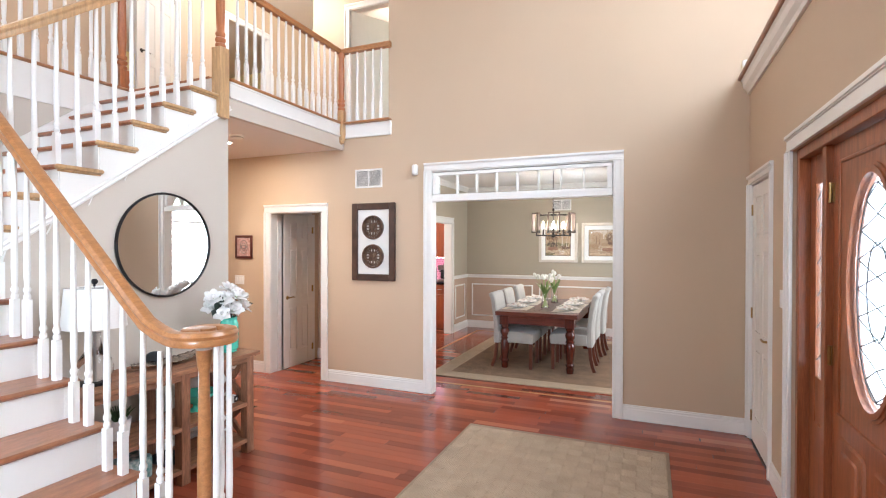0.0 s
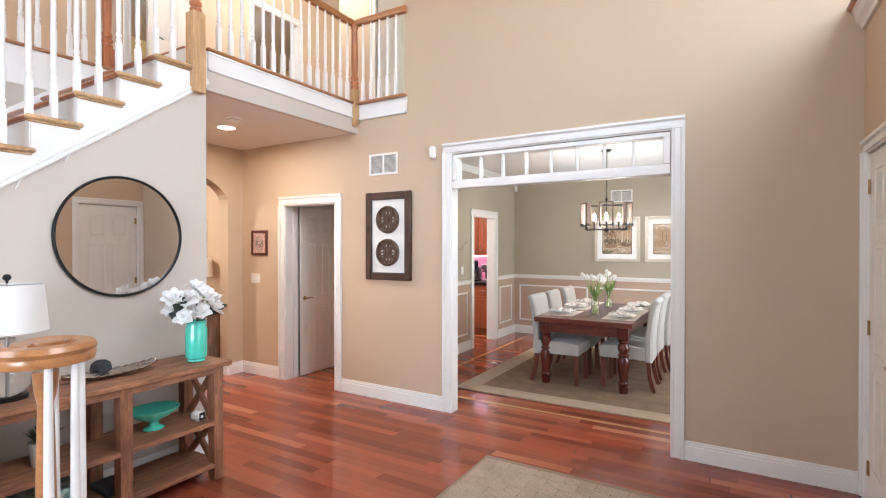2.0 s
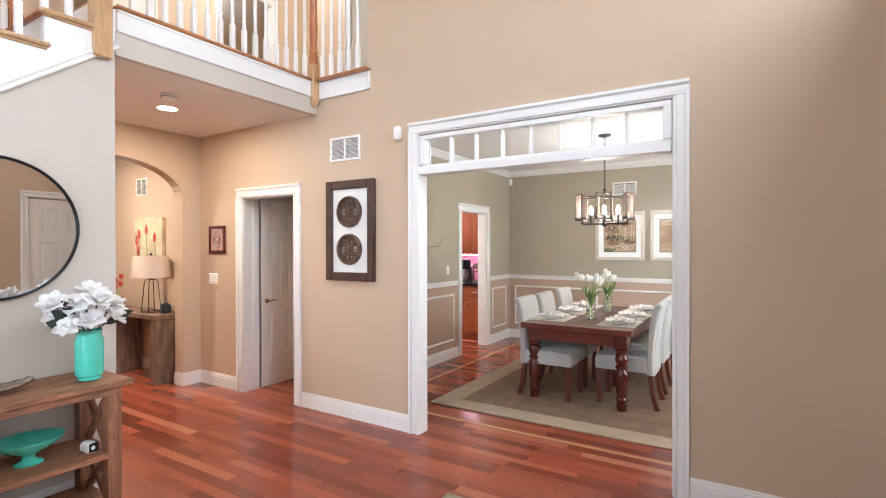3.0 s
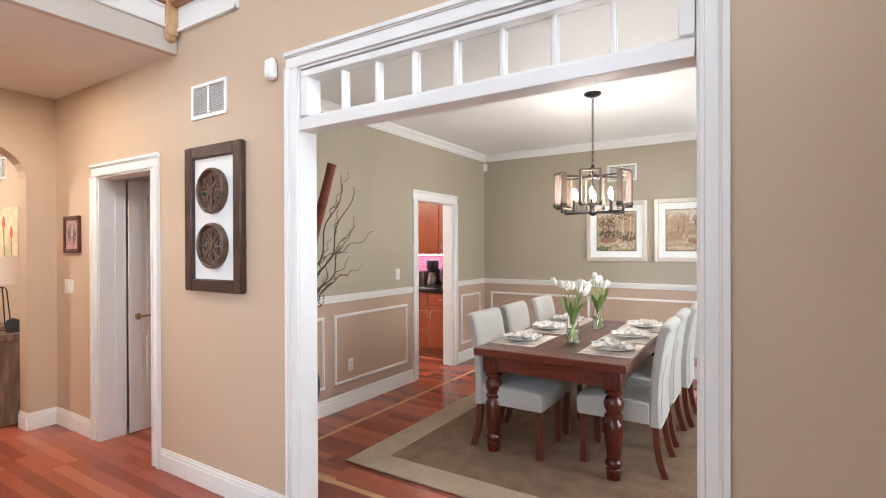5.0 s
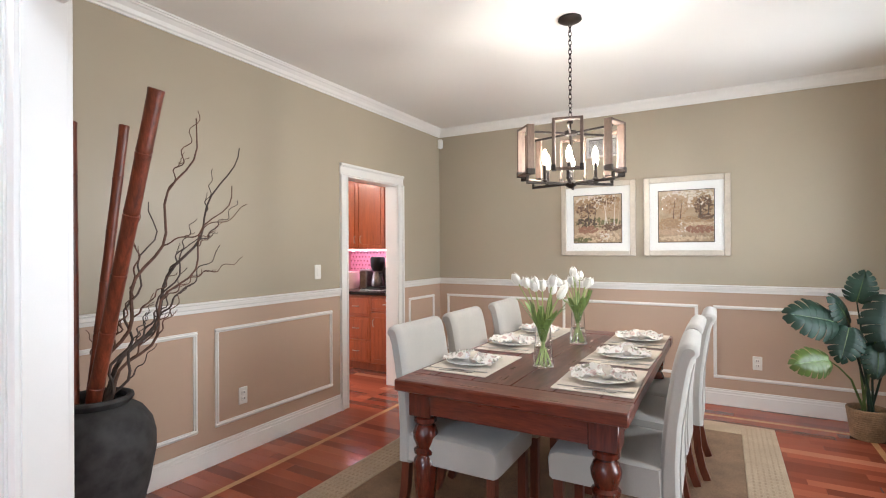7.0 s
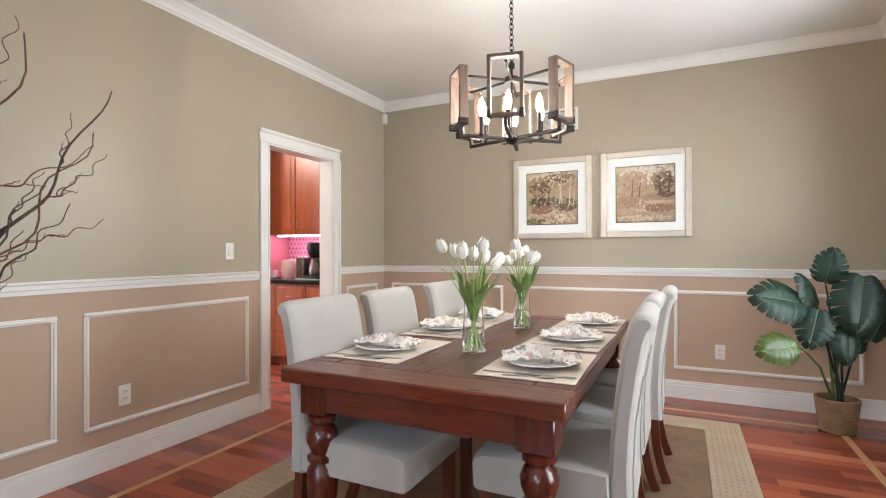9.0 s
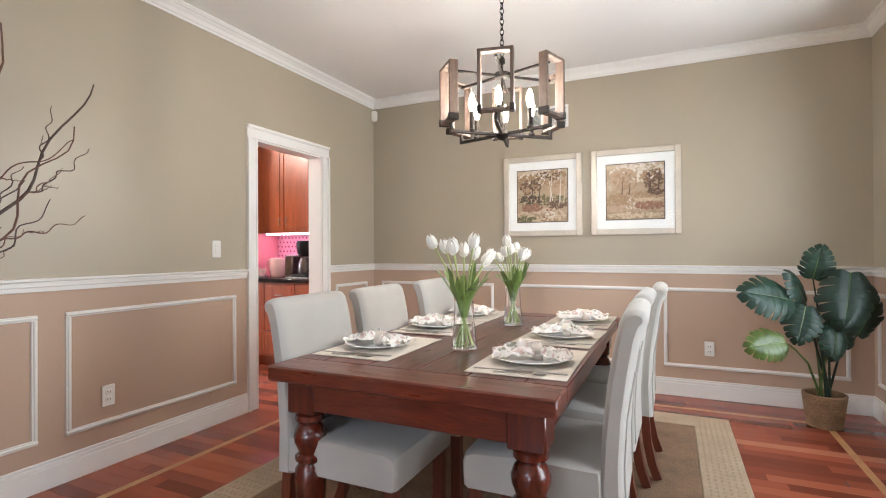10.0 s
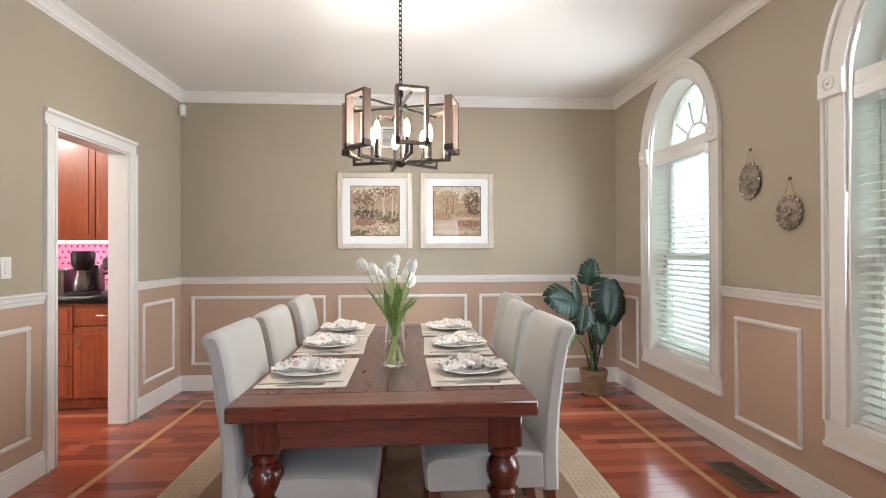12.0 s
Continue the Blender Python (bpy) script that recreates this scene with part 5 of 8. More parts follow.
def tulip_vase(at, seed, h=0.205):
    r = random.Random(seed)
    vase = thing("glass_vase", "clear glass vase of water on the dining table", "vase", at, "tulip vases")
    prof = [(0.052, 0.0), (0.055, 0.004), (0.05, 0.05), (0.043, 0.13), (0.04, h), (0.037, h), (0.04, 0.13), (0.047, 0.05), (0.05, 0.012), (0.001, 0.01)]
    part("vase_glass", M().lathe([(0.001, 0.0)] + prof, 32, caps=False), GLASS, vase).visible_shadow = False
    part("water", M().lathe([(0.001, 0.0105), (0.0495, 0.0125), (0.0465, 0.05), (0.0425, 0.1), (0.001, 0.1)], 32, caps=False), WATER, vase).visible_shadow = False
    b = thing("tulip_bunch", "bunch of white tulips with green leaves in a glass vase", "flowers", at @ Matrix.Translation((0, 0, 0.014)), "tulip bunches")
    for k in range(9):
        a = 2 * math.pi * k / 9 + r.uniform(-0.3, 0.3)
        rad = 0.05 + 0.075 * (k % 3) / 2 * r.uniform(0.7, 1.2)
        top = r.uniform(0.33, 0.425)
        e = Vector((rad * math.cos(a), rad * math.sin(a), top))
        s = Vector((-0.028 * math.cos(a + 0.5), -0.028 * math.sin(a + 0.5), 0.0))
        mid = Vector((0.022 * math.cos(a), 0.022 * math.sin(a), 0.19))
        pts = [s, s.lerp(mid, 0.5), mid, mid.lerp(e, 0.5) + Vector((0, 0, 0.02)), e]
        stem = part("stem", M().tube(pts, 0.0035, 6), STEM, b)
        d = (e - pts[3]).normalized()
        m = Matrix.Translation(e) @ d.to_track_quat("Z", "Y").to_matrix().to_4x4()
        for q in range(6):
            t, open_ = 2 * math.pi * q / 6, (0.9 if q % 2 else 1.0)
            rows = [(0.006, 0.0, 0.3), (0.021, 0.013, 0.75), (0.0255, 0.033, 0.85), (0.021, 0.052, 0.7), (0.010, 0.068 * open_, 0.22)]
            v = []
            for rr, zz, spread in rows:
                for o in (-0.62, 0, 0.62):
                    v.append((rr * open_ * math.cos(t + o * spread), rr * open_ * math.sin(t + o * spread), zz - 0.004 * abs(o)))
            part("petal", M().add(v, [(3 * i + j, 3 * i + j + 1, 3 * i + j + 4, 3 * i + j + 3) for i in range(4) for j in range(2)], m), PETAL, stem)
    for k in range(12):
        a = 2 * math.pi * k / 12 + r.uniform(-0.25, 0.25)
        c, s = math.cos(a), math.sin(a)
        l, out = r.uniform(0.26, 0.36), r.uniform(0.06, 0.12)
        pts = [(0.012 * c, 0.012 * s, 0.12), (0.03 * c, 0.03 * s, 0.19), (0.06 * c, 0.06 * s, 0.24), (out * c, out * s, l - 0.02), (out * 1.25 * c, out * 1.25 * s, l - 0.005 + r.uniform(-0.03, 0.02))]
        g = M()
        ribbon(g, pts, [0.006, 0.014, 0.018, 0.013, 0.001], (-s, c, 0))
        part("leaf", g, LEAF, b)


tulip_vase(pose(-1.332, 6.715, TZ + 0.0005), 3)
tulip_vase(pose(-1.335, 7.44, TZ + 0.0005), 8)

# chandelier
CX, CY = -1.31, 7.19
lamp = thing("chandelier", "bronze and weathered wood open-frame chandelier with lit candle bulbs", "chandelier", pose(CX, CY, 0, 0, 0, 42))
ZB, ZT, RO = 1.775, 2.075, 0.288
part("canopy", M().lathe([(0.001, ZC), (0.068, ZC), (0.07, ZC - 0.012), (0.05, ZC - 0.024), (0.012, ZC - 0.03), (0.001, ZC - 0.03)], 28, caps=False), DARKMETAL, lamp)
link = M().torus(0.013, 0.0028, 14, 6, pose(0, 0, 0, 90, 0, 0) @ Matrix.Diagonal((0.75, 1.35, 1, 1))).mesh("chain_link", DARKMETAL)
zl, k = ZC - 0.04, 0
while zl > ZT + 0.09:
    part("chain_link", link, DARKMETAL, lamp, at=pose(0, 0, zl, 0, 0, 90 * (k % 2)))
    zl, k = zl - 0.027, k + 1
part("stem", M().lathe([(0.006, ZB + 0.02), (0.006, ZT + 0.06), (0.016, ZT + 0.062), (0.016, ZT + 0.085), (0.005, ZT + 0.1)], 12), DARKMETAL, lamp)
part("top_hub", M().lathe([(0.001, ZT - 0.012), (0.036, ZT - 0.012), (0.04, ZT), (0.036, ZT + 0.014), (0.001, ZT + 0.02)], 20, caps=False), DARKMETAL, lamp)
part("bottom_hub", M().lathe([(0.001, ZB - 0.03), (0.012, ZB - 0.028), (0.034, ZB - 0.012), (0.04, ZB), (0.03, ZB + 0.016), (0.001, ZB + 0.02)], 20, caps=False), DARKMETAL, lamp)
for k in range(6):
    m = pose(0, 0, 0, 0, 0, 60 * k)
    part("arm", M().box((0.02, -0.008, ZB - 0.008), (RO - 0.005, 0.008, ZB + 0.008), 0.002).box((RO - 0.021, -0.008, ZB + 0.008), (RO - 0.005, 0.008, ZB + 0.045), 0.002), DARKMETAL, lamp, at=m)
    part("top_arm", M().box((0.02, -0.006, ZT - 0.006), (RO - 0.012, 0.006, ZT + 0.006), 0.002), DARKMETAL, lamp, at=m)
    z0, z1, w = (ZB + 0.04, ZT + 0.025, 0.083)
    panel = part("frame_panel", M().box((RO - 0.022, -w, z0), (RO + 0.022, -w + 0.016, z1), 0.002).box((RO - 0.022, w - 0.016, z0), (RO + 0.022, w, z1), 0.002).box((RO - 0.022, -w + 0.016, z0), (RO + 0.022, w - 0.016, z0 + 0.014), 0.002).box((RO - 0.022, -w + 0.016, z1 - 0.014), (RO + 0.022, w - 0.016, z1), 0.002), GREYWOOD, lamp, at=m)
    part("corner_bracket", M().box((RO - 0.025, -w - 0.003, z0 - 0.003), (RO + 0.025, -w + 0.019, z0 + 0.03), 0.002), DARKMETAL, panel)
    part("corner_bracket", M().box((RO - 0.025, w - 0.019, z0 - 0.003), (RO + 0.025, w + 0.003, z0 + 0.03), 0.002), DARKMETAL, panel)
    x = 0.165
    candle = part("candle_sleeve", M().lathe([(0.012, ZB), (0.017, ZB + 0.008), (0.017, ZB + 0.014), (0.0105, ZB + 0.02), (0.0105, ZB + 0.105)], 14, Matrix.Translation((x, 0, 0))), DARKMETAL, lamp, at=m)
    part("bulb", M().lathe([(0.009, ZB + 0.105), (0.012, ZB + 0.118), (0.0175, ZB + 0.14), (0.0155, ZB + 0.165), (0.007, ZB + 0.19), (0.001, ZB + 0.2)], 14, Matrix.Translation((x, 0, 0))), GLOW, candle, "lit candle bulb").visible_shadow = False
    q = pose(CX, CY, 0, 0, 0, 42 + 60 * k) @ Vector((x, 0, ZB + 0.15))
    bulb("chandelier_light", q, 3.5, (1.0, 0.91, 0.79), 0.022)

# pictures on the end wall
SKYTONE = painting_material("painted_sky", [(0.2, srgb(150, 126, 98)), (0.45, srgb(172, 148, 118)), (0.6, srgb(160, 136, 106)), (1.0, srgb(196, 178, 150))], 9, (1, 1, 1.4))
PAINT = [material("paint_" + n, srgb(*c), 0.5, vary=0.12, scale=60, grain=0.15, grain_scale=150) for n, c in (("umber", (112, 84, 60)), ("ochre", (168, 136, 100)), ("tan", (188, 158, 126)), ("russet", (150, 106, 80)), ("olive", (112, 104, 66)), ("sand", (206, 180, 146)), ("pale", (222, 208, 188)), ("dark", (84, 66, 52)))]
# swatch: middle across and up, half sizes, paint, number of dabs, size of a dab
WOODLAND = ((0.0, 0.75, 1, 0.3, 6, 70, 0.1), (0, -0.75, 1, 0.25, 5, 60, 0.09), (-0.45, 0.5, 0.5, 0.38, 1, 70, 0.09), (-0.5, 0.35, 0.45, 0.3, 0, 40, 0.07), (0.55, 0.6, 0.45, 0.38, 1, 80, 0.09), (0.6, 0.4, 0.4, 0.4, 2, 40, 0.07), (0.3, 0.75, 0.6, 0.2, 0, 30, 0.06),
            (0, -0.15, 1, 0.2, 4, 60, 0.08), (-0.5, -0.15, 0.5, 0.2, 7, 30, 0.08), (-0.4, -0.45, 0.45, 0.15, 3, 50, 0.08), (0.6, -0.35, 0.4, 0.16, 0, 40, 0.07), (-0.6, -0.88, 0.38, 0.09, 4, 30, 0.07), (0.2, -0.7, 0.25, 0.2, 3, 8, 0.06), (0.25, -0.75, 0.25, 0.2, 6, 14, 0.06))
LAKE = ((0.1, 0.7, 0.95, 0.35, 6, 80, 0.1), (0, -0.2, 1, 0.16, 1, 60, 0.09), (-0.4, 0.45, 0.5, 0.42, 2, 90, 0.09), (-0.35, 0.35, 0.45, 0.35, 1, 50, 0.07), (0.6, 0.45, 0.38, 0.42, 1, 60, 0.08), (0.65, 0.35, 0.32, 0.4, 0, 60, 0.07), (0.7, -0.05, 0.3, 0.1, 0, 30, 0.07),
        (-0.6, -0.35, 0.4, 0.25, 1, 40, 0.09), (0.5, -0.52, 0.5, 0.14, 3, 50, 0.08), (0.5, -0.3, 0.5, 0.05, 5, 30, 0.06), (-0.5, -0.6, 0.5, 0.12, 2, 40, 0.09), (0, -0.86, 1, 0.1, 5, 50, 0.08), (-0.1, -0.5, 0.2, 0.3, 6, 10, 0.05))


def brushwork(ob, swatches, trunks, iw, ih, seed):
    """Small flat dabs of paint on the picture's ground, one part a swatch."""
    r = random.Random(seed)
    depth = 0.0152
    for cu, cv, ru, rv, tone, count, size in swatches:
        g = M()
        for k in range(2 * count):
            a, q = r.uniform(0, 6.28), math.sqrt(r.random())
            u, v, sz = cu + ru * q * math.cos(a), cv + rv * q * math.sin(a), size * r.uniform(0.3, 0.9)
            depth += 0.000002
            ring = [(max(-1, min(1, u + sz * r.uniform(0.6, 1.1) * math.cos(t))), max(-1, min(1, v + sz * r.uniform(0.5, 1.0) * math.sin(t)))) for t in [6.283 * i / 7 for i in range(7)]]
            g.add([(-x * iw, depth, z * ih) for x, z in ring], [tuple(range(7))])
        part("brushwork", g, PAINT[tone], ob, smooth=False)
    for u, v0, v1, lean, tone in trunks:
        depth += 0.000002
        g = M().add([(-(u - 0.02) * iw, depth, v0 * ih), (-(u + 0.025) * iw, depth, v0 * ih), (-(u + lean + 0.008) * iw, depth, v1 * ih), (-(u + lean - 0.008) * iw, depth, v1 * ih)], [(0, 1, 2, 3)])
        part("painted_trunk", g, PAINT[tone], ob, smooth=False)


for x0, x1, mat, label in ((-1.942, -1.232, (WOODLAND, ((0.32, -0.25, 0.8, 0.08, 6), (0.42, -0.2, 0.6, -0.14, 6), (0.7, -0.3, 0.85, 0.05, 6), (0.85, -0.3, 0.7, 0.1, 5), (-0.35, -0.2, 0.7, -0.08, 7), (-0.15, -0.2, 0.5, 0.12, 7))), "framed autumn woodland painting with white mat"), (-1.158, -0.45, (LAKE, ((-0.45, -0.1, 0.6, 0.05, 0), (-0.2, -0.1, 0.5, 0.06, 0), (0.55, 0.0, 0.7, -0.05, 7), (0.8, 0.0, 0.8, 0.04, 7))), "framed lakeside landscape painting with white mat")):
    cx0, w, h = (x0 + x1) / 2, (x1 - x0) / 2, 0.362
    ob = thing("framed_picture", label, "picture", pose(cx0, Y1, 1.675, 0, 0, 180), "pictures on the end wall")
    fr = M()
    for a, b, c2, d2 in ((-w, -w + 0.05, -h, h), (w - 0.05, w, -h, h), (-w + 0.05, w - 0.05, -h, -h + 0.05), (-w + 0.05, w - 0.05, h - 0.05, h)):
        fr.box((a, 0.002, c2), (b, 0.03, d2), 0.005)
    part("frame", fr, NICKELWOOD, ob, "champagne wood frame")
    part("mat_board", M().box((-w + 0.05, 0.004, -h + 0.05), (w - 0.05, 0.012, h - 0.05)), MAT, ob)
    iw, ih = w - 0.128, 0.233
    part("inner_line", M().box((-iw - 0.006, 0.012, -ih - 0.006), (iw + 0.006, 0.0135, ih + 0.006)), BLACK, ob)
    part("painting", M().box((-iw, 0.0135, -ih), (iw, 0.015, ih)), SKYTONE, ob)
    brushwork(ob, mat[0], mat[1], iw, ih, int(40 + 10 * x0))
    p = part("glazing", M().box((-w + 0.05, 0.02, -h + 0.05), (w - 0.05, 0.022, h - 0.05)), THINGLASS, ob)
    p.visible_shadow = False


def wall_plate(name, label, facing, c, u, z, kind="switch", n=1, at_wall=True):
    u = u if facing in "NW" else -u
    w = 0.035 + 0.0225 * (n - 1)
    ob = thing(name, label, "switch" if kind == "switch" else "outlet", on_wall(facing, c) @ Matrix.Translation((u, 0, z)))
    part("plate", M().box((-w, -0.001, -0.058), (w, 0.006, 0.058), 0.003), PLASTIC, ob)
    if kind == "switch":
        for k in range(n):
            x = (k - (n - 1) / 2) * 0.045
            part("rocker", M().box((x - 0.016, 0.004, -0.033), (x + 0.016, 0.01, 0.033), 0.003), PLASTIC, ob)
    else:
        for z2 in (-0.02, 0.02):
            s = part("socket", M().box((-0.017, 0.004, z2 - 0.014), (0.017, 0.009, z2 + 0.014), 0.004), PLASTIC, ob)
            part("slot", M().box((-0.008, 0.0085, z2 - 0.006), (-0.005, 0.0095, z2 + 0.006)).box((0.005, 0.0085, z2 - 0.006), (0.008, 0.0095, z2 + 0.006)), BLACK, s)
    return ob


wall_plate("light_switch", "white rocker light switch beside the kitchen doorway", "E", X0, 7.22, 1.205)
wall_plate("wall_outlet", "white double wall outlet in a wall panel", "E", X0, 6.495, 0.39, "outlet")
wall_plate("wall_outlet", "white double wall outlet under the pictures", "S", Y1, -0.26, 0.395, "outlet")


def vent_grille(name, label, at, w, h, cols=2):
    ob = thing(name, label, "vent", at)
    g = M()
    for a, b, c2, d2 in ((-w, -w + 0.022, -h, h), (w - 0.022, w, -h, h), (-w + 0.022, w - 0.022, -h, -h + 0.022), (-w + 0.022, w - 0.022, h - 0.022, h), (-0.009, 0.009, -h + 0.022, h - 0.022)):
        g.box((a, -0.001, c2), (b, 0.01, d2), 0.002)
    part("vent_frame", g, WHITE, ob)
    part("backing", M().box((-w + 0.02, 0.0005, -h + 0.02), (w - 0.02, 0.002, h - 0.02)), GREY, ob)
    n = int((2 * h - 0.05) / 0.011)
    s = M().box((-w + 0.022, -0.003, -0.0012), (w - 0.022, 0.004, 0.0012)).mesh("slat", WHITE, False)
    for k in range(n):
        part("slat", s, WHITE, ob, at=pose(0, 0.005, -h + 0.03 + k * 0.011, 35, 0, 0))
    return ob


vent_grille("wall_vent", "white return air grille high on the dining wall", pose(-1.52, Y1, 2.38, 0, 0, 180), 0.17, 0.1)
REGISTER = material("brown_register", srgb(118, 98, 82), 0.45, 0.5, vary=0.12, scale=12)
ob = thing("floor_vent", "brown metal floor register by the window wall", "vent", pose(0.605, 7.165, 0.0))
part("vent_frame", M().box((-0.088, -0.19, 0.0), (0.088, -0.168, 0.007), 0.002).box((-0.088, 0.168, 0.0), (0.088, 0.19, 0.007), 0.002).box((-0.088, -0.168, 0), (-0.066, 0.168, 0.007), 0.002).box((0.066, -0.168, 0), (0.088, 0.168, 0.007), 0.002), REGISTER, ob)
part("backing", M().box((-0.066, -0.168, 0.0005), (0.066, 0.168, 0.0015)), BLACK, ob)
for k in range(24):
    part("slat", M().box((-0.066, -0.163 + k * 0.0139, 0.0015), (0.066, -0.155 + k * 0.0139, 0.0055)), REGISTER, ob)
part("rib", M().box((-0.003, -0.168, 0.0052), (0.003, 0.168, 0.0062)), REGISTER, ob)
ob = whole("motion_sensor", M().box((-0.03, -0.02, -0.055), (0.03, 0.02, 0.055), 0.014), PLASTIC, "small white corner motion sensor under the crown moulding", "sensor", pose(X0 + 0.035, Y1 - 0.035, 2.6, 0, 0, 45))

# hanging plaques on the window wall
TIN = material("embossed_tin", srgb(182, 170, 160), 0.24, 0.9, vary=0.26, scale=30, bump=0.5, bump_scale=60)
for y, z, r, zn in ((7.28, 1.695, 0.105, 1.885), (6.975, 1.485, 0.088, 1.668)):
    ob = thing("wall_plaque", "embossed silver tin plaque hanging on a wire", "plaque", on_wall("W", X1) @ Matrix.Translation((y, 0.0, z)), "tin plaques")
    sc = 1.0 if r < 0.1 else 1.22
    part("disc", M().lathe([(0.001, 0.026), (0.016, 0.024), (0.022, 0.016), (0.04, 0.02), (0.06, 0.012), (0.085, 0.016), (0.088, 0.008), (0.084, 0.002)], 40, pose(0, 0, 0, -90, 0, 0) @ Matrix.Diagonal((1, sc, 1, 1))), TIN, ob)
    for k in range(16):
        a = 2 * math.pi * k / 16
        part("boss", M().lathe([(0.014, 0.0), (0.012, 0.008), (0.006, 0.012), (0.001, 0.013)], 10, pose(0.083 * math.cos(a), 0.006, 0.083 * sc * math.sin(a), -90, 0, 0)), TIN, ob)
    part("wire", M().tube([(-0.05, 0.006, 0.06 * sc), (0, 0.006, zn - z), (0.05, 0.006, 0.06 * sc)], 0.0018, 5), BRASS, ob)
    part("nail", M().lathe([(0.011, 0), (0.011, 0.006), (0.004, 0.012), (0.001, 0.012)], 12, pose(0, 0.0, zn - z, -90, 0, 0)), TIN, ob)

# potted monstera in a basket
MONSTERA = material("monstera_leaf", srgb(34, 56, 43), 0.45, vary=0.3, scale=10, dark=srgb(26, 40, 31), spec=0.3, random_tint=0.4)
MONSTERA2 = material("monstera_leaf_young", srgb(84, 104, 46), 0.36, vary=0.25, scale=10)
BASKET = material("woven_basket", srgb(156, 124, 92), 0.85, vary=0.15, scale=12, grain=0.3, grain_scale=90, bump=0.6)
SOIL = material("dark_soil", srgb(60, 46, 36), 0.95, vary=0.3, scale=30, bump=1.0, bump_scale=80)
PXY = (0.39, 8.83)
pot = thing("potted_monstera", "artificial monstera plant with split leaves in a woven basket", "plant", pose(*PXY, 0.0))
body = part("basket", M().lathe([(0.001, 0.002), (0.088, 0.002), (0.092, 0.01), (0.116, 0.215), (0.108, 0.215), (0.094, 0.05), (0.001, 0.03)], 36, caps=False), BASKET, pot)
for k in range(14):
    part("basket_coil", M().torus(0.092 + 0.026 * (k / 13), 0.009, 36, 6, Matrix.Translation((0, 0, 0.012 + k * 0.0157))), BASKET, body)
part("soil", M().lathe([(0.001, 0.188), (0.104, 0.184), (0.104, 0.17), (0.001, 0.17)], 24, caps=False), SOIL, pot)


def monstera_leaf(size, seed):
    """Heart-shaped blade folded along its rib, split between the lobes towards the edge."""
    r = random.Random(seed)
    g, n = M(), 7
    steps = ((0, 0.0), (0.3, 0.0), (0.5, 0.0), (0.72, 0.06), (0.9, 0.15), (1.0, 0.42))
    for s in (-1, 1):
        for k in range(n):
            reach = r.uniform(0.9, 1.04)
            rows = []
            for i in (-1, 0, 1):
                pts = []
                for q, gap in steps:
                    t = (k + 0.5 + 0.5 * i * (1 - gap)) / n
                    half = 0.50 * math.sin(math.pi * min(1, t * 0.84 + 0.16)) ** 0.7 * (1 - 0.15 * t)
                    root = t * 0.97
                    yy = root + (-0.20 * (1 - t) ** 1.5 + 0.05) * q + 0.13 * q * q * (1 - 0.6 * t)
                    z = 0.16 * q * (1 - q) - 0.13 * q * q - 0.16 * root * root + (0.012 if i == 0 else -0.004) * min(1, q * 4)
                    pts.append((s * half * q * reach * size, yy * size, z * size))
                rows.append(pts)
            m = len(steps)
            g.add([p for pts in rows for p in pts], [(m * i + j, m * i + j + 1, m * i + m + j + 1, m * i + m + j) for i in range(2) for j in range(m - 1)])
    return g


# leaf centre as steps to the side, towards the room and up; size; way of the tip, side and up; young or not
stalks = [((-0.36, 0.08, 0.93), 0.42, (-0.95, 0.25), 0), ((0.05, 0.17, 0.93), 0.44, (-0.25, -0.95), 0), ((-0.04, 0.0, 1.13), 0.27, (0.1, 1.0), 0), ((0.21, 0.10, 0.78), 0.34, (0.35, 0.9), 0),
          ((0.0, 0.13, 0.64), 0.26, (-0.1, -1.0), 0), ((-0.19, 0.10, 0.76), 0.30, (-0.35, -0.9), 0), ((-0.40, 0.12, 0.62), 0.31, (-1.0, -0.05), 1), ((-0.14, 0.0, 0.96), 0.34, (-0.3, 0.5), 0), ((0.09, 0.02, 0.68), 0.25, (0.5, -0.8), 0)]
side, room = Vector((0.94, 0.34, 0)), Vector((0.3, -0.95, 0))
for k, ((u, q, z), size, (tu, tz), young) in enumerate(stalks):
    size, z = size * 0.82, z - 0.05
    base = Vector((0.035 * math.cos(k * 2.4), 0.035 * math.sin(k * 2.4), 0.18))
    tip = (side * tu + room * 0.3 + Vector((0, 0, tz))).normalized()
    nrm = (room * 0.9 + Vector((0, 0, 0.45)) + side * (0.4, -0.15, -0.4, 0.3, 0.1, -0.3, 0.1, 0.5, -0.4)[k]).normalized()
    nrm = (nrm - tip * nrm.dot(tip)).normalized()
    e = side * u + room * q + Vector((0, 0, z)) - tip * size * 0.45
    rot = Matrix((tip.cross(nrm), tip, nrm)).transposed().to_4x4()
    mid = base.lerp(e, 0.55) - 0.16 * Vector((e.x, e.y, 0)) + Vector((0, 0, 0.03))
    part("stalk", M().tube([base, base.lerp(mid, 0.5), mid, mid.lerp(e, 0.55) + Vector((0, 0, 0.012)), e], [0.009, 0.008, 0.007, 0.006, 0.004], 7), MONSTERA2 if young or k % 3 == 1 else MONSTERA, pot)
    leaf = part("leaf", monstera_leaf(size, k), MONSTERA2 if young else MONSTERA, pot, at=Matrix.Translation(e) @ rot)
    part("rib", M().tube([(0, t * 0.95 * size, (0.002 - 0.16 * (t * 0.95) ** 2) * size) for t in (0, 0.25, 0.5, 0.75, 1.0)], [0.004, 0.0035, 0.003, 0.002, 0.001], 5), LEAF if young else MONSTERA2, leaf)

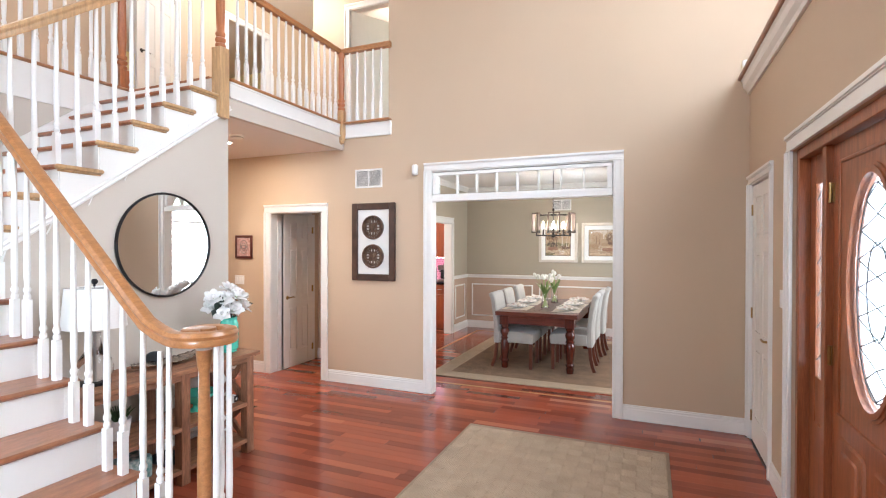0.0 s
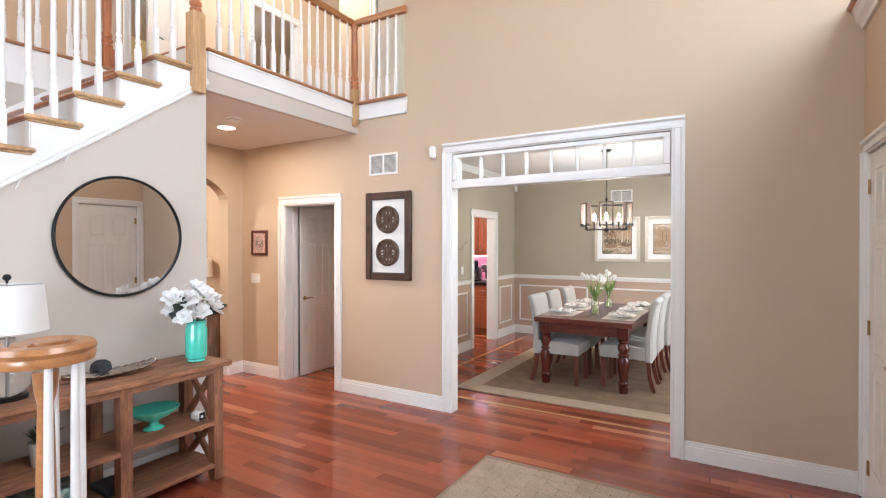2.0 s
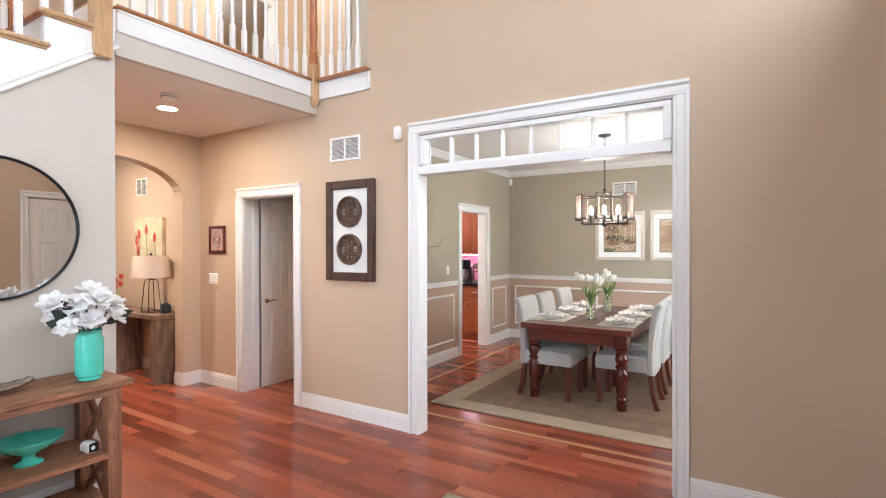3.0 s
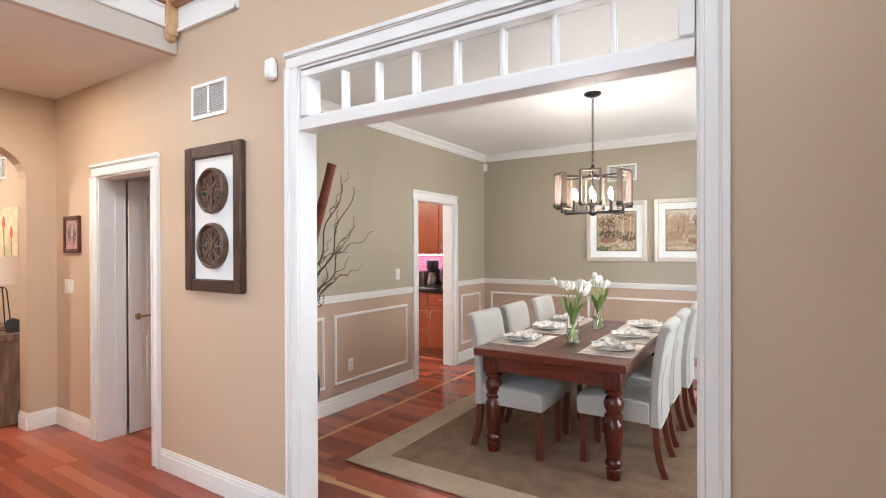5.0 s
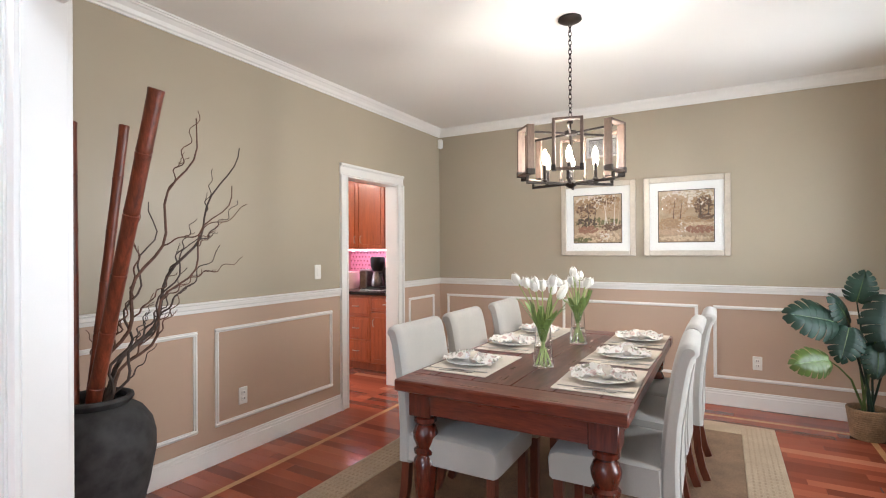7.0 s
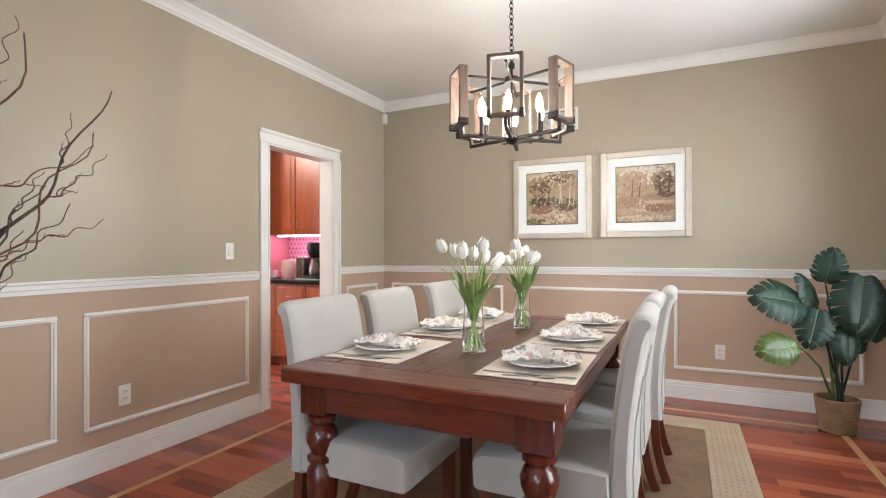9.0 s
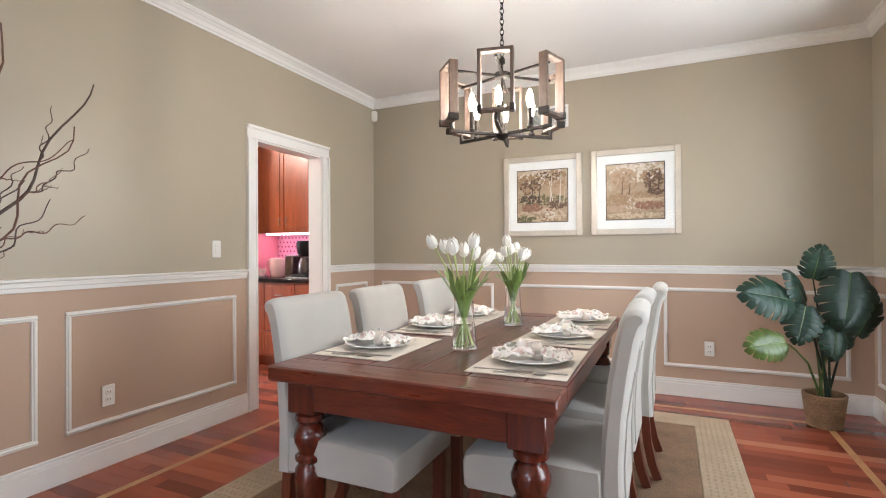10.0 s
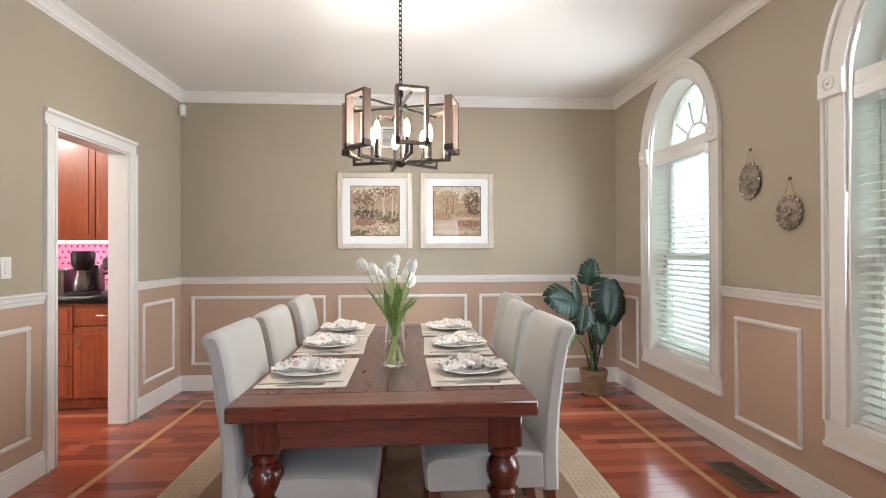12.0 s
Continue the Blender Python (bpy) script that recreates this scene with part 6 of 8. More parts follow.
# large black urn with bamboo and twisted branches
URN = material("black_textured_clay", srgb(62, 60, 60), 0.75, vary=0.3, scale=14, bump=1.0, bump_scale=35)
BAMBOO = material("dark_bamboo", srgb(138, 66, 42), 0.35, vary=0.25, scale=7, grain=0.3, grain_scale=30, stretch=(6, 6, 0.6), coat=0.2)
BRANCH = material("grey_branch", srgb(92, 78, 70), 0.8, vary=0.25, scale=20, bump=0.6)
TWIG = material("brown_twig", srgb(116, 84, 68), 0.8, vary=0.25, scale=20)
UX0, UY0 = -3.02, 5.36
urn = thing("floor_urn", "tall black textured floor urn in the corner", "urn", pose(UX0 + 0.04, UY0 + 0.03, 0))
part("body", M().lathe([(0.001, 0.0), (0.125, 0.0), (0.132, 0.012), (0.165, 0.12), (0.212, 0.32), (0.236, 0.46), (0.236, 0.54), (0.222, 0.6), (0.185, 0.655), (0.14, 0.688), (0.125, 0.69), (0.12, 0.66), (0.16, 0.55), (0.001, 0.5)], 48, caps=False), URN, urn)
part("rim", M().lathe([(0.118, 0.684), (0.13, 0.69), (0.142, 0.704), (0.148, 0.716), (0.145, 0.728), (0.134, 0.732), (0.118, 0.724), (0.113, 0.70)], 48, caps=False), URN, urn)
for (bx, by), (tx, ty, tz), r in (((-0.03, 0.02), (0.49, 0.045, 2.045), 0.031), ((-0.05, 0.03), (0.09, 0.13, 1.965), 0.021), ((-0.03, -0.03), (-0.09, -0.01, 1.975), 0.025)):
    b0, b1 = Vector((bx, by, 0.52)), Vector((tx, ty, tz))
    pole = thing("bamboo_pole", "dark reddish bamboo pole standing in an urn", "bamboo", pose(UX0, UY0, 0), "bamboo poles")
    nseg = 6
    d = (b1 - b0).normalized()
    for k in range(nseg):
        p0, p1 = b0.lerp(b1, k / nseg), b0.lerp(b1, (k + 1) / nseg)
        part("segment", M().tube([p0, p0 + d * 0.008, p0 + d * 0.03, p0.lerp(p1, 0.5), p1 - d * 0.03, p1 - d * 0.004, p1], [r * 0.96, r * 1.05, r, r * 0.98, r, r * 1.06, r * 0.96], 14), BAMBOO, pole)
rb = random.Random(11)


def branch(g, a, b, rad, depth):
    """A curling willow stem from a to b, with thinner twigs along its upper part."""
    a, b = Vector(a), Vector(b)
    d = b - a
    s1 = d.cross(Vector((0.3, 0.2, 1))).normalized()
    s2 = d.cross(s1).normalized()
    n, f1, f2 = 26, rb.uniform(3.0, 4.6), rb.uniform(2.2, 3.6)
    ph1, ph2, amp = rb.uniform(0, 6.28), rb.uniform(0, 6.28), 0.028 * min(1, d.length / 0.8)
    pts, rads = [], []
    for k in range(n + 1):
        t = k / n
        grow = min(1, t * 4)
        pts.append(a + d * t + (s1 * math.sin(6.28 * f1 * t + ph1) + s2 * math.sin(6.28 * f2 * t + ph2)) * amp * grow + Vector((0, 0, -0.12 * d.length * t * (1 - t))))
        rads.append(rad * (1 - 0.8 * t) + 0.0009)
    g.tube(pts, rads, 6)
    if depth:
        for k in range(5 if depth == 2 else 2):
            i = int(n * (0.25 + 0.12 * k + rb.uniform(0, 0.06)))
            p = pts[min(i, n - 2)]
            way = d.normalized() + Vector((rb.uniform(-0.35, 0.4), rb.uniform(-0.35, 0.45), rb.uniform(-0.7, 0.05)))
            branch(g, p, p + way.normalized() * d.length * rb.uniform(0.14, 0.28) * (1 if depth == 2 else 0.8), rads[min(i, n)] * 0.5, depth - 1)


for k, (tip, rad) in enumerate((((0.26, 0.40, 2.03), 0.0105), ((-0.12, 0.92, 2.02), 0.0115), ((0.05, 0.74, 1.76), 0.008), ((0.05, 0.52, 1.5), 0.0075), ((-0.1, 0.18, 1.66), 0.008), ((0.05, 0.3, 1.62), 0.008))):
    g = M()
    branch(g, (0.015 * k - 0.02, 0.01 * k - 0.02, 0.55), tip, rad, 2 if k < 3 else 1)
    whole("twisted_branch", g, BRANCH if k % 2 else TWIG, "dry twisted willow branch standing in an urn", "branch", pose(UX0, UY0, 0), "twisted branches")

# kitchen seen through the doorway
CAB = material("cherry_cabinet", srgb(166, 84, 46), 0.34, vary=0.14, scale=3, grain=0.2, grain_scale=20, stretch=(8, 8, 0.8), coat=0.25)
GRANITE = material("black_granite", srgb(34, 30, 32), 0.15, vary=0.5, scale=90, grain=0.5, grain_scale=260)
PINK = material("pink_side_wall", srgb(214, 130, 140), 0.6, vary=0.04)
KF, KB, KU = 8.68, 9.3, 8.97


def cabinet(name, label, x0, x1, z0, z1, yf, doors, drawers=()):
    ob = thing(name, label, "cabinet")
    part("body", M().box((x0, yf + 0.02, z0 + (0.1 if z0 < 0.2 else 0)), (x1, KB - 0.002, z1)), CAB, ob)
    if z0 < 0.2:
        part("toe_kick", M().box((x0, yf + 0.08, 0.001), (x1, yf + 0.1, 0.1)), CAB, ob)
    for kind, a, b, c2, d2, hx in [("door",) + d for d in doors] + [("drawer",) + d for d in drawers]:
        dr = part(kind, M().box((a + 0.003, yf, c2 + 0.003), (b - 0.003, yf + 0.019, d2 - 0.003), 0.004), CAB, ob)
        m = 0.055 if kind == "door" else 0.032
        part("raised_panel", M().box((a + m, yf - 0.006, c2 + m), (b - m, yf + 0.001, d2 - m), 0.005), CAB, dr)
        if kind == "door":
            zz = c2 + 0.12 if z0 > 1 else d2 - 0.12
            part("handle", M().tube([(hx, yf - 0.004, zz - 0.045), (hx, yf - 0.028, zz - 0.03), (hx, yf - 0.028, zz + 0.03), (hx, yf - 0.004, zz + 0.045)], 0.005, 6), STEEL, dr)
        else:
            zz, hx = (c2 + d2) / 2, (a + b) / 2
            part("handle", M().tube([(hx - 0.045, yf - 0.004, zz), (hx - 0.03, yf - 0.028, zz), (hx + 0.03, yf - 0.028, zz), (hx + 0.045, yf - 0.004, zz)], 0.005, 6), STEEL, dr)
    return ob


cabinet("wall_cabinet", "cherry wood kitchen wall cabinet with raised panel doors", -4.78, -3.99, 1.39, 2.4, KU, [(-4.78, -4.386, 1.39, 2.4, -4.43), (-4.386, -3.99, 1.39, 2.4, -4.34)])
cabinet("wall_cabinet", "cherry wood kitchen wall cabinet beside the doorway", -3.99, XK - 0.002, 1.39, 2.4, KU, [(-3.99, XK - 0.005, 1.39, 2.4, -3.93)])
cabinet("base_cabinet", "cherry wood drawer base under the counter", -4.78, -3.99, 0.0, 0.87, KF, [], [(-4.78, -4.39, 0.1, 0.36, 0), (-4.78, -4.39, 0.36, 0.62, 0), (-4.78, -4.39, 0.62, 0.86, 0), (-4.39, -3.99, 0.1, 0.36, 0), (-4.39, -3.99, 0.36, 0.62, 0), (-4.39, -3.99, 0.62, 0.86, 0)])
cabinet("base_cabinet", "cherry wood base cabinet with one door and drawer", -3.99, XK - 0.002, 0.0, 0.87, KF, [(-3.99, XK - 0.005, 0.1, 0.68, -3.93)], [(-3.99, XK - 0.005, 0.69, 0.86, 0)])
whole("worktop", M().box((-4.78, KF - 0.025, 0.871), (XK - 0.002, KB - 0.002, 0.908), 0.005), GRANITE, "dark polished granite kitchen worktop", "worktop")
whole("under_cabinet_light", M().box((-4.7, KU + 0.06, 1.372), (XK - 0.1, KU + 0.1, 1.389)), glow_material("strip_glow", (1.0, 0.72, 0.82), 9), "glowing strip light under the wall cabinets", "light")
area("strip_light", (-4.15, KU + 0.1, 1.366), (-4.15, KU + 0.16, 0.9), 1.1, 0.04, 3.0, (1.0, 0.62, 0.74))

TILE, TILEDOT = material("pink_mosaic", srgb(226, 158, 178), 0.35, vary=0.1, scale=30), material("mosaic_dot", srgb(140, 52, 70), 0.3, vary=0.2)
splash = structure("backsplash", M().box((-4.78, KB - 0.008, 0.909), (XK - 0.002, KB - 0.001, 1.389)), TILE, "pink mosaic tile backsplash with dark dots", "backsplash")
dot = M().box((-0.009, -0.003, -0.009), (0.009, 0.003, 0.009), 0.002).mesh("tile", TILEDOT)
for i in range(24):
    for j in range(9):
        part("tile", dot, TILEDOT, splash, at=pose(-4.76 + i * 0.052 + 0.026 * (j % 2), KB - 0.010, 0.93 + j * 0.052, 0, 45, 0))
structure("kitchen_side", M().box((-4.779, KF + 0.1, 0.909), (-4.772, KB - 0.01, 1.389)), PINK, "pink lit side panel of the kitchen nook", "wall")

# coffee machine, mug, toaster and a second machine on the worktop
CHROME = material("brushed_chrome", srgb(150, 144, 142), 0.28, 1.0, vary=0.15, scale=20)
ob = thing("coffee_maker", "black and steel drip coffee maker on the worktop", "coffee maker", pose(-4.08, 8.98, 0.915))
part("base", M().box((-0.1, -0.13, 0), (0.1, 0.13, 0.035), 0.01), BLACK, ob)
part("column", M().box((-0.09, 0.04, 0.035), (0.09, 0.13, 0.27), 0.01), CHROME, ob)
part("brew_head", M().lathe([(0.06, 0.22), (0.085, 0.27), (0.09, 0.36), (0.08, 0.385), (0.001, 0.39)], 24, Matrix.Translation((0, -0.03, 0))), BLACK, ob)
jug = part("carafe", M().lathe([(0.07, 0.037), (0.078, 0.06), (0.07, 0.14), (0.05, 0.19), (0.054, 0.205), (0.001, 0.208)], 24, Matrix.Translation((0, -0.03, 0))), CHROME, ob)
part("carafe_handle", M().tube([(0.05, -0.06, 0.19), (0.10, -0.09, 0.18), (0.105, -0.09, 0.1), (0.07, -0.06, 0.07)], 0.009, 7), BLACK, jug)
ob = thing("toaster", "steel upright appliance beside the coffee maker", "toaster", pose(-4.27, 9.02, 0.909))
part("body", M().box((-0.06, -0.11, 0.005), (0.05, 0.11, 0.24), 0.015), CHROME, ob)
part("base", M().box((-0.055, -0.1, 0), (0.045, 0.1, 0.006)), BLACK, ob)
MUG = material("blush_ceramic", srgb(240, 206, 204), 0.25, vary=0.03)
ob = thing("pitcher", "pale ceramic pitcher on the worktop", "pitcher", pose(-4.52, 9.02, 0.909))
part("body", M().lathe([(0.001, 0), (0.075, 0.0), (0.085, 0.03), (0.09, 0.13), (0.085, 0.2), (0.08, 0.205), (0.076, 0.2), (0.078, 0.05), (0.001, 0.02)], 28, caps=False), MUG, ob)
part("handle", M().tube([(-0.08, 0, 0.17), (-0.125, 0, 0.19), (-0.145, 0, 0.14), (-0.13, 0, 0.07), (-0.085, 0, 0.05)], 0.010, 8), MUG, ob)
ob = thing("saucer", "small cup and saucer on the worktop", "cup", pose(-4.60, 8.86, 0.909))
part("dish", M().lathe([(0.001, 0), (0.05, 0.0), (0.075, 0.014), (0.001, 0.01)], 24, caps=False), CHINA, ob)
part("cup", M().lathe([(0.001, 0.011), (0.03, 0.012), (0.045, 0.05), (0.048, 0.09), (0.044, 0.09), (0.001, 0.03)], 24, caps=False), MUG, ob)
ob = thing("espresso_machine", "small steel espresso machine on the worktop", "coffee machine", pose(-3.76, 8.98, 0.909))
part("base", M().box((-0.12, -0.13, 0), (0.11, 0.14, 0.05), 0.01), CHROME, ob)
part("body", M().box((-0.12, 0.03, 0.05), (0.11, 0.14, 0.33), 0.015), BLACK, ob)
part("brew_head", M().box((-0.12, -0.12, 0.23), (0.11, 0.03, 0.33), 0.02), CHROME, ob)
part("portafilter", M().lathe([(0.03, 0.19), (0.034, 0.23)], 16, Matrix.Translation((-0.01, -0.05, 0))).tube([(-0.01, -0.08, 0.21), (-0.05, -0.2, 0.2)], 0.01, 7), DARKMETAL, ob)
whole("tray", M().box((-0.16, -0.14, 0), (0.14, 0.14, 0.006), 0.003), CHINA, "pale tray under the coffee maker", "tray", pose(-4.1, 8.975, 0.9085))

# ---- foyer things ----
RUSTIC = material("rustic_brown_wood", srgb(174, 122, 88), 0.6, vary=0.2, scale=5, grain=0.35, grain_scale=22, stretch=(6, 0.8, 6), bump=0.25, bump_scale=60)
RUSTICUP = material("rustic_brown_post", srgb(168, 116, 84), 0.6, vary=0.2, scale=5, grain=0.35, grain_scale=22, stretch=(6, 6, 0.8), bump=0.25, bump_scale=60)
TEAL = material("turquoise_glaze", srgb(92, 206, 182), 0.16, vary=0.06, scale=12, coat=0.5)
SHADE = material("white_lamp_shade", srgb(240, 238, 232), 0.8, vary=0.01, grain=0.04, grain_scale=400)
SILVER = material("hammered_silver", srgb(198, 188, 176), 0.22, 1.0, vary=0.1, scale=40, bump=0.6, bump_scale=80)
CHARCOAL = material("charcoal_fabric", srgb(58, 60, 64), 0.9, vary=0.1, scale=40, grain=0.2, grain_scale=500)
MAGNOLIA = material("magnolia_petal", srgb(252, 250, 247), 0.5, vary=0.03, scale=20)
DARKLEAF = material("dark_green_leaf", srgb(56, 70, 62), 0.45, vary=0.2, scale=20)
GRASSY = material("succulent_green", srgb(66, 100, 52), 0.5, vary=0.25, scale=20)
FOYERRUG = material("beige_woven_rug", srgb(150, 130, 108), 0.95, vary=0.06, scale=5, grain=0.25, grain_scale=180, bump=0.8, bump_scale=220)
FOYERRUG2 = material("beige_rug_rib", srgb(196, 175, 150), 0.95, vary=0.08, scale=6, grain=0.25, grain_scale=180, bump=0.8, bump_scale=220)

# entrance rug with a raised diamond weave
ob = thing("entrance_rug", "beige flat-woven rug with a diamond weave in the foyer", "rug")
EX0, EX1, EY0, EY1 = -1.505, 0.145, 1.55, 4.14
part("field", M().box((EX0, EY0, 0.001), (EX1, EY1, 0.010), 0.003), FOYERRUG, ob)
g = M()
step, rib = 0.1, 0.02
for j in range(25):
    for i in range(16):
        x0, y0, up = EX0 + 0.025 + i * step, EY0 + 0.045 + j * step, (i + j) % 2
        for k in range(1, 10):
            c = k * rib
            a, b = (max(0, c - step), min(c, step)), (min(c, step), max(0, c - step))
            ends = [(x0 + (a[0] if up else step - a[0]), y0 + b[0]), (x0 + (a[1] if up else step - a[1]), y0 + b[1])]
            w = 0.0045 if up else -0.0045
            v = []
            for ex, ey in ends:
                v += [(ex - w, ey - 0.0045, 0.0096), (ex, ey, 0.0128), (ex + w, ey + 0.0045, 0.0096)]
            g.add(v, [(0, 1, 4, 3), (1, 2, 5, 4)])
part("weave", g, FOYERRUG2, ob, smooth=False)["kind"] = "stuff"

# round mirror
ob = thing("round_mirror", "large round mirror with a thin black frame on the stair wall", "mirror", pose(XS, 2.515, 1.63, 0, 90, 0))
part("mirror_glass", M().lathe([(0.001, 0.012), (0.378, 0.012), (0.378, 0.004), (0.001, 0.004)], 72, caps=False), MIRROR, ob)
part("frame", M().torus(0.383, 0.009, 96, 8, Matrix.Translation((0, 0, 0.012)) @ Matrix.Diagonal((1, 1, 1.5, 1))), BLACK, ob)

# console table
CXF, CXB, CY_0, CY_1, CZ_T = -2.875, -3.325, 1.555, 2.985, 0.788
con = thing("console_table", "rustic brown wood console table with X-braced ends and shelves", "console table")
for k, (a, b) in enumerate(((CXB, CXB + 0.15), (CXB + 0.15, CXB + 0.30), (CXB + 0.30, CXF))):
    part("top_board", M().box((a + 0.001, CY_0, CZ_T - 0.032), (b - 0.001, CY_1, CZ_T - 0.001 * (k == 1)), 0.004), RUSTIC, con)
part("apron", M().box((CXF - 0.045, CY_0 + 0.06, CZ_T - 0.075), (CXF - 0.025, CY_1 - 0.06, CZ_T - 0.032), 0.003), RUSTIC, con)
part("apron", M().box((CXB + 0.025, CY_0 + 0.06, CZ_T - 0.075), (CXB + 0.045, CY_1 - 0.06, CZ_T - 0.032), 0.003), RUSTIC, con)
for y in (CY_0 + 0.055, (CY_0 + CY_1) / 2 + 0.005, CY_1 - 0.125):
    for x in (CXF - 0.09, CXB + 0.02):
        part("leg", M().box((x, y, 0.0), (x + 0.07, y + 0.07, CZ_T - 0.032), 0.004), RUSTICUP, con)
for z in (0.085, 0.37):
    part("shelf", M().box((CXB + 0.022, CY_0 + 0.06, z), (CXF - 0.022, CY_1 - 0.06, z + 0.03), 0.004), RUSTIC, con)
for y in (CY_0 + 0.09, CY_1 - 0.09):
    for z0, z1 in ((0.115, 0.37), (0.40, CZ_T - 0.075)):
        for s in (1, -1):
            a, b = (CXB + 0.09, CXF - 0.09) if s > 0 else (CXF - 0.09, CXB + 0.09)
            part("cross_brace", M().sweep([(a, y + 0.004 * s, z0), (b, y + 0.004 * s, z1)], [(-0.012, -0.02), (0.012, -0.02), (0.012, 0.02), (-0.012, 0.02)]), RUSTICUP, con)
for z in (0.12, 0.745):
    part("bolt", M().lathe([(0.008, 0), (0.006, 0.005), (0.001, 0.006)], 10, pose(CXF - 0.055, CY_1 - (0.055 if z < 0.5 else 0.0), z, -90, 0, 0)), DARKMETAL, con)

# on the console
ZT0 = CZ_T
vx, vy = -3.06, 2.84
vase = thing("ribbed_vase", "turquoise ribbed ceramic vase on the console table", "vase", pose(vx, vy, ZT0))
n = 60
prof = [(0.05, 0.0), (0.058, 0.006), (0.052, 0.016), (0.068, 0.03), (0.07, 0.06), (0.07, 0.22), (0.06, 0.246), (0.058, 0.262), (0.064, 0.276), (0.058, 0.277), (0.05, 0.25), (0.05, 0.1)]
v, f = [], []
for r, z in prof:
    for i in range(n):
        a = 2 * math.pi * i / n
        rr = r * (1 - (0.045 * abs(math.cos(a * 10)) if 0.02 < z < 0.25 else 0))
        v.append((rr * math.cos(a), rr * math.sin(a), z))
for j in range(len(prof) - 1):
    f += [(j * n + i, j * n + (i + 1) % n, (j + 1) * n + (i + 1) % n, (j + 1) * n + i) for i in range(n)]
f += [tuple(range(n)), tuple((len(prof) - 1) * n + i for i in range(n))]
part("body", M().add(v, f), TEAL, vase)
fl = thing("magnolia_bunch", "white artificial magnolia flowers with dark leaves in a vase", "flowers", pose(vx, vy, ZT0 + 0.1))
rm = random.Random(5)


def petal_bloom(m, size, stem):
    for ring, (cnt, tilt, l) in enumerate(((6, 62, 1.0), (5, 38, 0.86), (4, 14, 0.6))):
        for q in range(cnt):
            pm = m @ pose(0, 0, 0.004 * ring, 0, 0, 360 / cnt * q + 25 * ring) @ pose(0, 0, 0, tilt + rm.uniform(-9, 9), 0, 0)
            rows = [(0.0, 0.010), (0.3, 0.30), (0.62, 0.38), (0.86, 0.26), (1.0, 0.07)]
            v = []
            for t, w in rows:
                for o in (-1, -0.4, 0.4, 1):
                    v.append((o * w * size * l, -0.25 * size * l * t * t * 0.6 + 0.16 * size * (o * o) * t, t * size * l))
            part("petal", M().add(v, [(4 * i + j, 4 * i + j + 1, 4 * i + j + 5, 4 * i + j + 4) for i in range(4) for j in range(3)], pm), MAGNOLIA, stem)
    part("flower_centre", M().lathe([(0.001, 0), (0.09 * size, 0.02 * size), (0.08 * size, 0.12 * size), (0.001, 0.16 * size)], 8, m), STEM, stem)


for k, (dx, dy, dz, s) in enumerate(((0.03, -0.09, 0.31, 0.075), (0.05, 0.02, 0.33, 0.08), (-0.02, 0.12, 0.30, 0.075), (0.06, -0.03, 0.23, 0.08), (0.03, 0.10, 0.24, 0.07), (-0.04, -0.12, 0.25, 0.075), (0.02, -0.17, 0.33, 0.07), (-0.03, 0.02, 0.38, 0.07), (0.05, -0.12, 0.21, 0.06))):
    e = Vector((dx, dy, dz))
    d = (e - Vector((0, 0, 0.12))).normalized() + Vector((0.5, 0, 0.1))
    m = Matrix.Translation(e) @ d.normalized().to_track_quat("Z", "Y").to_matrix().to_4x4()
    st_ = part("stem", M().tube([(0, 0, 0.02), (0.01, 0.2 * dy, 0.15), tuple(e)], 0.004, 6), DARKLEAF, fl)
    petal_bloom(m, s * 1.2, st_)
for k, (dx, dy, dz) in enumerate(((0.05, -0.22, 0.25), (0.07, -0.16, 0.36), (0.03, 0.22, 0.26), (0.07, 0.05, 0.26), (0.08, -0.05, 0.30), (0.06, -0.2, 0.31))):
    g = M()
    e = Vector((dx, dy, dz))
    b = Vector((0, 0.3 * dy, 0.2))
    ribbon(g, [b, b.lerp(e, 0.35), b.lerp(e, 0.7), e], [0.004, 0.036, 0.038, 0.002], (0.5, 0.1, 0.85))
    part("leaf", g, DARKLEAF, fl)

tray = thing("oval_tray", "hammered silver boat-shaped tray on the console table", "tray", pose(-3.12, 2.345, ZT0))
v, f, nu, nv = [], [], 28, 9
for i in range(nu + 1):
    t = i / nu * 2 - 1
    half = 0.085 * math.sqrt(max(0.0, 1 - t * t)) + 0.002
    for j in range(nv):
        q = j / (nv - 1) * 2 - 1
        v.append((q * half, t * 0.265, 0.004 + 0.026 * q * q + 0.03 * abs(t) ** 3 + (0.004 * math.sin(i * 2.6) if abs(q) == 1 else 0)))
f = [(i * nv + j, i * nv + j + 1, (i + 1) * nv + j + 1, (i + 1) * nv + j) for i in range(nu) for j in range(nv - 1)]
dish = part("dish", M().add(v, f), SILVER, tray)
md = dish.modifiers.new("thickness", "SOLIDIFY")
md.thickness = 0.004
part("foot", M().box((-0.02, -0.08, 0.0), (0.02, 0.08, 0.005), 0.002), SILVER, tray)
whole("smart_speaker", M().lathe([(0.001, 0.0), (0.048, 0.0), (0.055, 0.011), (0.057, 0.038), (0.049, 0.068), (0.028, 0.082), (0.001, 0.085)], 32, caps=False), CHARCOAL, "small charcoal fabric speaker behind the silver tray", "speaker", pose(-3.24, 2.335, ZT0))

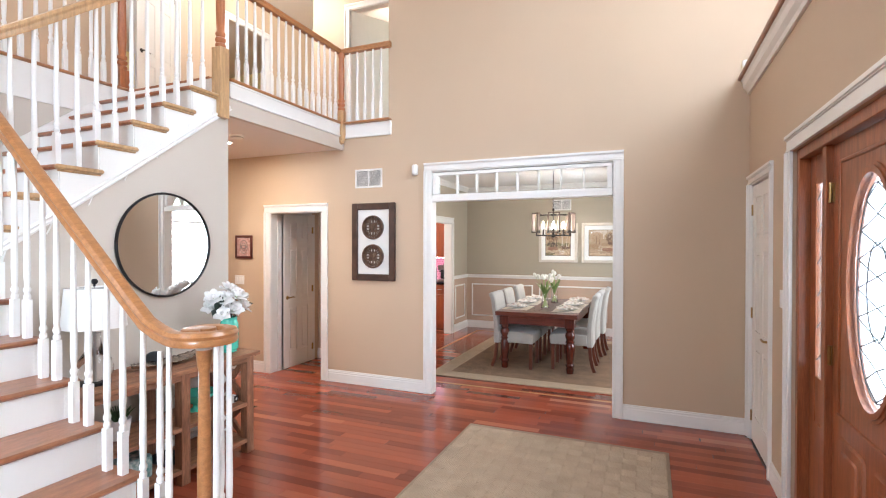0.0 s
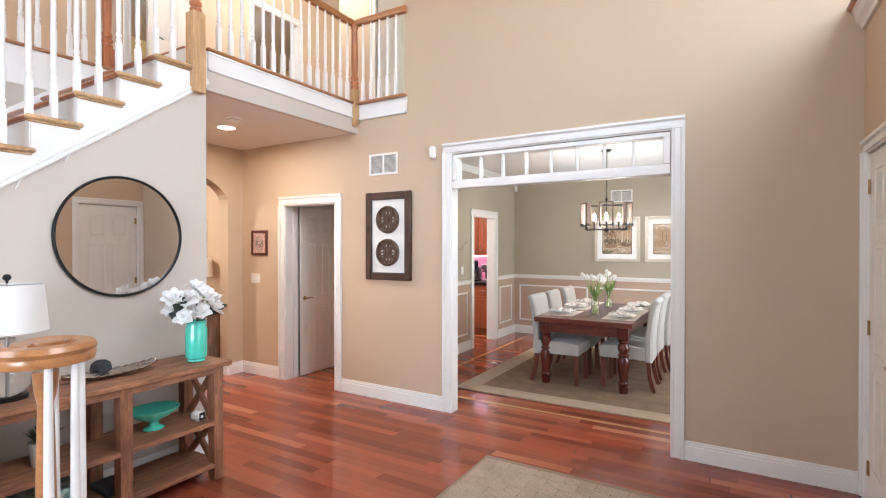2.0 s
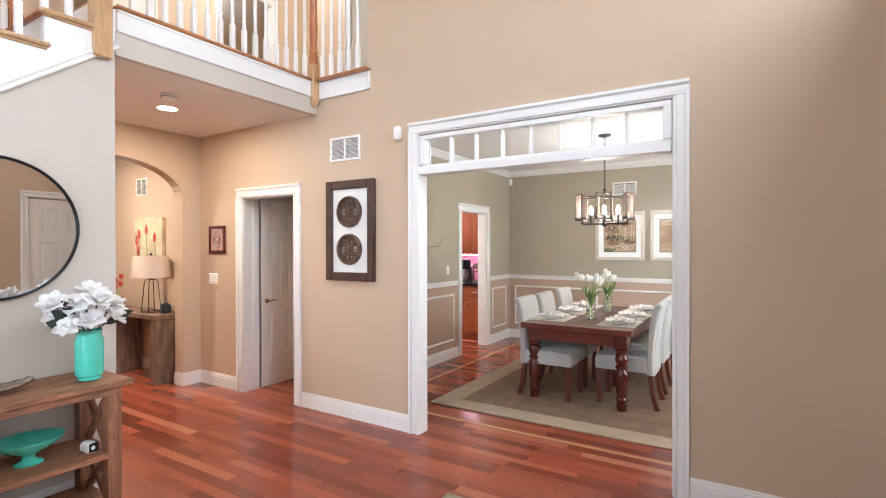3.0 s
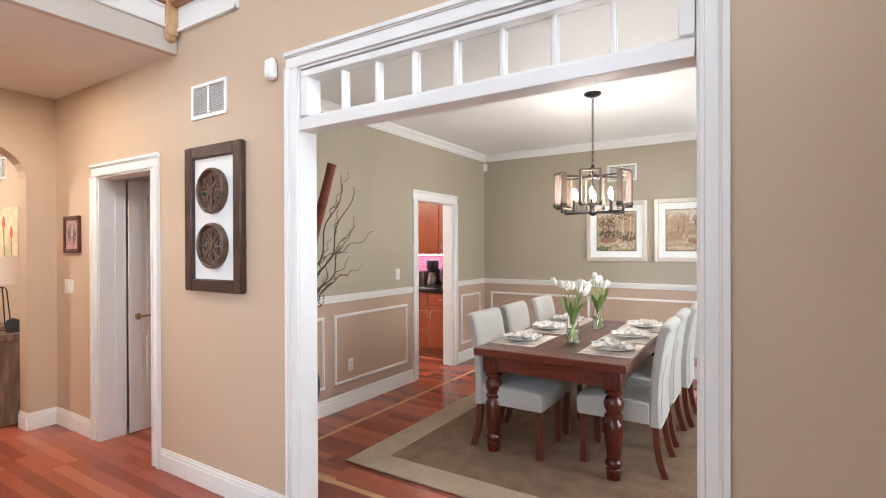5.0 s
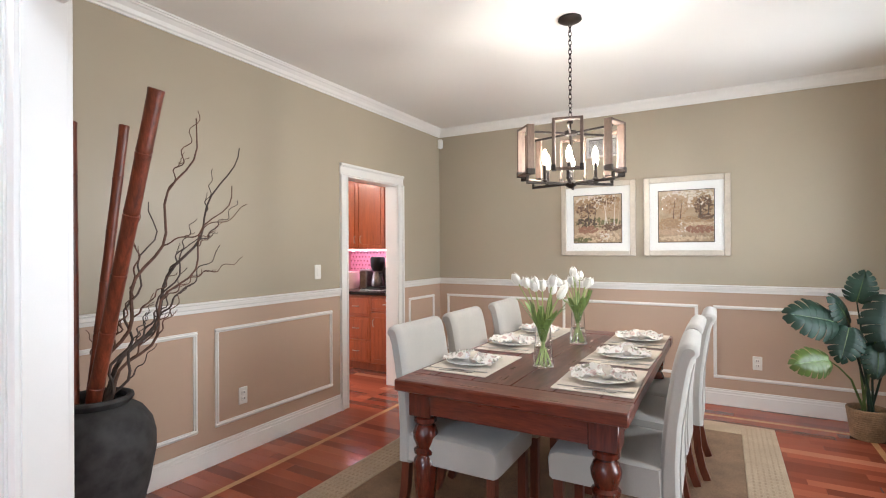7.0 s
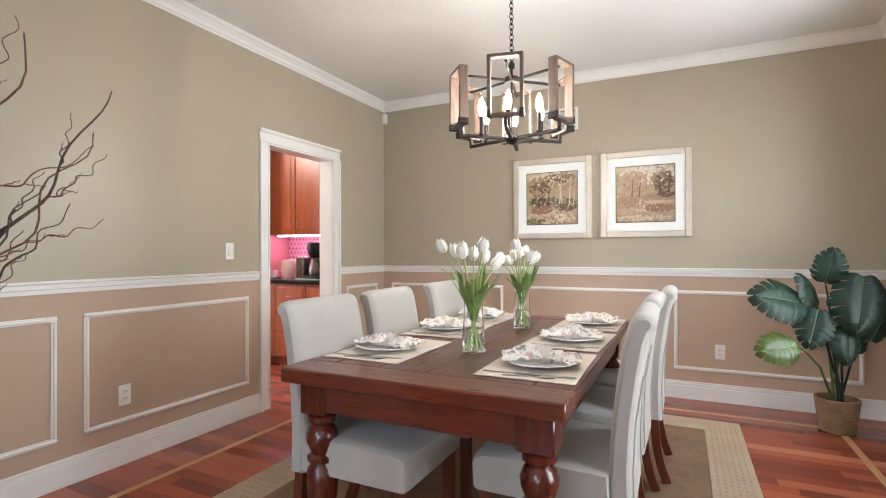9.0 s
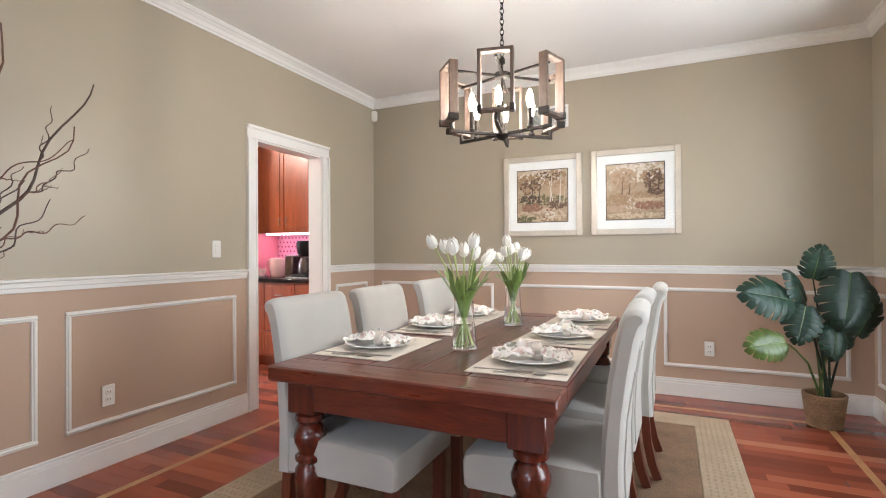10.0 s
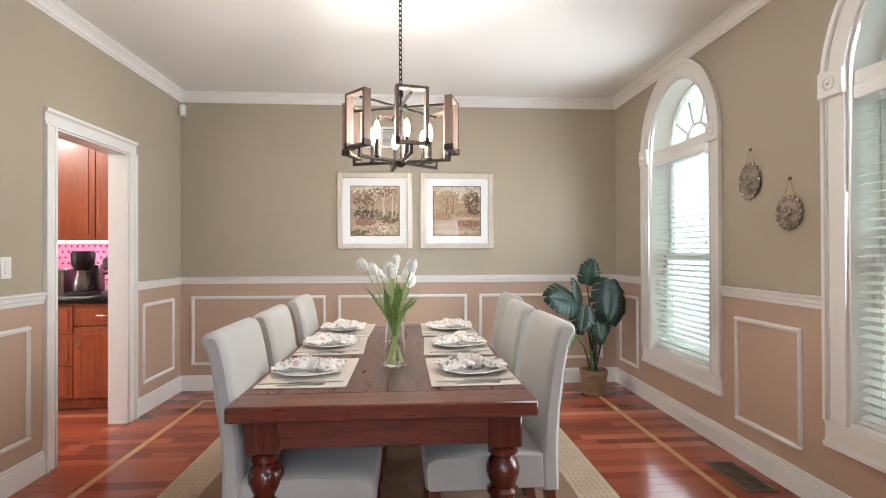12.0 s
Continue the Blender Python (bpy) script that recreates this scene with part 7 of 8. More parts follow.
lampo = thing("table_lamp", "clear glass table lamp with a white drum shade", "lamp", pose(-3.10, 1.84, ZT0))
part("base", M().lathe([(0.001, 0.0), (0.085, 0.0), (0.085, 0.018), (0.07, 0.024), (0.001, 0.024)], 32, caps=False), BLACK, lampo)
part("glass_body", M().lathe([(0.06, 0.024), (0.095, 0.06), (0.10, 0.1), (0.085, 0.15), (0.05, 0.2), (0.034, 0.25), (0.03, 0.3), (0.034, 0.31), (0.001, 0.312)], 36), GLASS, lampo).visible_shadow = False
part("stem", M().lathe([(0.006, 0.024), (0.006, 0.34), (0.014, 0.345), (0.014, 0.4), (0.004, 0.41), (0.004, 0.6)], 12), STEEL, lampo)
g = M().lathe([(0.17, 0.345), (0.15, 0.585)], 48, caps=False).lathe([(0.168, 0.345), (0.148, 0.585)], 48, caps=False)
part("shade", g, SHADE, lampo, "white fabric drum shade")
part("shade_ring", M().tube([(-0.148, 0, 0.58), (0.148, 0, 0.58)], 0.002, 5).tube([(0, -0.148, 0.58), (0, 0.148, 0.58)], 0.002, 5), STEEL, lampo)
part("finial", M().lathe([(0.001, 0.59), (0.006, 0.592), (0.006, 0.602), (0.017, 0.612), (0.019, 0.622), (0.012, 0.635), (0.001, 0.638)], 16, caps=False), BLACK, lampo)

# on the shelves
bowl = thing("pedestal_bowl", "turquoise fluted pedestal bowl on the console shelf", "bowl", pose(-3.11, 2.58, 0.4005))
n, v, f = 48, [], []
prof = [(0.001, 0.0), (0.062, 0.0), (0.062, 0.008), (0.035, 0.022), (0.026, 0.042), (0.05, 0.06), (0.105, 0.085), (0.148, 0.12), (0.152, 0.132), (0.146, 0.132), (0.1, 0.096), (0.04, 0.078), (0.001, 0.074)]
for r, z in prof:
    for i in range(n):
        a = 2 * math.pi * i / n
        rr = r * (1 + (0.03 * math.cos(a * 14) if z > 0.055 and r > 0.03 else 0))
        v.append((rr * math.cos(a) * 0.85, rr * math.sin(a) * 1.02, z))
for j in range(len(prof) - 1):
    f += [(j * n + i, j * n + (i + 1) % n, (j + 1) * n + (i + 1) % n, (j + 1) * n + i) for i in range(n)]
part("body", M().add(v, f), TEAL, bowl)
cam_ob = thing("security_camera", "small white security camera lying on the shelf", "camera", pose(-3.0, 2.815, 0.432, 0, 0, 15))
part("body", M().box((-0.05, -0.03, -0.028), (0.03, 0.03, 0.028), 0.016), PLASTIC, cam_ob)
face = part("faceplate", M().box((0.026, -0.026, -0.024), (0.034, 0.026, 0.024), 0.006), BLACK, cam_ob)
part("lens", M().lathe([(0.011, 0), (0.01, 0.004), (0.001, 0.005)], 16, pose(0.034, -0.008, 0, 0, 90, 0)), PLASTIC, face)
part("stand", M().lathe([(0.022, -0.031), (0.02, -0.026), (0.001, -0.024)], 16), PLASTIC, cam_ob)
pl = thing("potted_succulent", "spiky green plant in a white pot on the shelf", "plant", pose(-3.1, 1.99, 0.4005))
part("pot", M().lathe([(0.001, 0), (0.05, 0.0), (0.054, 0.01), (0.066, 0.12), (0.066, 0.125), (0.06, 0.125), (0.056, 0.1), (0.001, 0.1)], 32, caps=False), CHINA, pl)
for k in range(46):
    a, s = k * 2.4, 0.012 + 0.036 * (k / 46)
    g = M().tube([(0.4 * s * math.cos(a), 0.4 * s * math.sin(a), 0.098), (1.3 * s * math.cos(a), 1.3 * s * math.sin(a), 0.16), (2.0 * s * math.cos(a), 2.0 * s * math.sin(a), 0.225 - 0.9 * s)], [0.005, 0.004, 0.0006], 5)
    part("spike", g, GRASSY, pl)
PATTERN = material("teal_patterned_box", srgb(96, 146, 140), 0.6, vary=0.4, scale=26, dark=srgb(206, 212, 204), grain=0.3, grain_scale=70)
whole("storage_box", M().box((-0.11, -0.14, 0), (0.11, 0.14, 0.15), 0.012), PATTERN, "teal and white patterned storage box on the bottom shelf", "box", pose(-3.1, 2.0, 0.1155))
whole("shelf_basket", M().box((-0.1, -0.08, 0), (0.1, 0.08, 0.05), 0.012), CHARCOAL, "dark flat case on the bottom shelf", "case", pose(-3.1, 2.33, 0.1155))
whole("outlet_cover_plug", M().box((0.0, -0.035, -0.06), (0.05, 0.035, 0.06), 0.012), PLASTIC, "white plug-in device at the wall outlet", "plug", pose(XS + 0.001, 3.02, 0.19))
part_cable = whole("cable", M().tube([(XS + 0.02, 2.97, 0.22), (XS + 0.012, 2.8, 0.28), (XS + 0.012, 2.6, 0.27), (XS + 0.012, 2.4, 0.24)], 0.003, 6), CHARCOAL, "thin grey cable along the wall behind the console", "cable")

# medallion art in a dark frame
DARKWOOD = material("dark_brown_frame", srgb(84, 60, 48), 0.45, vary=0.2, scale=10, grain=0.25, grain_scale=40)
CARVED = material("carved_dark_wood", srgb(112, 84, 64), 0.5, vary=0.3, scale=24, bump=0.3)
art = thing("medallion_art", "two carved wood medallions on white in a dark frame", "wall art", pose(-2.925, YW, 1.668, 0, 0, 180))
w, h = 0.282, 0.444
fr = M()
for a, b, c2, d2 in ((-w, -w + 0.075, -h, h), (w - 0.075, w, -h, h), (-w + 0.075, w - 0.075, -h, -h + 0.075), (-w + 0.075, w - 0.075, h - 0.075, h)):
    fr.box((a, 0.0, c2), (b, 0.042, d2), 0.008)
part("frame", fr, DARKWOOD, art)
part("backing", M().box((-w + 0.07, 0.001, -h + 0.07), (w - 0.07, 0.014, h - 0.07)), MAT, art, "white linen backing")
for zc in (0.165, -0.165):
    md = part("medallion", M().torus(0.126, 0.013, 48, 8, pose(0, 0.034, zc, 90, 0, 0) @ Matrix.Diagonal((1, 1, 1.9, 1))), CARVED, art, "carved openwork wood disc")
    bars = M()
    for k in range(8):
        bars.box((-0.006, 0.016, 0.03), (0.006, 0.04, 0.122), 0.002, Matrix.Translation((0, 0, zc)) @ pose(0, 0, 0, 0, 45 * k, 0))
    part("spokes", bars, CARVED, md)
    for rr, th in ((0.106, 0.005), (0.052, 0.005)):
        part("inner_ring", M().torus(rr, th, 40, 6, pose(0, 0.03, zc, 90, 0, 0)), CARVED, md)
    for k in range(16):
        a = math.pi / 8 * (k + 0.5)
        part("petal_loop", M().torus(0.0155, 0.0045, 14, 5, pose(0.103 * math.cos(a), 0.032, zc + 0.103 * math.sin(a), 90, 0, 0)), CARVED, md)
    for k in range(4):
        a = math.pi / 2 * k
        part("scroll", M().torus(0.034, 0.007, 20, 6, pose(0.068 * math.cos(a), 0.03, zc + 0.068 * math.sin(a), 90, 0, 0)), CARVED, md)
        a += math.pi / 4
        part("scroll", M().torus(0.024, 0.006, 18, 6, pose(0.085 * math.cos(a), 0.03, zc + 0.085 * math.sin(a), 90, 0, 0)), CARVED, md)
    part("hub", M().box((-0.017, 0.016, zc - 0.026), (0.017, 0.042, zc + 0.026), 0.004).torus(0.03, 0.007, 20, 6, pose(0, 0.032, zc, 90, 0, 0)), CARVED, md)

small = thing("small_framed_print", "small red-framed ornamental print on the hall wall", "picture", pose(-4.875, YW, 1.605, 0, 0, 180))
w, h = 0.142, 0.15
fr = M()
REDWOOD = material("red_brown_frame", srgb(96, 46, 38), 0.35, vary=0.2, scale=12)
for a, b, c2, d2 in ((-w, -w + 0.032, -h, h), (w - 0.032, w, -h, h), (-w + 0.032, w - 0.032, -h, -h + 0.032), (-w + 0.032, w - 0.032, h - 0.032, h)):
    fr.box((a, 0.0, c2), (b, 0.022, d2), 0.005)
part("frame", fr, REDWOOD, small)
part("print", M().box((-w + 0.03, 0.001, -h + 0.03), (w - 0.03, 0.01, h - 0.03)), material("rose_print", srgb(206, 178, 168), 0.6, vary=0.12, scale=40, dark=srgb(170, 120, 112)), small)
for rx_, rz_, a in ((0.06, 0.085, 0.0), (0.035, 0.05, 0.0), (0.05, 0.02, 0.0)):
    part("ornament", M().tube([(rx_ * math.cos(t), 0.0115, rz_ * math.sin(t)) for t in [2 * math.pi * i / 28 for i in range(29)]], 0.004, 5), GREY, small)
wall_plate("light_switch", "white triple rocker switch beside the hall doorway", "S", YW, -4.955, 1.175, n=3)
wall_plate("light_switch", "white rocker switch between closet and front door", "W", XF, 3.67, 1.29)
vent_grille("wall_vent", "white return air grille high on the foyer wall", pose(-3.0, YW, 2.40, 0, 0, 180), 0.18, 0.108)
sens = thing("alarm_sensor", "white motion sensor beside the wide opening", "sensor", pose(-2.395, YW, 2.46, 0, 0, 180))
part("body", M().box((-0.035, 0.0, -0.06), (0.035, 0.05, 0.06), 0.016), PLASTIC, sens)
part("window", M().box((-0.022, 0.045, -0.03), (0.022, 0.0525, 0.01), 0.004), WHITE, sens)
whole("alarm_siren", M().box((-0.045, 0.0, -0.06), (0.045, 0.03, 0.06), 0.01), PLASTIC, "small white box on the wall above the plant ledge", "sensor", pose(0.77, YW, 3.165, 0, 0, 180))

# ceiling fittings of the side hall; the recessed light past the arch is added fill
LIT = glow_material("recessed_glow", (1.0, 0.86, 0.68), 26)
for x, y, p in ((-4.32, 3.98, 19), (-6.3, 3.75, 46)):
    dl = thing("recessed_light", "lit round recessed ceiling light of the hall, repeated past the arch as fill", "ceiling light", pose(x, y, 2.76))
    part("trim_ring", M().torus(0.085, 0.009, 32, 6, Matrix.Translation((0, 0, -0.002)) @ Matrix.Diagonal((1, 1, 0.6, 1))), WHITE, dl)
    part("lamp_face", M().lathe([(0.001, -0.004), (0.08, -0.004), (0.08, 0.0), (0.001, 0.0)], 32, caps=False), LIT, dl)
    area("recessed_beam", (x, y, 2.745), (x, y, 0), 0.14, 0.14, p, (1.0, 0.82, 0.62))
det = thing("smoke_detector", "round white smoke detector on the hall ceiling", "smoke detector", pose(-3.93, 3.78, 2.76))
part("body", M().lathe([(0.001, -0.036), (0.05, -0.034), (0.066, -0.02), (0.068, -0.008), (0.068, 0.0)], 32, caps=False), PLASTIC, det)
part("vent_ring", M().torus(0.06, 0.004, 32, 6, Matrix.Translation((0, 0, -0.022))), GREY, det)

# upper hall lights
for x, y, p in ((-4.9, 5.3, 55), (-5.3, 1.6, 45), (-3.7, 7.4, 40), (-7.6, 6.0, 40)):
    cl = thing("flush_light", "lit round flush ceiling light upstairs", "ceiling light", pose(x, y, TOP), "upstairs ceiling lights")
    part("rim", M().lathe([(0.001, 0.0), (0.16, 0.0), (0.16, -0.02), (0.15, -0.024), (0.001, -0.024)], 32, caps=False), WHITE, cl)
    part("dome", M().lathe([(0.148, -0.024), (0.14, -0.05), (0.1, -0.085), (0.04, -0.1), (0.001, -0.102)], 32, caps=False), glow_material("dome_glow", (1.0, 0.84, 0.64), 9), cl).visible_shadow = False
    bulb("upstairs_light", (x, y, TOP - 0.16), p, (1.0, 0.87, 0.70), 0.1)

# ---- side hall beyond the arch ----
slabwood = material("reclaimed_slab_wood", srgb(150, 118, 94), 0.7, vary=0.25, scale=5, grain=0.4, grain_scale=20, stretch=(5, 5, 0.8), bump=0.4, bump_scale=50)
st = thing("slab_console", "reclaimed wood slab console table against the hall wall", "console table")
part("top", M().box((-6.72, 4.47, 0.715), (-5.45, 4.81, 0.77), 0.006), slabwood, st)
part("leg", M().box((-6.68, 4.48, 0.0), (-6.40, 4.80, 0.715), 0.006), slabwood, st)
part("leg", M().box((-5.59, 4.48, 0.0), (-5.47, 4.80, 0.715), 0.006), slabwood, st)
tl = thing("tripod_lamp", "bronze open-leg table lamp with a cream drum shade", "lamp", pose(-5.83, 4.62, 0.7705))
for k in range(4):
    a = math.pi / 4 + math.pi / 2 * k
    c, s = math.cos(a), math.sin(a)
    part("leg", M().tube([(0.105 * c, 0.105 * s, 0.004), (0.07 * c, 0.07 * s, 0.36), (0.05 * c, 0.05 * s, 0.375), (0, 0, 0.38)], 0.005, 6), DARKMETAL, tl)
part("base_ring", M().torus(0.105, 0.004, 28, 6, Matrix.Translation((0, 0, 0.004))), DARKMETAL, tl)
part("stem", M().lathe([(0.012, 0.375), (0.012, 0.40), (0.004, 0.41), (0.004, 0.66)], 10), DARKMETAL, tl)
part("shade", M().lathe([(0.205, 0.405), (0.18, 0.65)], 40, caps=False).lathe([(0.203, 0.405), (0.178, 0.65)], 40, caps=False), material("cream_lamp_shade", srgb(222, 204, 184), 0.8, vary=0.02, grain=0.06, grain_scale=300), tl)
part("shade_ring", M().tube([(-0.178, 0, 0.645), (0.178, 0, 0.645)], 0.002, 5).tube([(0, -0.178, 0.645), (0, 0.178, 0.645)], 0.002, 5), DARKMETAL, tl)
part("finial", M().lathe([(0.003, 0.655), (0.012, 0.665), (0.014, 0.675), (0.001, 0.69)], 12), BLACK, tl)
whole("small_sculpture", M().lathe([(0.001, 0), (0.05, 0), (0.055, 0.05), (0.045, 0.1), (0.001, 0.12)], 20, caps=False), CHARCOAL, "small dark rounded stone on the hall table", "ornament", pose(-5.6, 4.66, 0.7705))
tp = thing("tulip_canvas", "canvas painting of red tulips on the hall wall", "painting", pose(-6.24, YW, 1.575, 0, 0, 180))
part("canvas", M().box((-0.32, 0.0, -0.31), (0.32, 0.04, 0.31), 0.003), material("pale_canvas", srgb(222, 206, 170), 0.7, vary=0.15, scale=8), tp)
REDP = material("red_tulip", srgb(214, 84, 66), 0.5, vary=0.2, scale=20)
for k, (x, z) in enumerate(((0.26, 0.02), (0.20, 0.10), (0.03, 0.16), (0.22, -0.10), (0.22, -0.22), (-0.16, 0.06))):
    b = part("painted_bloom", M().lathe([(0.001, -0.06), (0.03, -0.035), (0.04, 0.0), (0.026, 0.05), (0.001, 0.075)], 14, pose(x, 0.041, z) @ Matrix.Diagonal((1, 0.08, 1, 1))), REDP, tp)
    part("painted_stem", M().tube([(x, 0.0405, z - 0.05), (x - 0.03, 0.0405, -0.29)], 0.005, 5), LEAF, tp)
vent_grille("wall_vent", "white return air grille high on the hall wall", pose(-6.45, YW, 2.28, 0, 0, 180), 0.13, 0.11)
rt = thing("red_tulips", "red tulips in a small glass vase on the hall table", "flowers", pose(-6.58, 4.62, 0.7705))
part("vase", M().lathe([(0.001, 0), (0.045, 0.0), (0.05, 0.05), (0.04, 0.16), (0.044, 0.17), (0.038, 0.16), (0.04, 0.06), (0.001, 0.01)], 24, caps=False), GLASS, rt)
for k, (x, y, z) in enumerate(((0.13, -0.04, 0.28), (-0.04, -0.05, 0.33), (0.02, 0.02, 0.36), (-0.12, 0.02, 0.30), (0.06, -0.07, 0.24))):
    part("stem", M().tube([(0, 0, 0.02), (0.2 * x, 0.2 * y, 0.16), (x, y, z)], 0.004, 6), STEM, rt)
    part("bloom", M().lathe([(0.001, -0.01), (0.024, 0.01), (0.028, 0.03), (0.02, 0.06), (0.001, 0.065)], 12, Matrix.Translation((x, y, z))), REDP, rt)

# breakfast window and table far beyond
ob = tagged(thing("window_4", "white breakfast room window with slat blind", "window", on_wall("E", -9.75)), kind="structure")
part("window_frame", M().box((-6.4, -0.12, 0.85), (-6.34, 0.02, 2.2), 0.004).box((-5.06, -0.12, 0.85), (-5.0, 0.02, 2.2), 0.004).box((-6.34, -0.12, 0.85), (-5.06, 0.02, 0.91), 0.004).box((-6.34, -0.12, 2.14), (-5.06, 0.02, 2.2), 0.004).box((-6.34, -0.1, 1.5), (-5.06, -0.02, 1.54), 0.004).box((-5.73, -0.1, 0.91), (-5.67, 0.0, 2.14), 0.004), WHITE, ob)
p = part("pane", M().box((-6.34, -0.07, 0.91), (-5.06, -0.066, 2.14)), GLASS, ob)
p.visible_shadow = False
for k in range(16):
    part("slat", M().box((-6.33, -0.03, 0.95 + k * 0.075), (-5.07, 0.012, 0.953 + k * 0.075)), BLIND, ob)
whole("valance", M().box((-9.74, 4.85, 1.98), (-9.64, 6.55, 2.46), 0.01), material("patterned_valance", srgb(150, 136, 120), 0.8, vary=0.35, scale=7, dark=srgb(110, 92, 90)), "grey patterned fabric valance above the window", "valance")
bt = thing("breakfast_table", "round dark breakfast table set with plates", "table", pose(-8.55, 5.45, 0))
part("top", M().lathe([(0.001, 0.72), (0.6, 0.72), (0.61, 0.74), (0.6, 0.76), (0.001, 0.76)], 40, caps=False), CHERRY, bt)
part("pedestal", M().lathe([(0.28, 0.0), (0.25, 0.03), (0.08, 0.08), (0.06, 0.3), (0.09, 0.5), (0.06, 0.72)], 24), CHERRYUP, bt)
whole("breakfast_plates", M().lathe([(0.001, 0.0), (0.08, 0.0), (0.14, 0.02), (0.13, 0.02), (0.001, 0.008)], 32, caps=False), CHINA, "white plate on the breakfast table", "plate", pose(-8.3, 5.25, 0.7605))
bc = thing("windsor_chair", "black spindle-back chair at the breakfast table", "chair", pose(-7.72, 5.12, 0, 0, 0, 205))
part("seat", M().lathe([(0.001, 0.43), (0.2, 0.43), (0.21, 0.445), (0.2, 0.46), (0.001, 0.455)], 28, caps=False), BLACK, bc)
for k in range(4):
    a = math.pi / 4 + k * math.pi / 2
    part("leg", M().tube([(0.13 * math.cos(a), 0.13 * math.sin(a), 0.43), (0.2 * math.cos(a), 0.2 * math.sin(a), 0.0)], [0.014, 0.012], 8), BLACK, bc)
part("hoop", M().tube([(-0.17 * 0.6 - 0.08 * math.sin(t), 0.19 * math.cos(t), 0.455 + 0.46 * math.sin(t)) for t in [math.pi * i / 16 for i in range(17)]], 0.012, 8), BLACK, bc)
for k in range(5):
    y = -0.12 + k * 0.06
    part("spindle", M().tube([(-0.11, y, 0.455), (-0.17, y * 1.1, 0.455 + 0.46 * math.sqrt(1 - (y * 1.1 / 0.19) ** 2))], 0.006, 6), BLACK, bc)

# kitchen fill light: an unseen ceiling fitting added to brighten the cabinets
kl = thing("flush_light", "unseen lit ceiling fitting added to brighten the kitchen", "ceiling light", pose(-5.2, 7.6, 2.775))
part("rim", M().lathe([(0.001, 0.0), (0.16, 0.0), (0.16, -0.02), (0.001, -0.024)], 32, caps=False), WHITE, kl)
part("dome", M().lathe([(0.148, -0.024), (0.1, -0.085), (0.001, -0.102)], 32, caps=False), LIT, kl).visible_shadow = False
bulb("kitchen_fill", (-5.2, 7.6, 2.62), 95, (1.0, 0.84, 0.66), 0.12)

# ---- outdoors ----
LAWN = material("lawn", srgb(96, 118, 62), 0.9, vary=0.25, scale=2, grain=0.4, grain_scale=60, bump=0.8, bump_scale=60)
structure("ground", M().box((-300, -300, -0.6), (300, 300, -0.45)), LAWN, "green lawn round the house", "ground")
structure("front_path", M().box((0.99, -3.0, -0.45), (7.5, 16.0, -0.12), 0.02), material("pale_concrete", srgb(206, 200, 190), 0.8, vary=0.1, scale=2, grain=0.2, grain_scale=60, bump=0.4), "pale concrete front walk", "pavement")
BARK = material("tree_bark", srgb(96, 78, 62), 0.9, vary=0.3, scale=6, bump=1.0, bump_scale=20)
CROWN = material("tree_leaves", srgb(96, 128, 66), 0.6, vary=0.3, scale=3, random_tint=0.3, island=True)


def tree(x, y, h, seed):
    r = random.Random(seed)
    ob = thing("tree", "leafy green garden tree beyond the windows", "tree", pose(x, y, -0.45), "garden trees")
    g = M().tube([(0, 0, 0), (0.05, 0.02, h * 0.3), (-0.03, 0.06, h * 0.6), (0.02, 0, h * 0.85)], [0.16, 0.13, 0.09, 0.04], 10)
    tips = []
    for k in range(9):
        a, z = k * 2.4, h * (0.32 + 0.05 * k)
        e = Vector((math.cos(a) * h * 0.3 * r.uniform(0.6, 1), math.sin(a) * h * 0.3 * r.uniform(0.6, 1), z + h * 0.18))
        g.tube([(0, 0, z), tuple(Vector((0, 0, z)).lerp(e, 0.5) + Vector((0, 0, 0.1))), tuple(e)], [0.06, 0.04, 0.015], 7)
        tips.append(e)
    part("trunk", g, BARK, ob)
    v, f = [], []
    for k in range(4200):
        c = tips[k % 9] if k % 3 else Vector((0, 0, h * 0.75))
        p = c + Vector((r.gauss(0, h * 0.12), r.gauss(0, h * 0.12), r.gauss(0, h * 0.09)))
        n, s = Vector((r.uniform(-1, 1), r.uniform(-1, 1), r.uniform(-1, 1))).normalized(), r.uniform(0.05, 0.1)
        t = n.orthogonal().normalized()
        b = n.cross(t)
        i = len(v)
        v += [p - t * s, p + b * s * 0.5, p + t * s, p - b * s * 0.5]
        f.append((i, i + 1, i + 2, i + 3))
    part("crown", M().add(v, f), CROWN, ob, smooth=False)


for k, (x, y, h) in enumerate(((9, 9.5, 6.5), (11, 14.5, 7.5), (10, 5.5, 6.0), (13, 11.5, 8.0), (9.5, 1.5, 6.5), (-15, 7.5, 6.5), (-16, 3.5, 7.0))):
    tree(x, y, h, k)

# Glowing sheet added outside: hazy daylight and pale foliage as emission colour.
BACKDROP_GLOW = glow_material("backdrop_glow", (0.93, 1.0, 0.99), 2.3)
n, l = BACKDROP_GLOW.node_tree.nodes, BACKDROP_GLOW.node_tree.links
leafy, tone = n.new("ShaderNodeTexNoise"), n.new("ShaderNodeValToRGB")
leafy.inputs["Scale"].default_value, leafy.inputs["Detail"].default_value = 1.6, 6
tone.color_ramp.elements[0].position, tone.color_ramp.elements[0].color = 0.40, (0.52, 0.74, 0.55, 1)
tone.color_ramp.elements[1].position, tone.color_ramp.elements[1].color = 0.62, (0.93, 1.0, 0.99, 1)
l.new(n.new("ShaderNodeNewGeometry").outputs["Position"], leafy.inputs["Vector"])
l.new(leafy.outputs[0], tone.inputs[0])
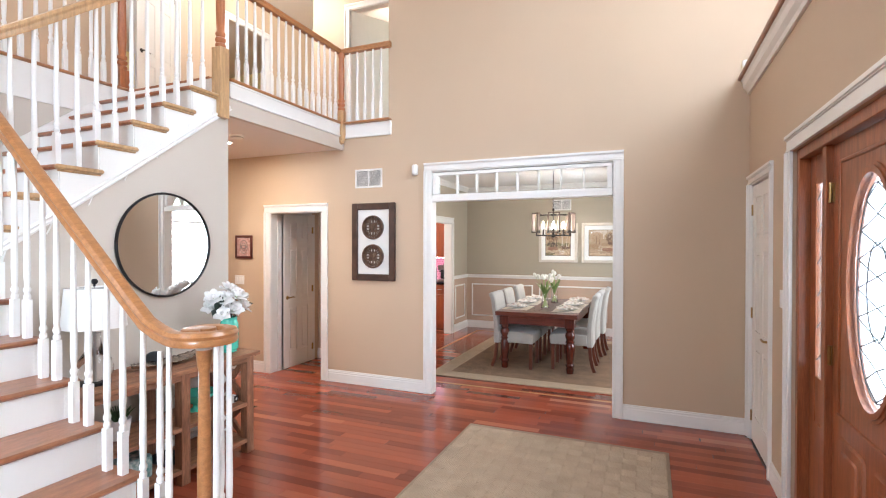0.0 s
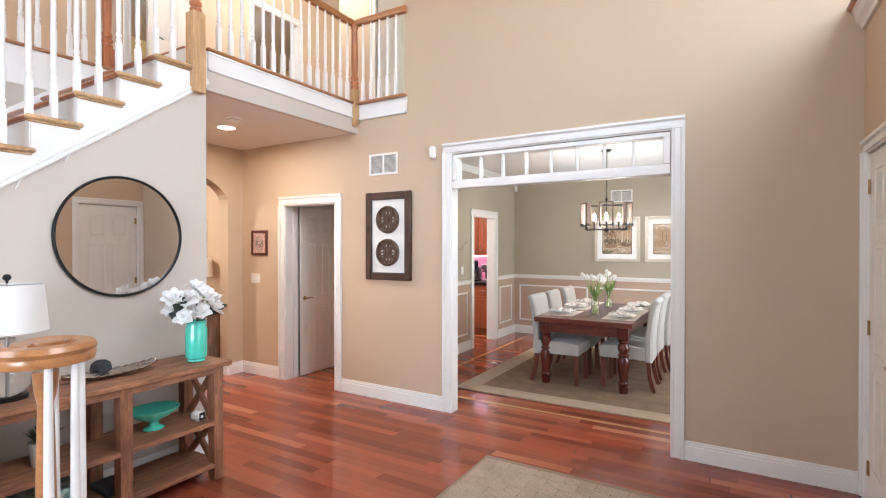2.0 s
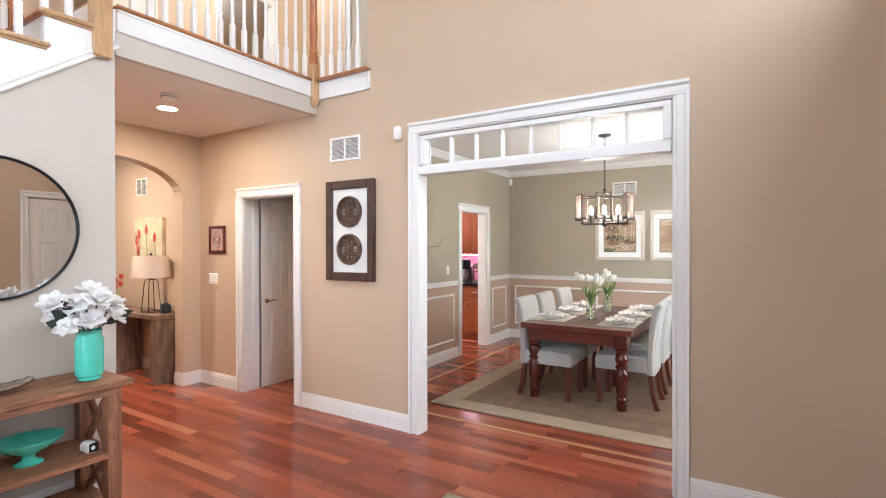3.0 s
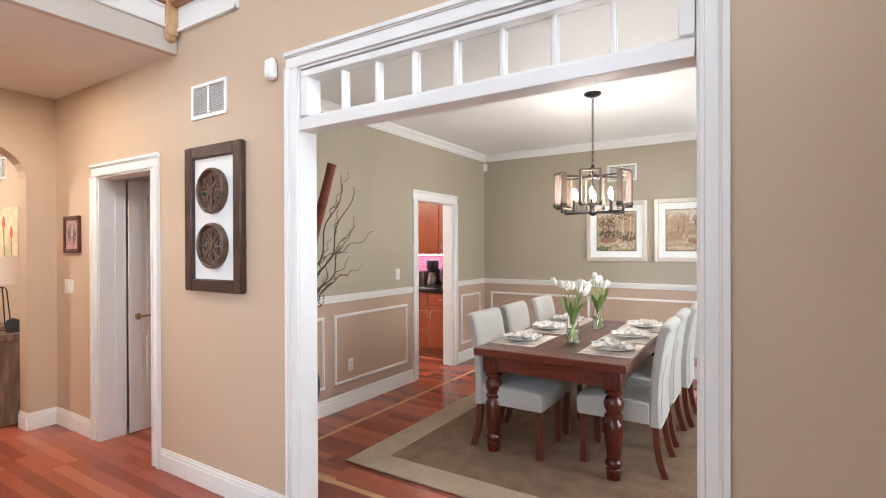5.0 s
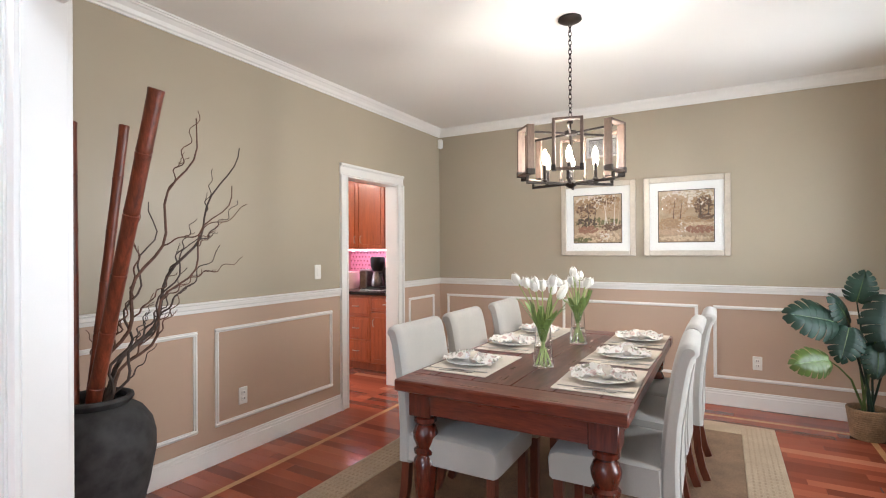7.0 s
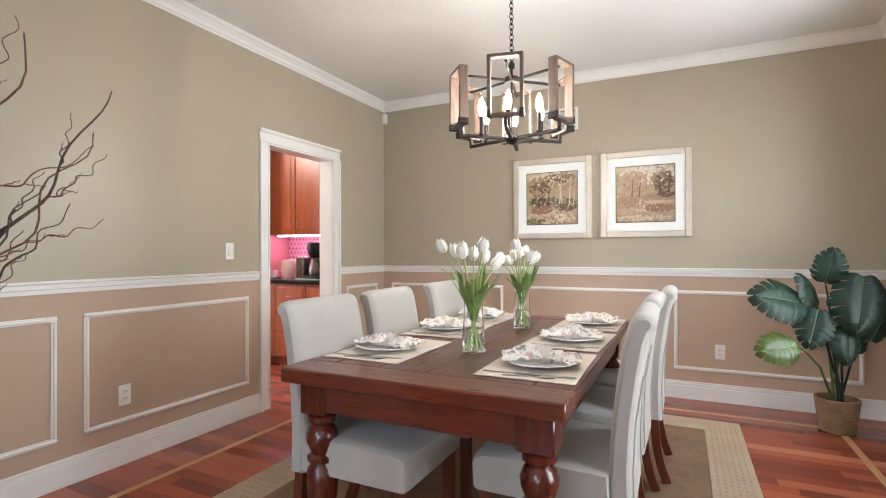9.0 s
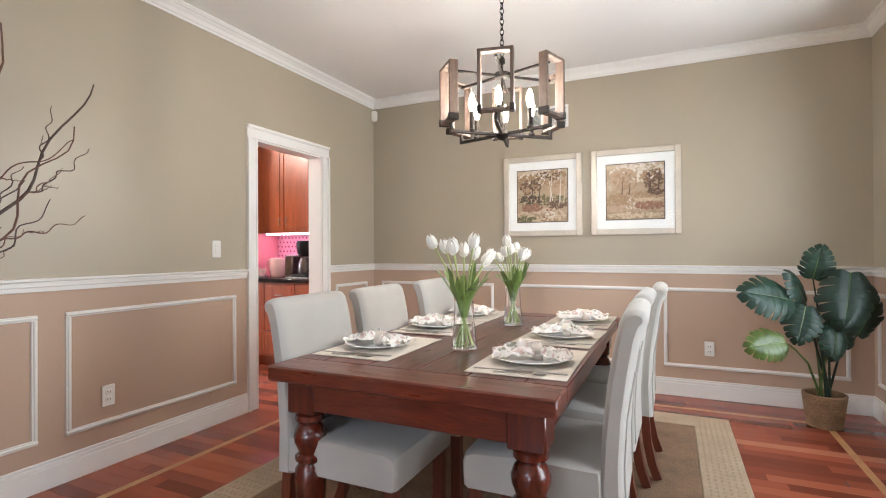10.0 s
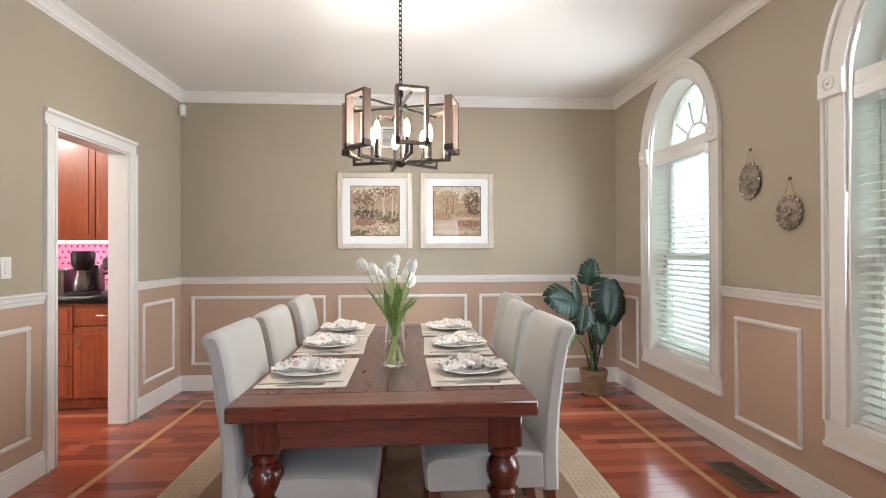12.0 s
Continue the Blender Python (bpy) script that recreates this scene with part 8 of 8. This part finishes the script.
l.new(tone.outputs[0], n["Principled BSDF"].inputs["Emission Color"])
structure("backdrop", M().box((3.0, 4.2, -0.44), (3.04, 13.5, 6.0)), BACKDROP_GLOW, "glowing sheet added for hazy daylight beyond the dining windows", "backdrop")

# ---- floors ----
structure("floor", M().box((-9.9, -3.3, -0.1), (1.0, 9.5, -0.004)), JOINT, "dark joints under the floorboards", "floor")
rng = random.Random(7)
near, far = [], []
W = 0.083


def lay(x0, x1, y0, y1, is_near):
    y = y0
    while y < y1 - 0.01:
        w = min(W, y1 - y)
        x = x0 - rng.random() * 0.7
        while x < x1:
            n = x + rng.choice((0.45, 0.6, 0.75, 0.9, 1.1, 1.3))
            a, b = max(x, x0), min(n, x1)
            if b - a > 0.03:
                (near if is_near(0.5 * (a + b), y) else far).append((a, b, y, y + w))
            x = n
        y += w


def walked(x, y):
    return (-2.9 < x < 0.8 and 3.3 < y < 4.8) or (-3.4 < x < -2.3 and 5.0 < y < 8.0) or (-0.2 < x < 0.8 and 6.8 < y < 9.2)


lay(-7.5, XF, -3.2, YW, walked)
lay(PX0, XF, YW, YD, walked)
lay(X0, X1, YD, Y1, walked)
lay(-9.75, X0, YD, 9.3, walked)
floor_ob = bpy.data.objects["floor"]
near, extra = near[:300], near[300:]
far += extra
shared = {}
for a, b, c, d in near:
    key = (round((b - a) * 50), round((d - c) * 1000))
    if key not in shared:
        hx, hy = key[0] / 100 - 0.0006, key[1] / 2000 - 0.0006
        shared[key] = M().box((-hx, -hy, -0.0035), (hx, hy, 0), 0.0008).mesh("board", PLANK, False)
    part("board", shared[key], PLANK, floor_ob, at=Matrix.Translation(((a + b) / 2, (c + d) / 2, 0)))
g = M()
for a, b, c, d in far:
    g.box((a + 0.0006, c + 0.0006, -0.0035), (b - 0.0006, d - 0.0006, 0))
rest = part("boards", g, PLANKS, floor_ob, smooth=False)
rest["kind"] = "stuff"
IX0, IX1, IY0, IY1 = -3.06, 0.43, 5.29, 8.90
g = M().box((IX0, IY0, -0.002), (IX0 + 0.04, IY1, 0.001)).box((IX1 - 0.04, IY0, -0.002), (IX1, IY1, 0.001))
g.box((IX0 + 0.04, IY0, -0.002), (IX1 - 0.04, IY0 + 0.04, 0.001)).box((IX0 + 0.04, IY1 - 0.04, -0.002), (IX1 - 0.04, IY1, 0.001))
tagged(part("inlay_strip", g, INLAY, floor_ob), "pale maple inlay strip let into the floor")
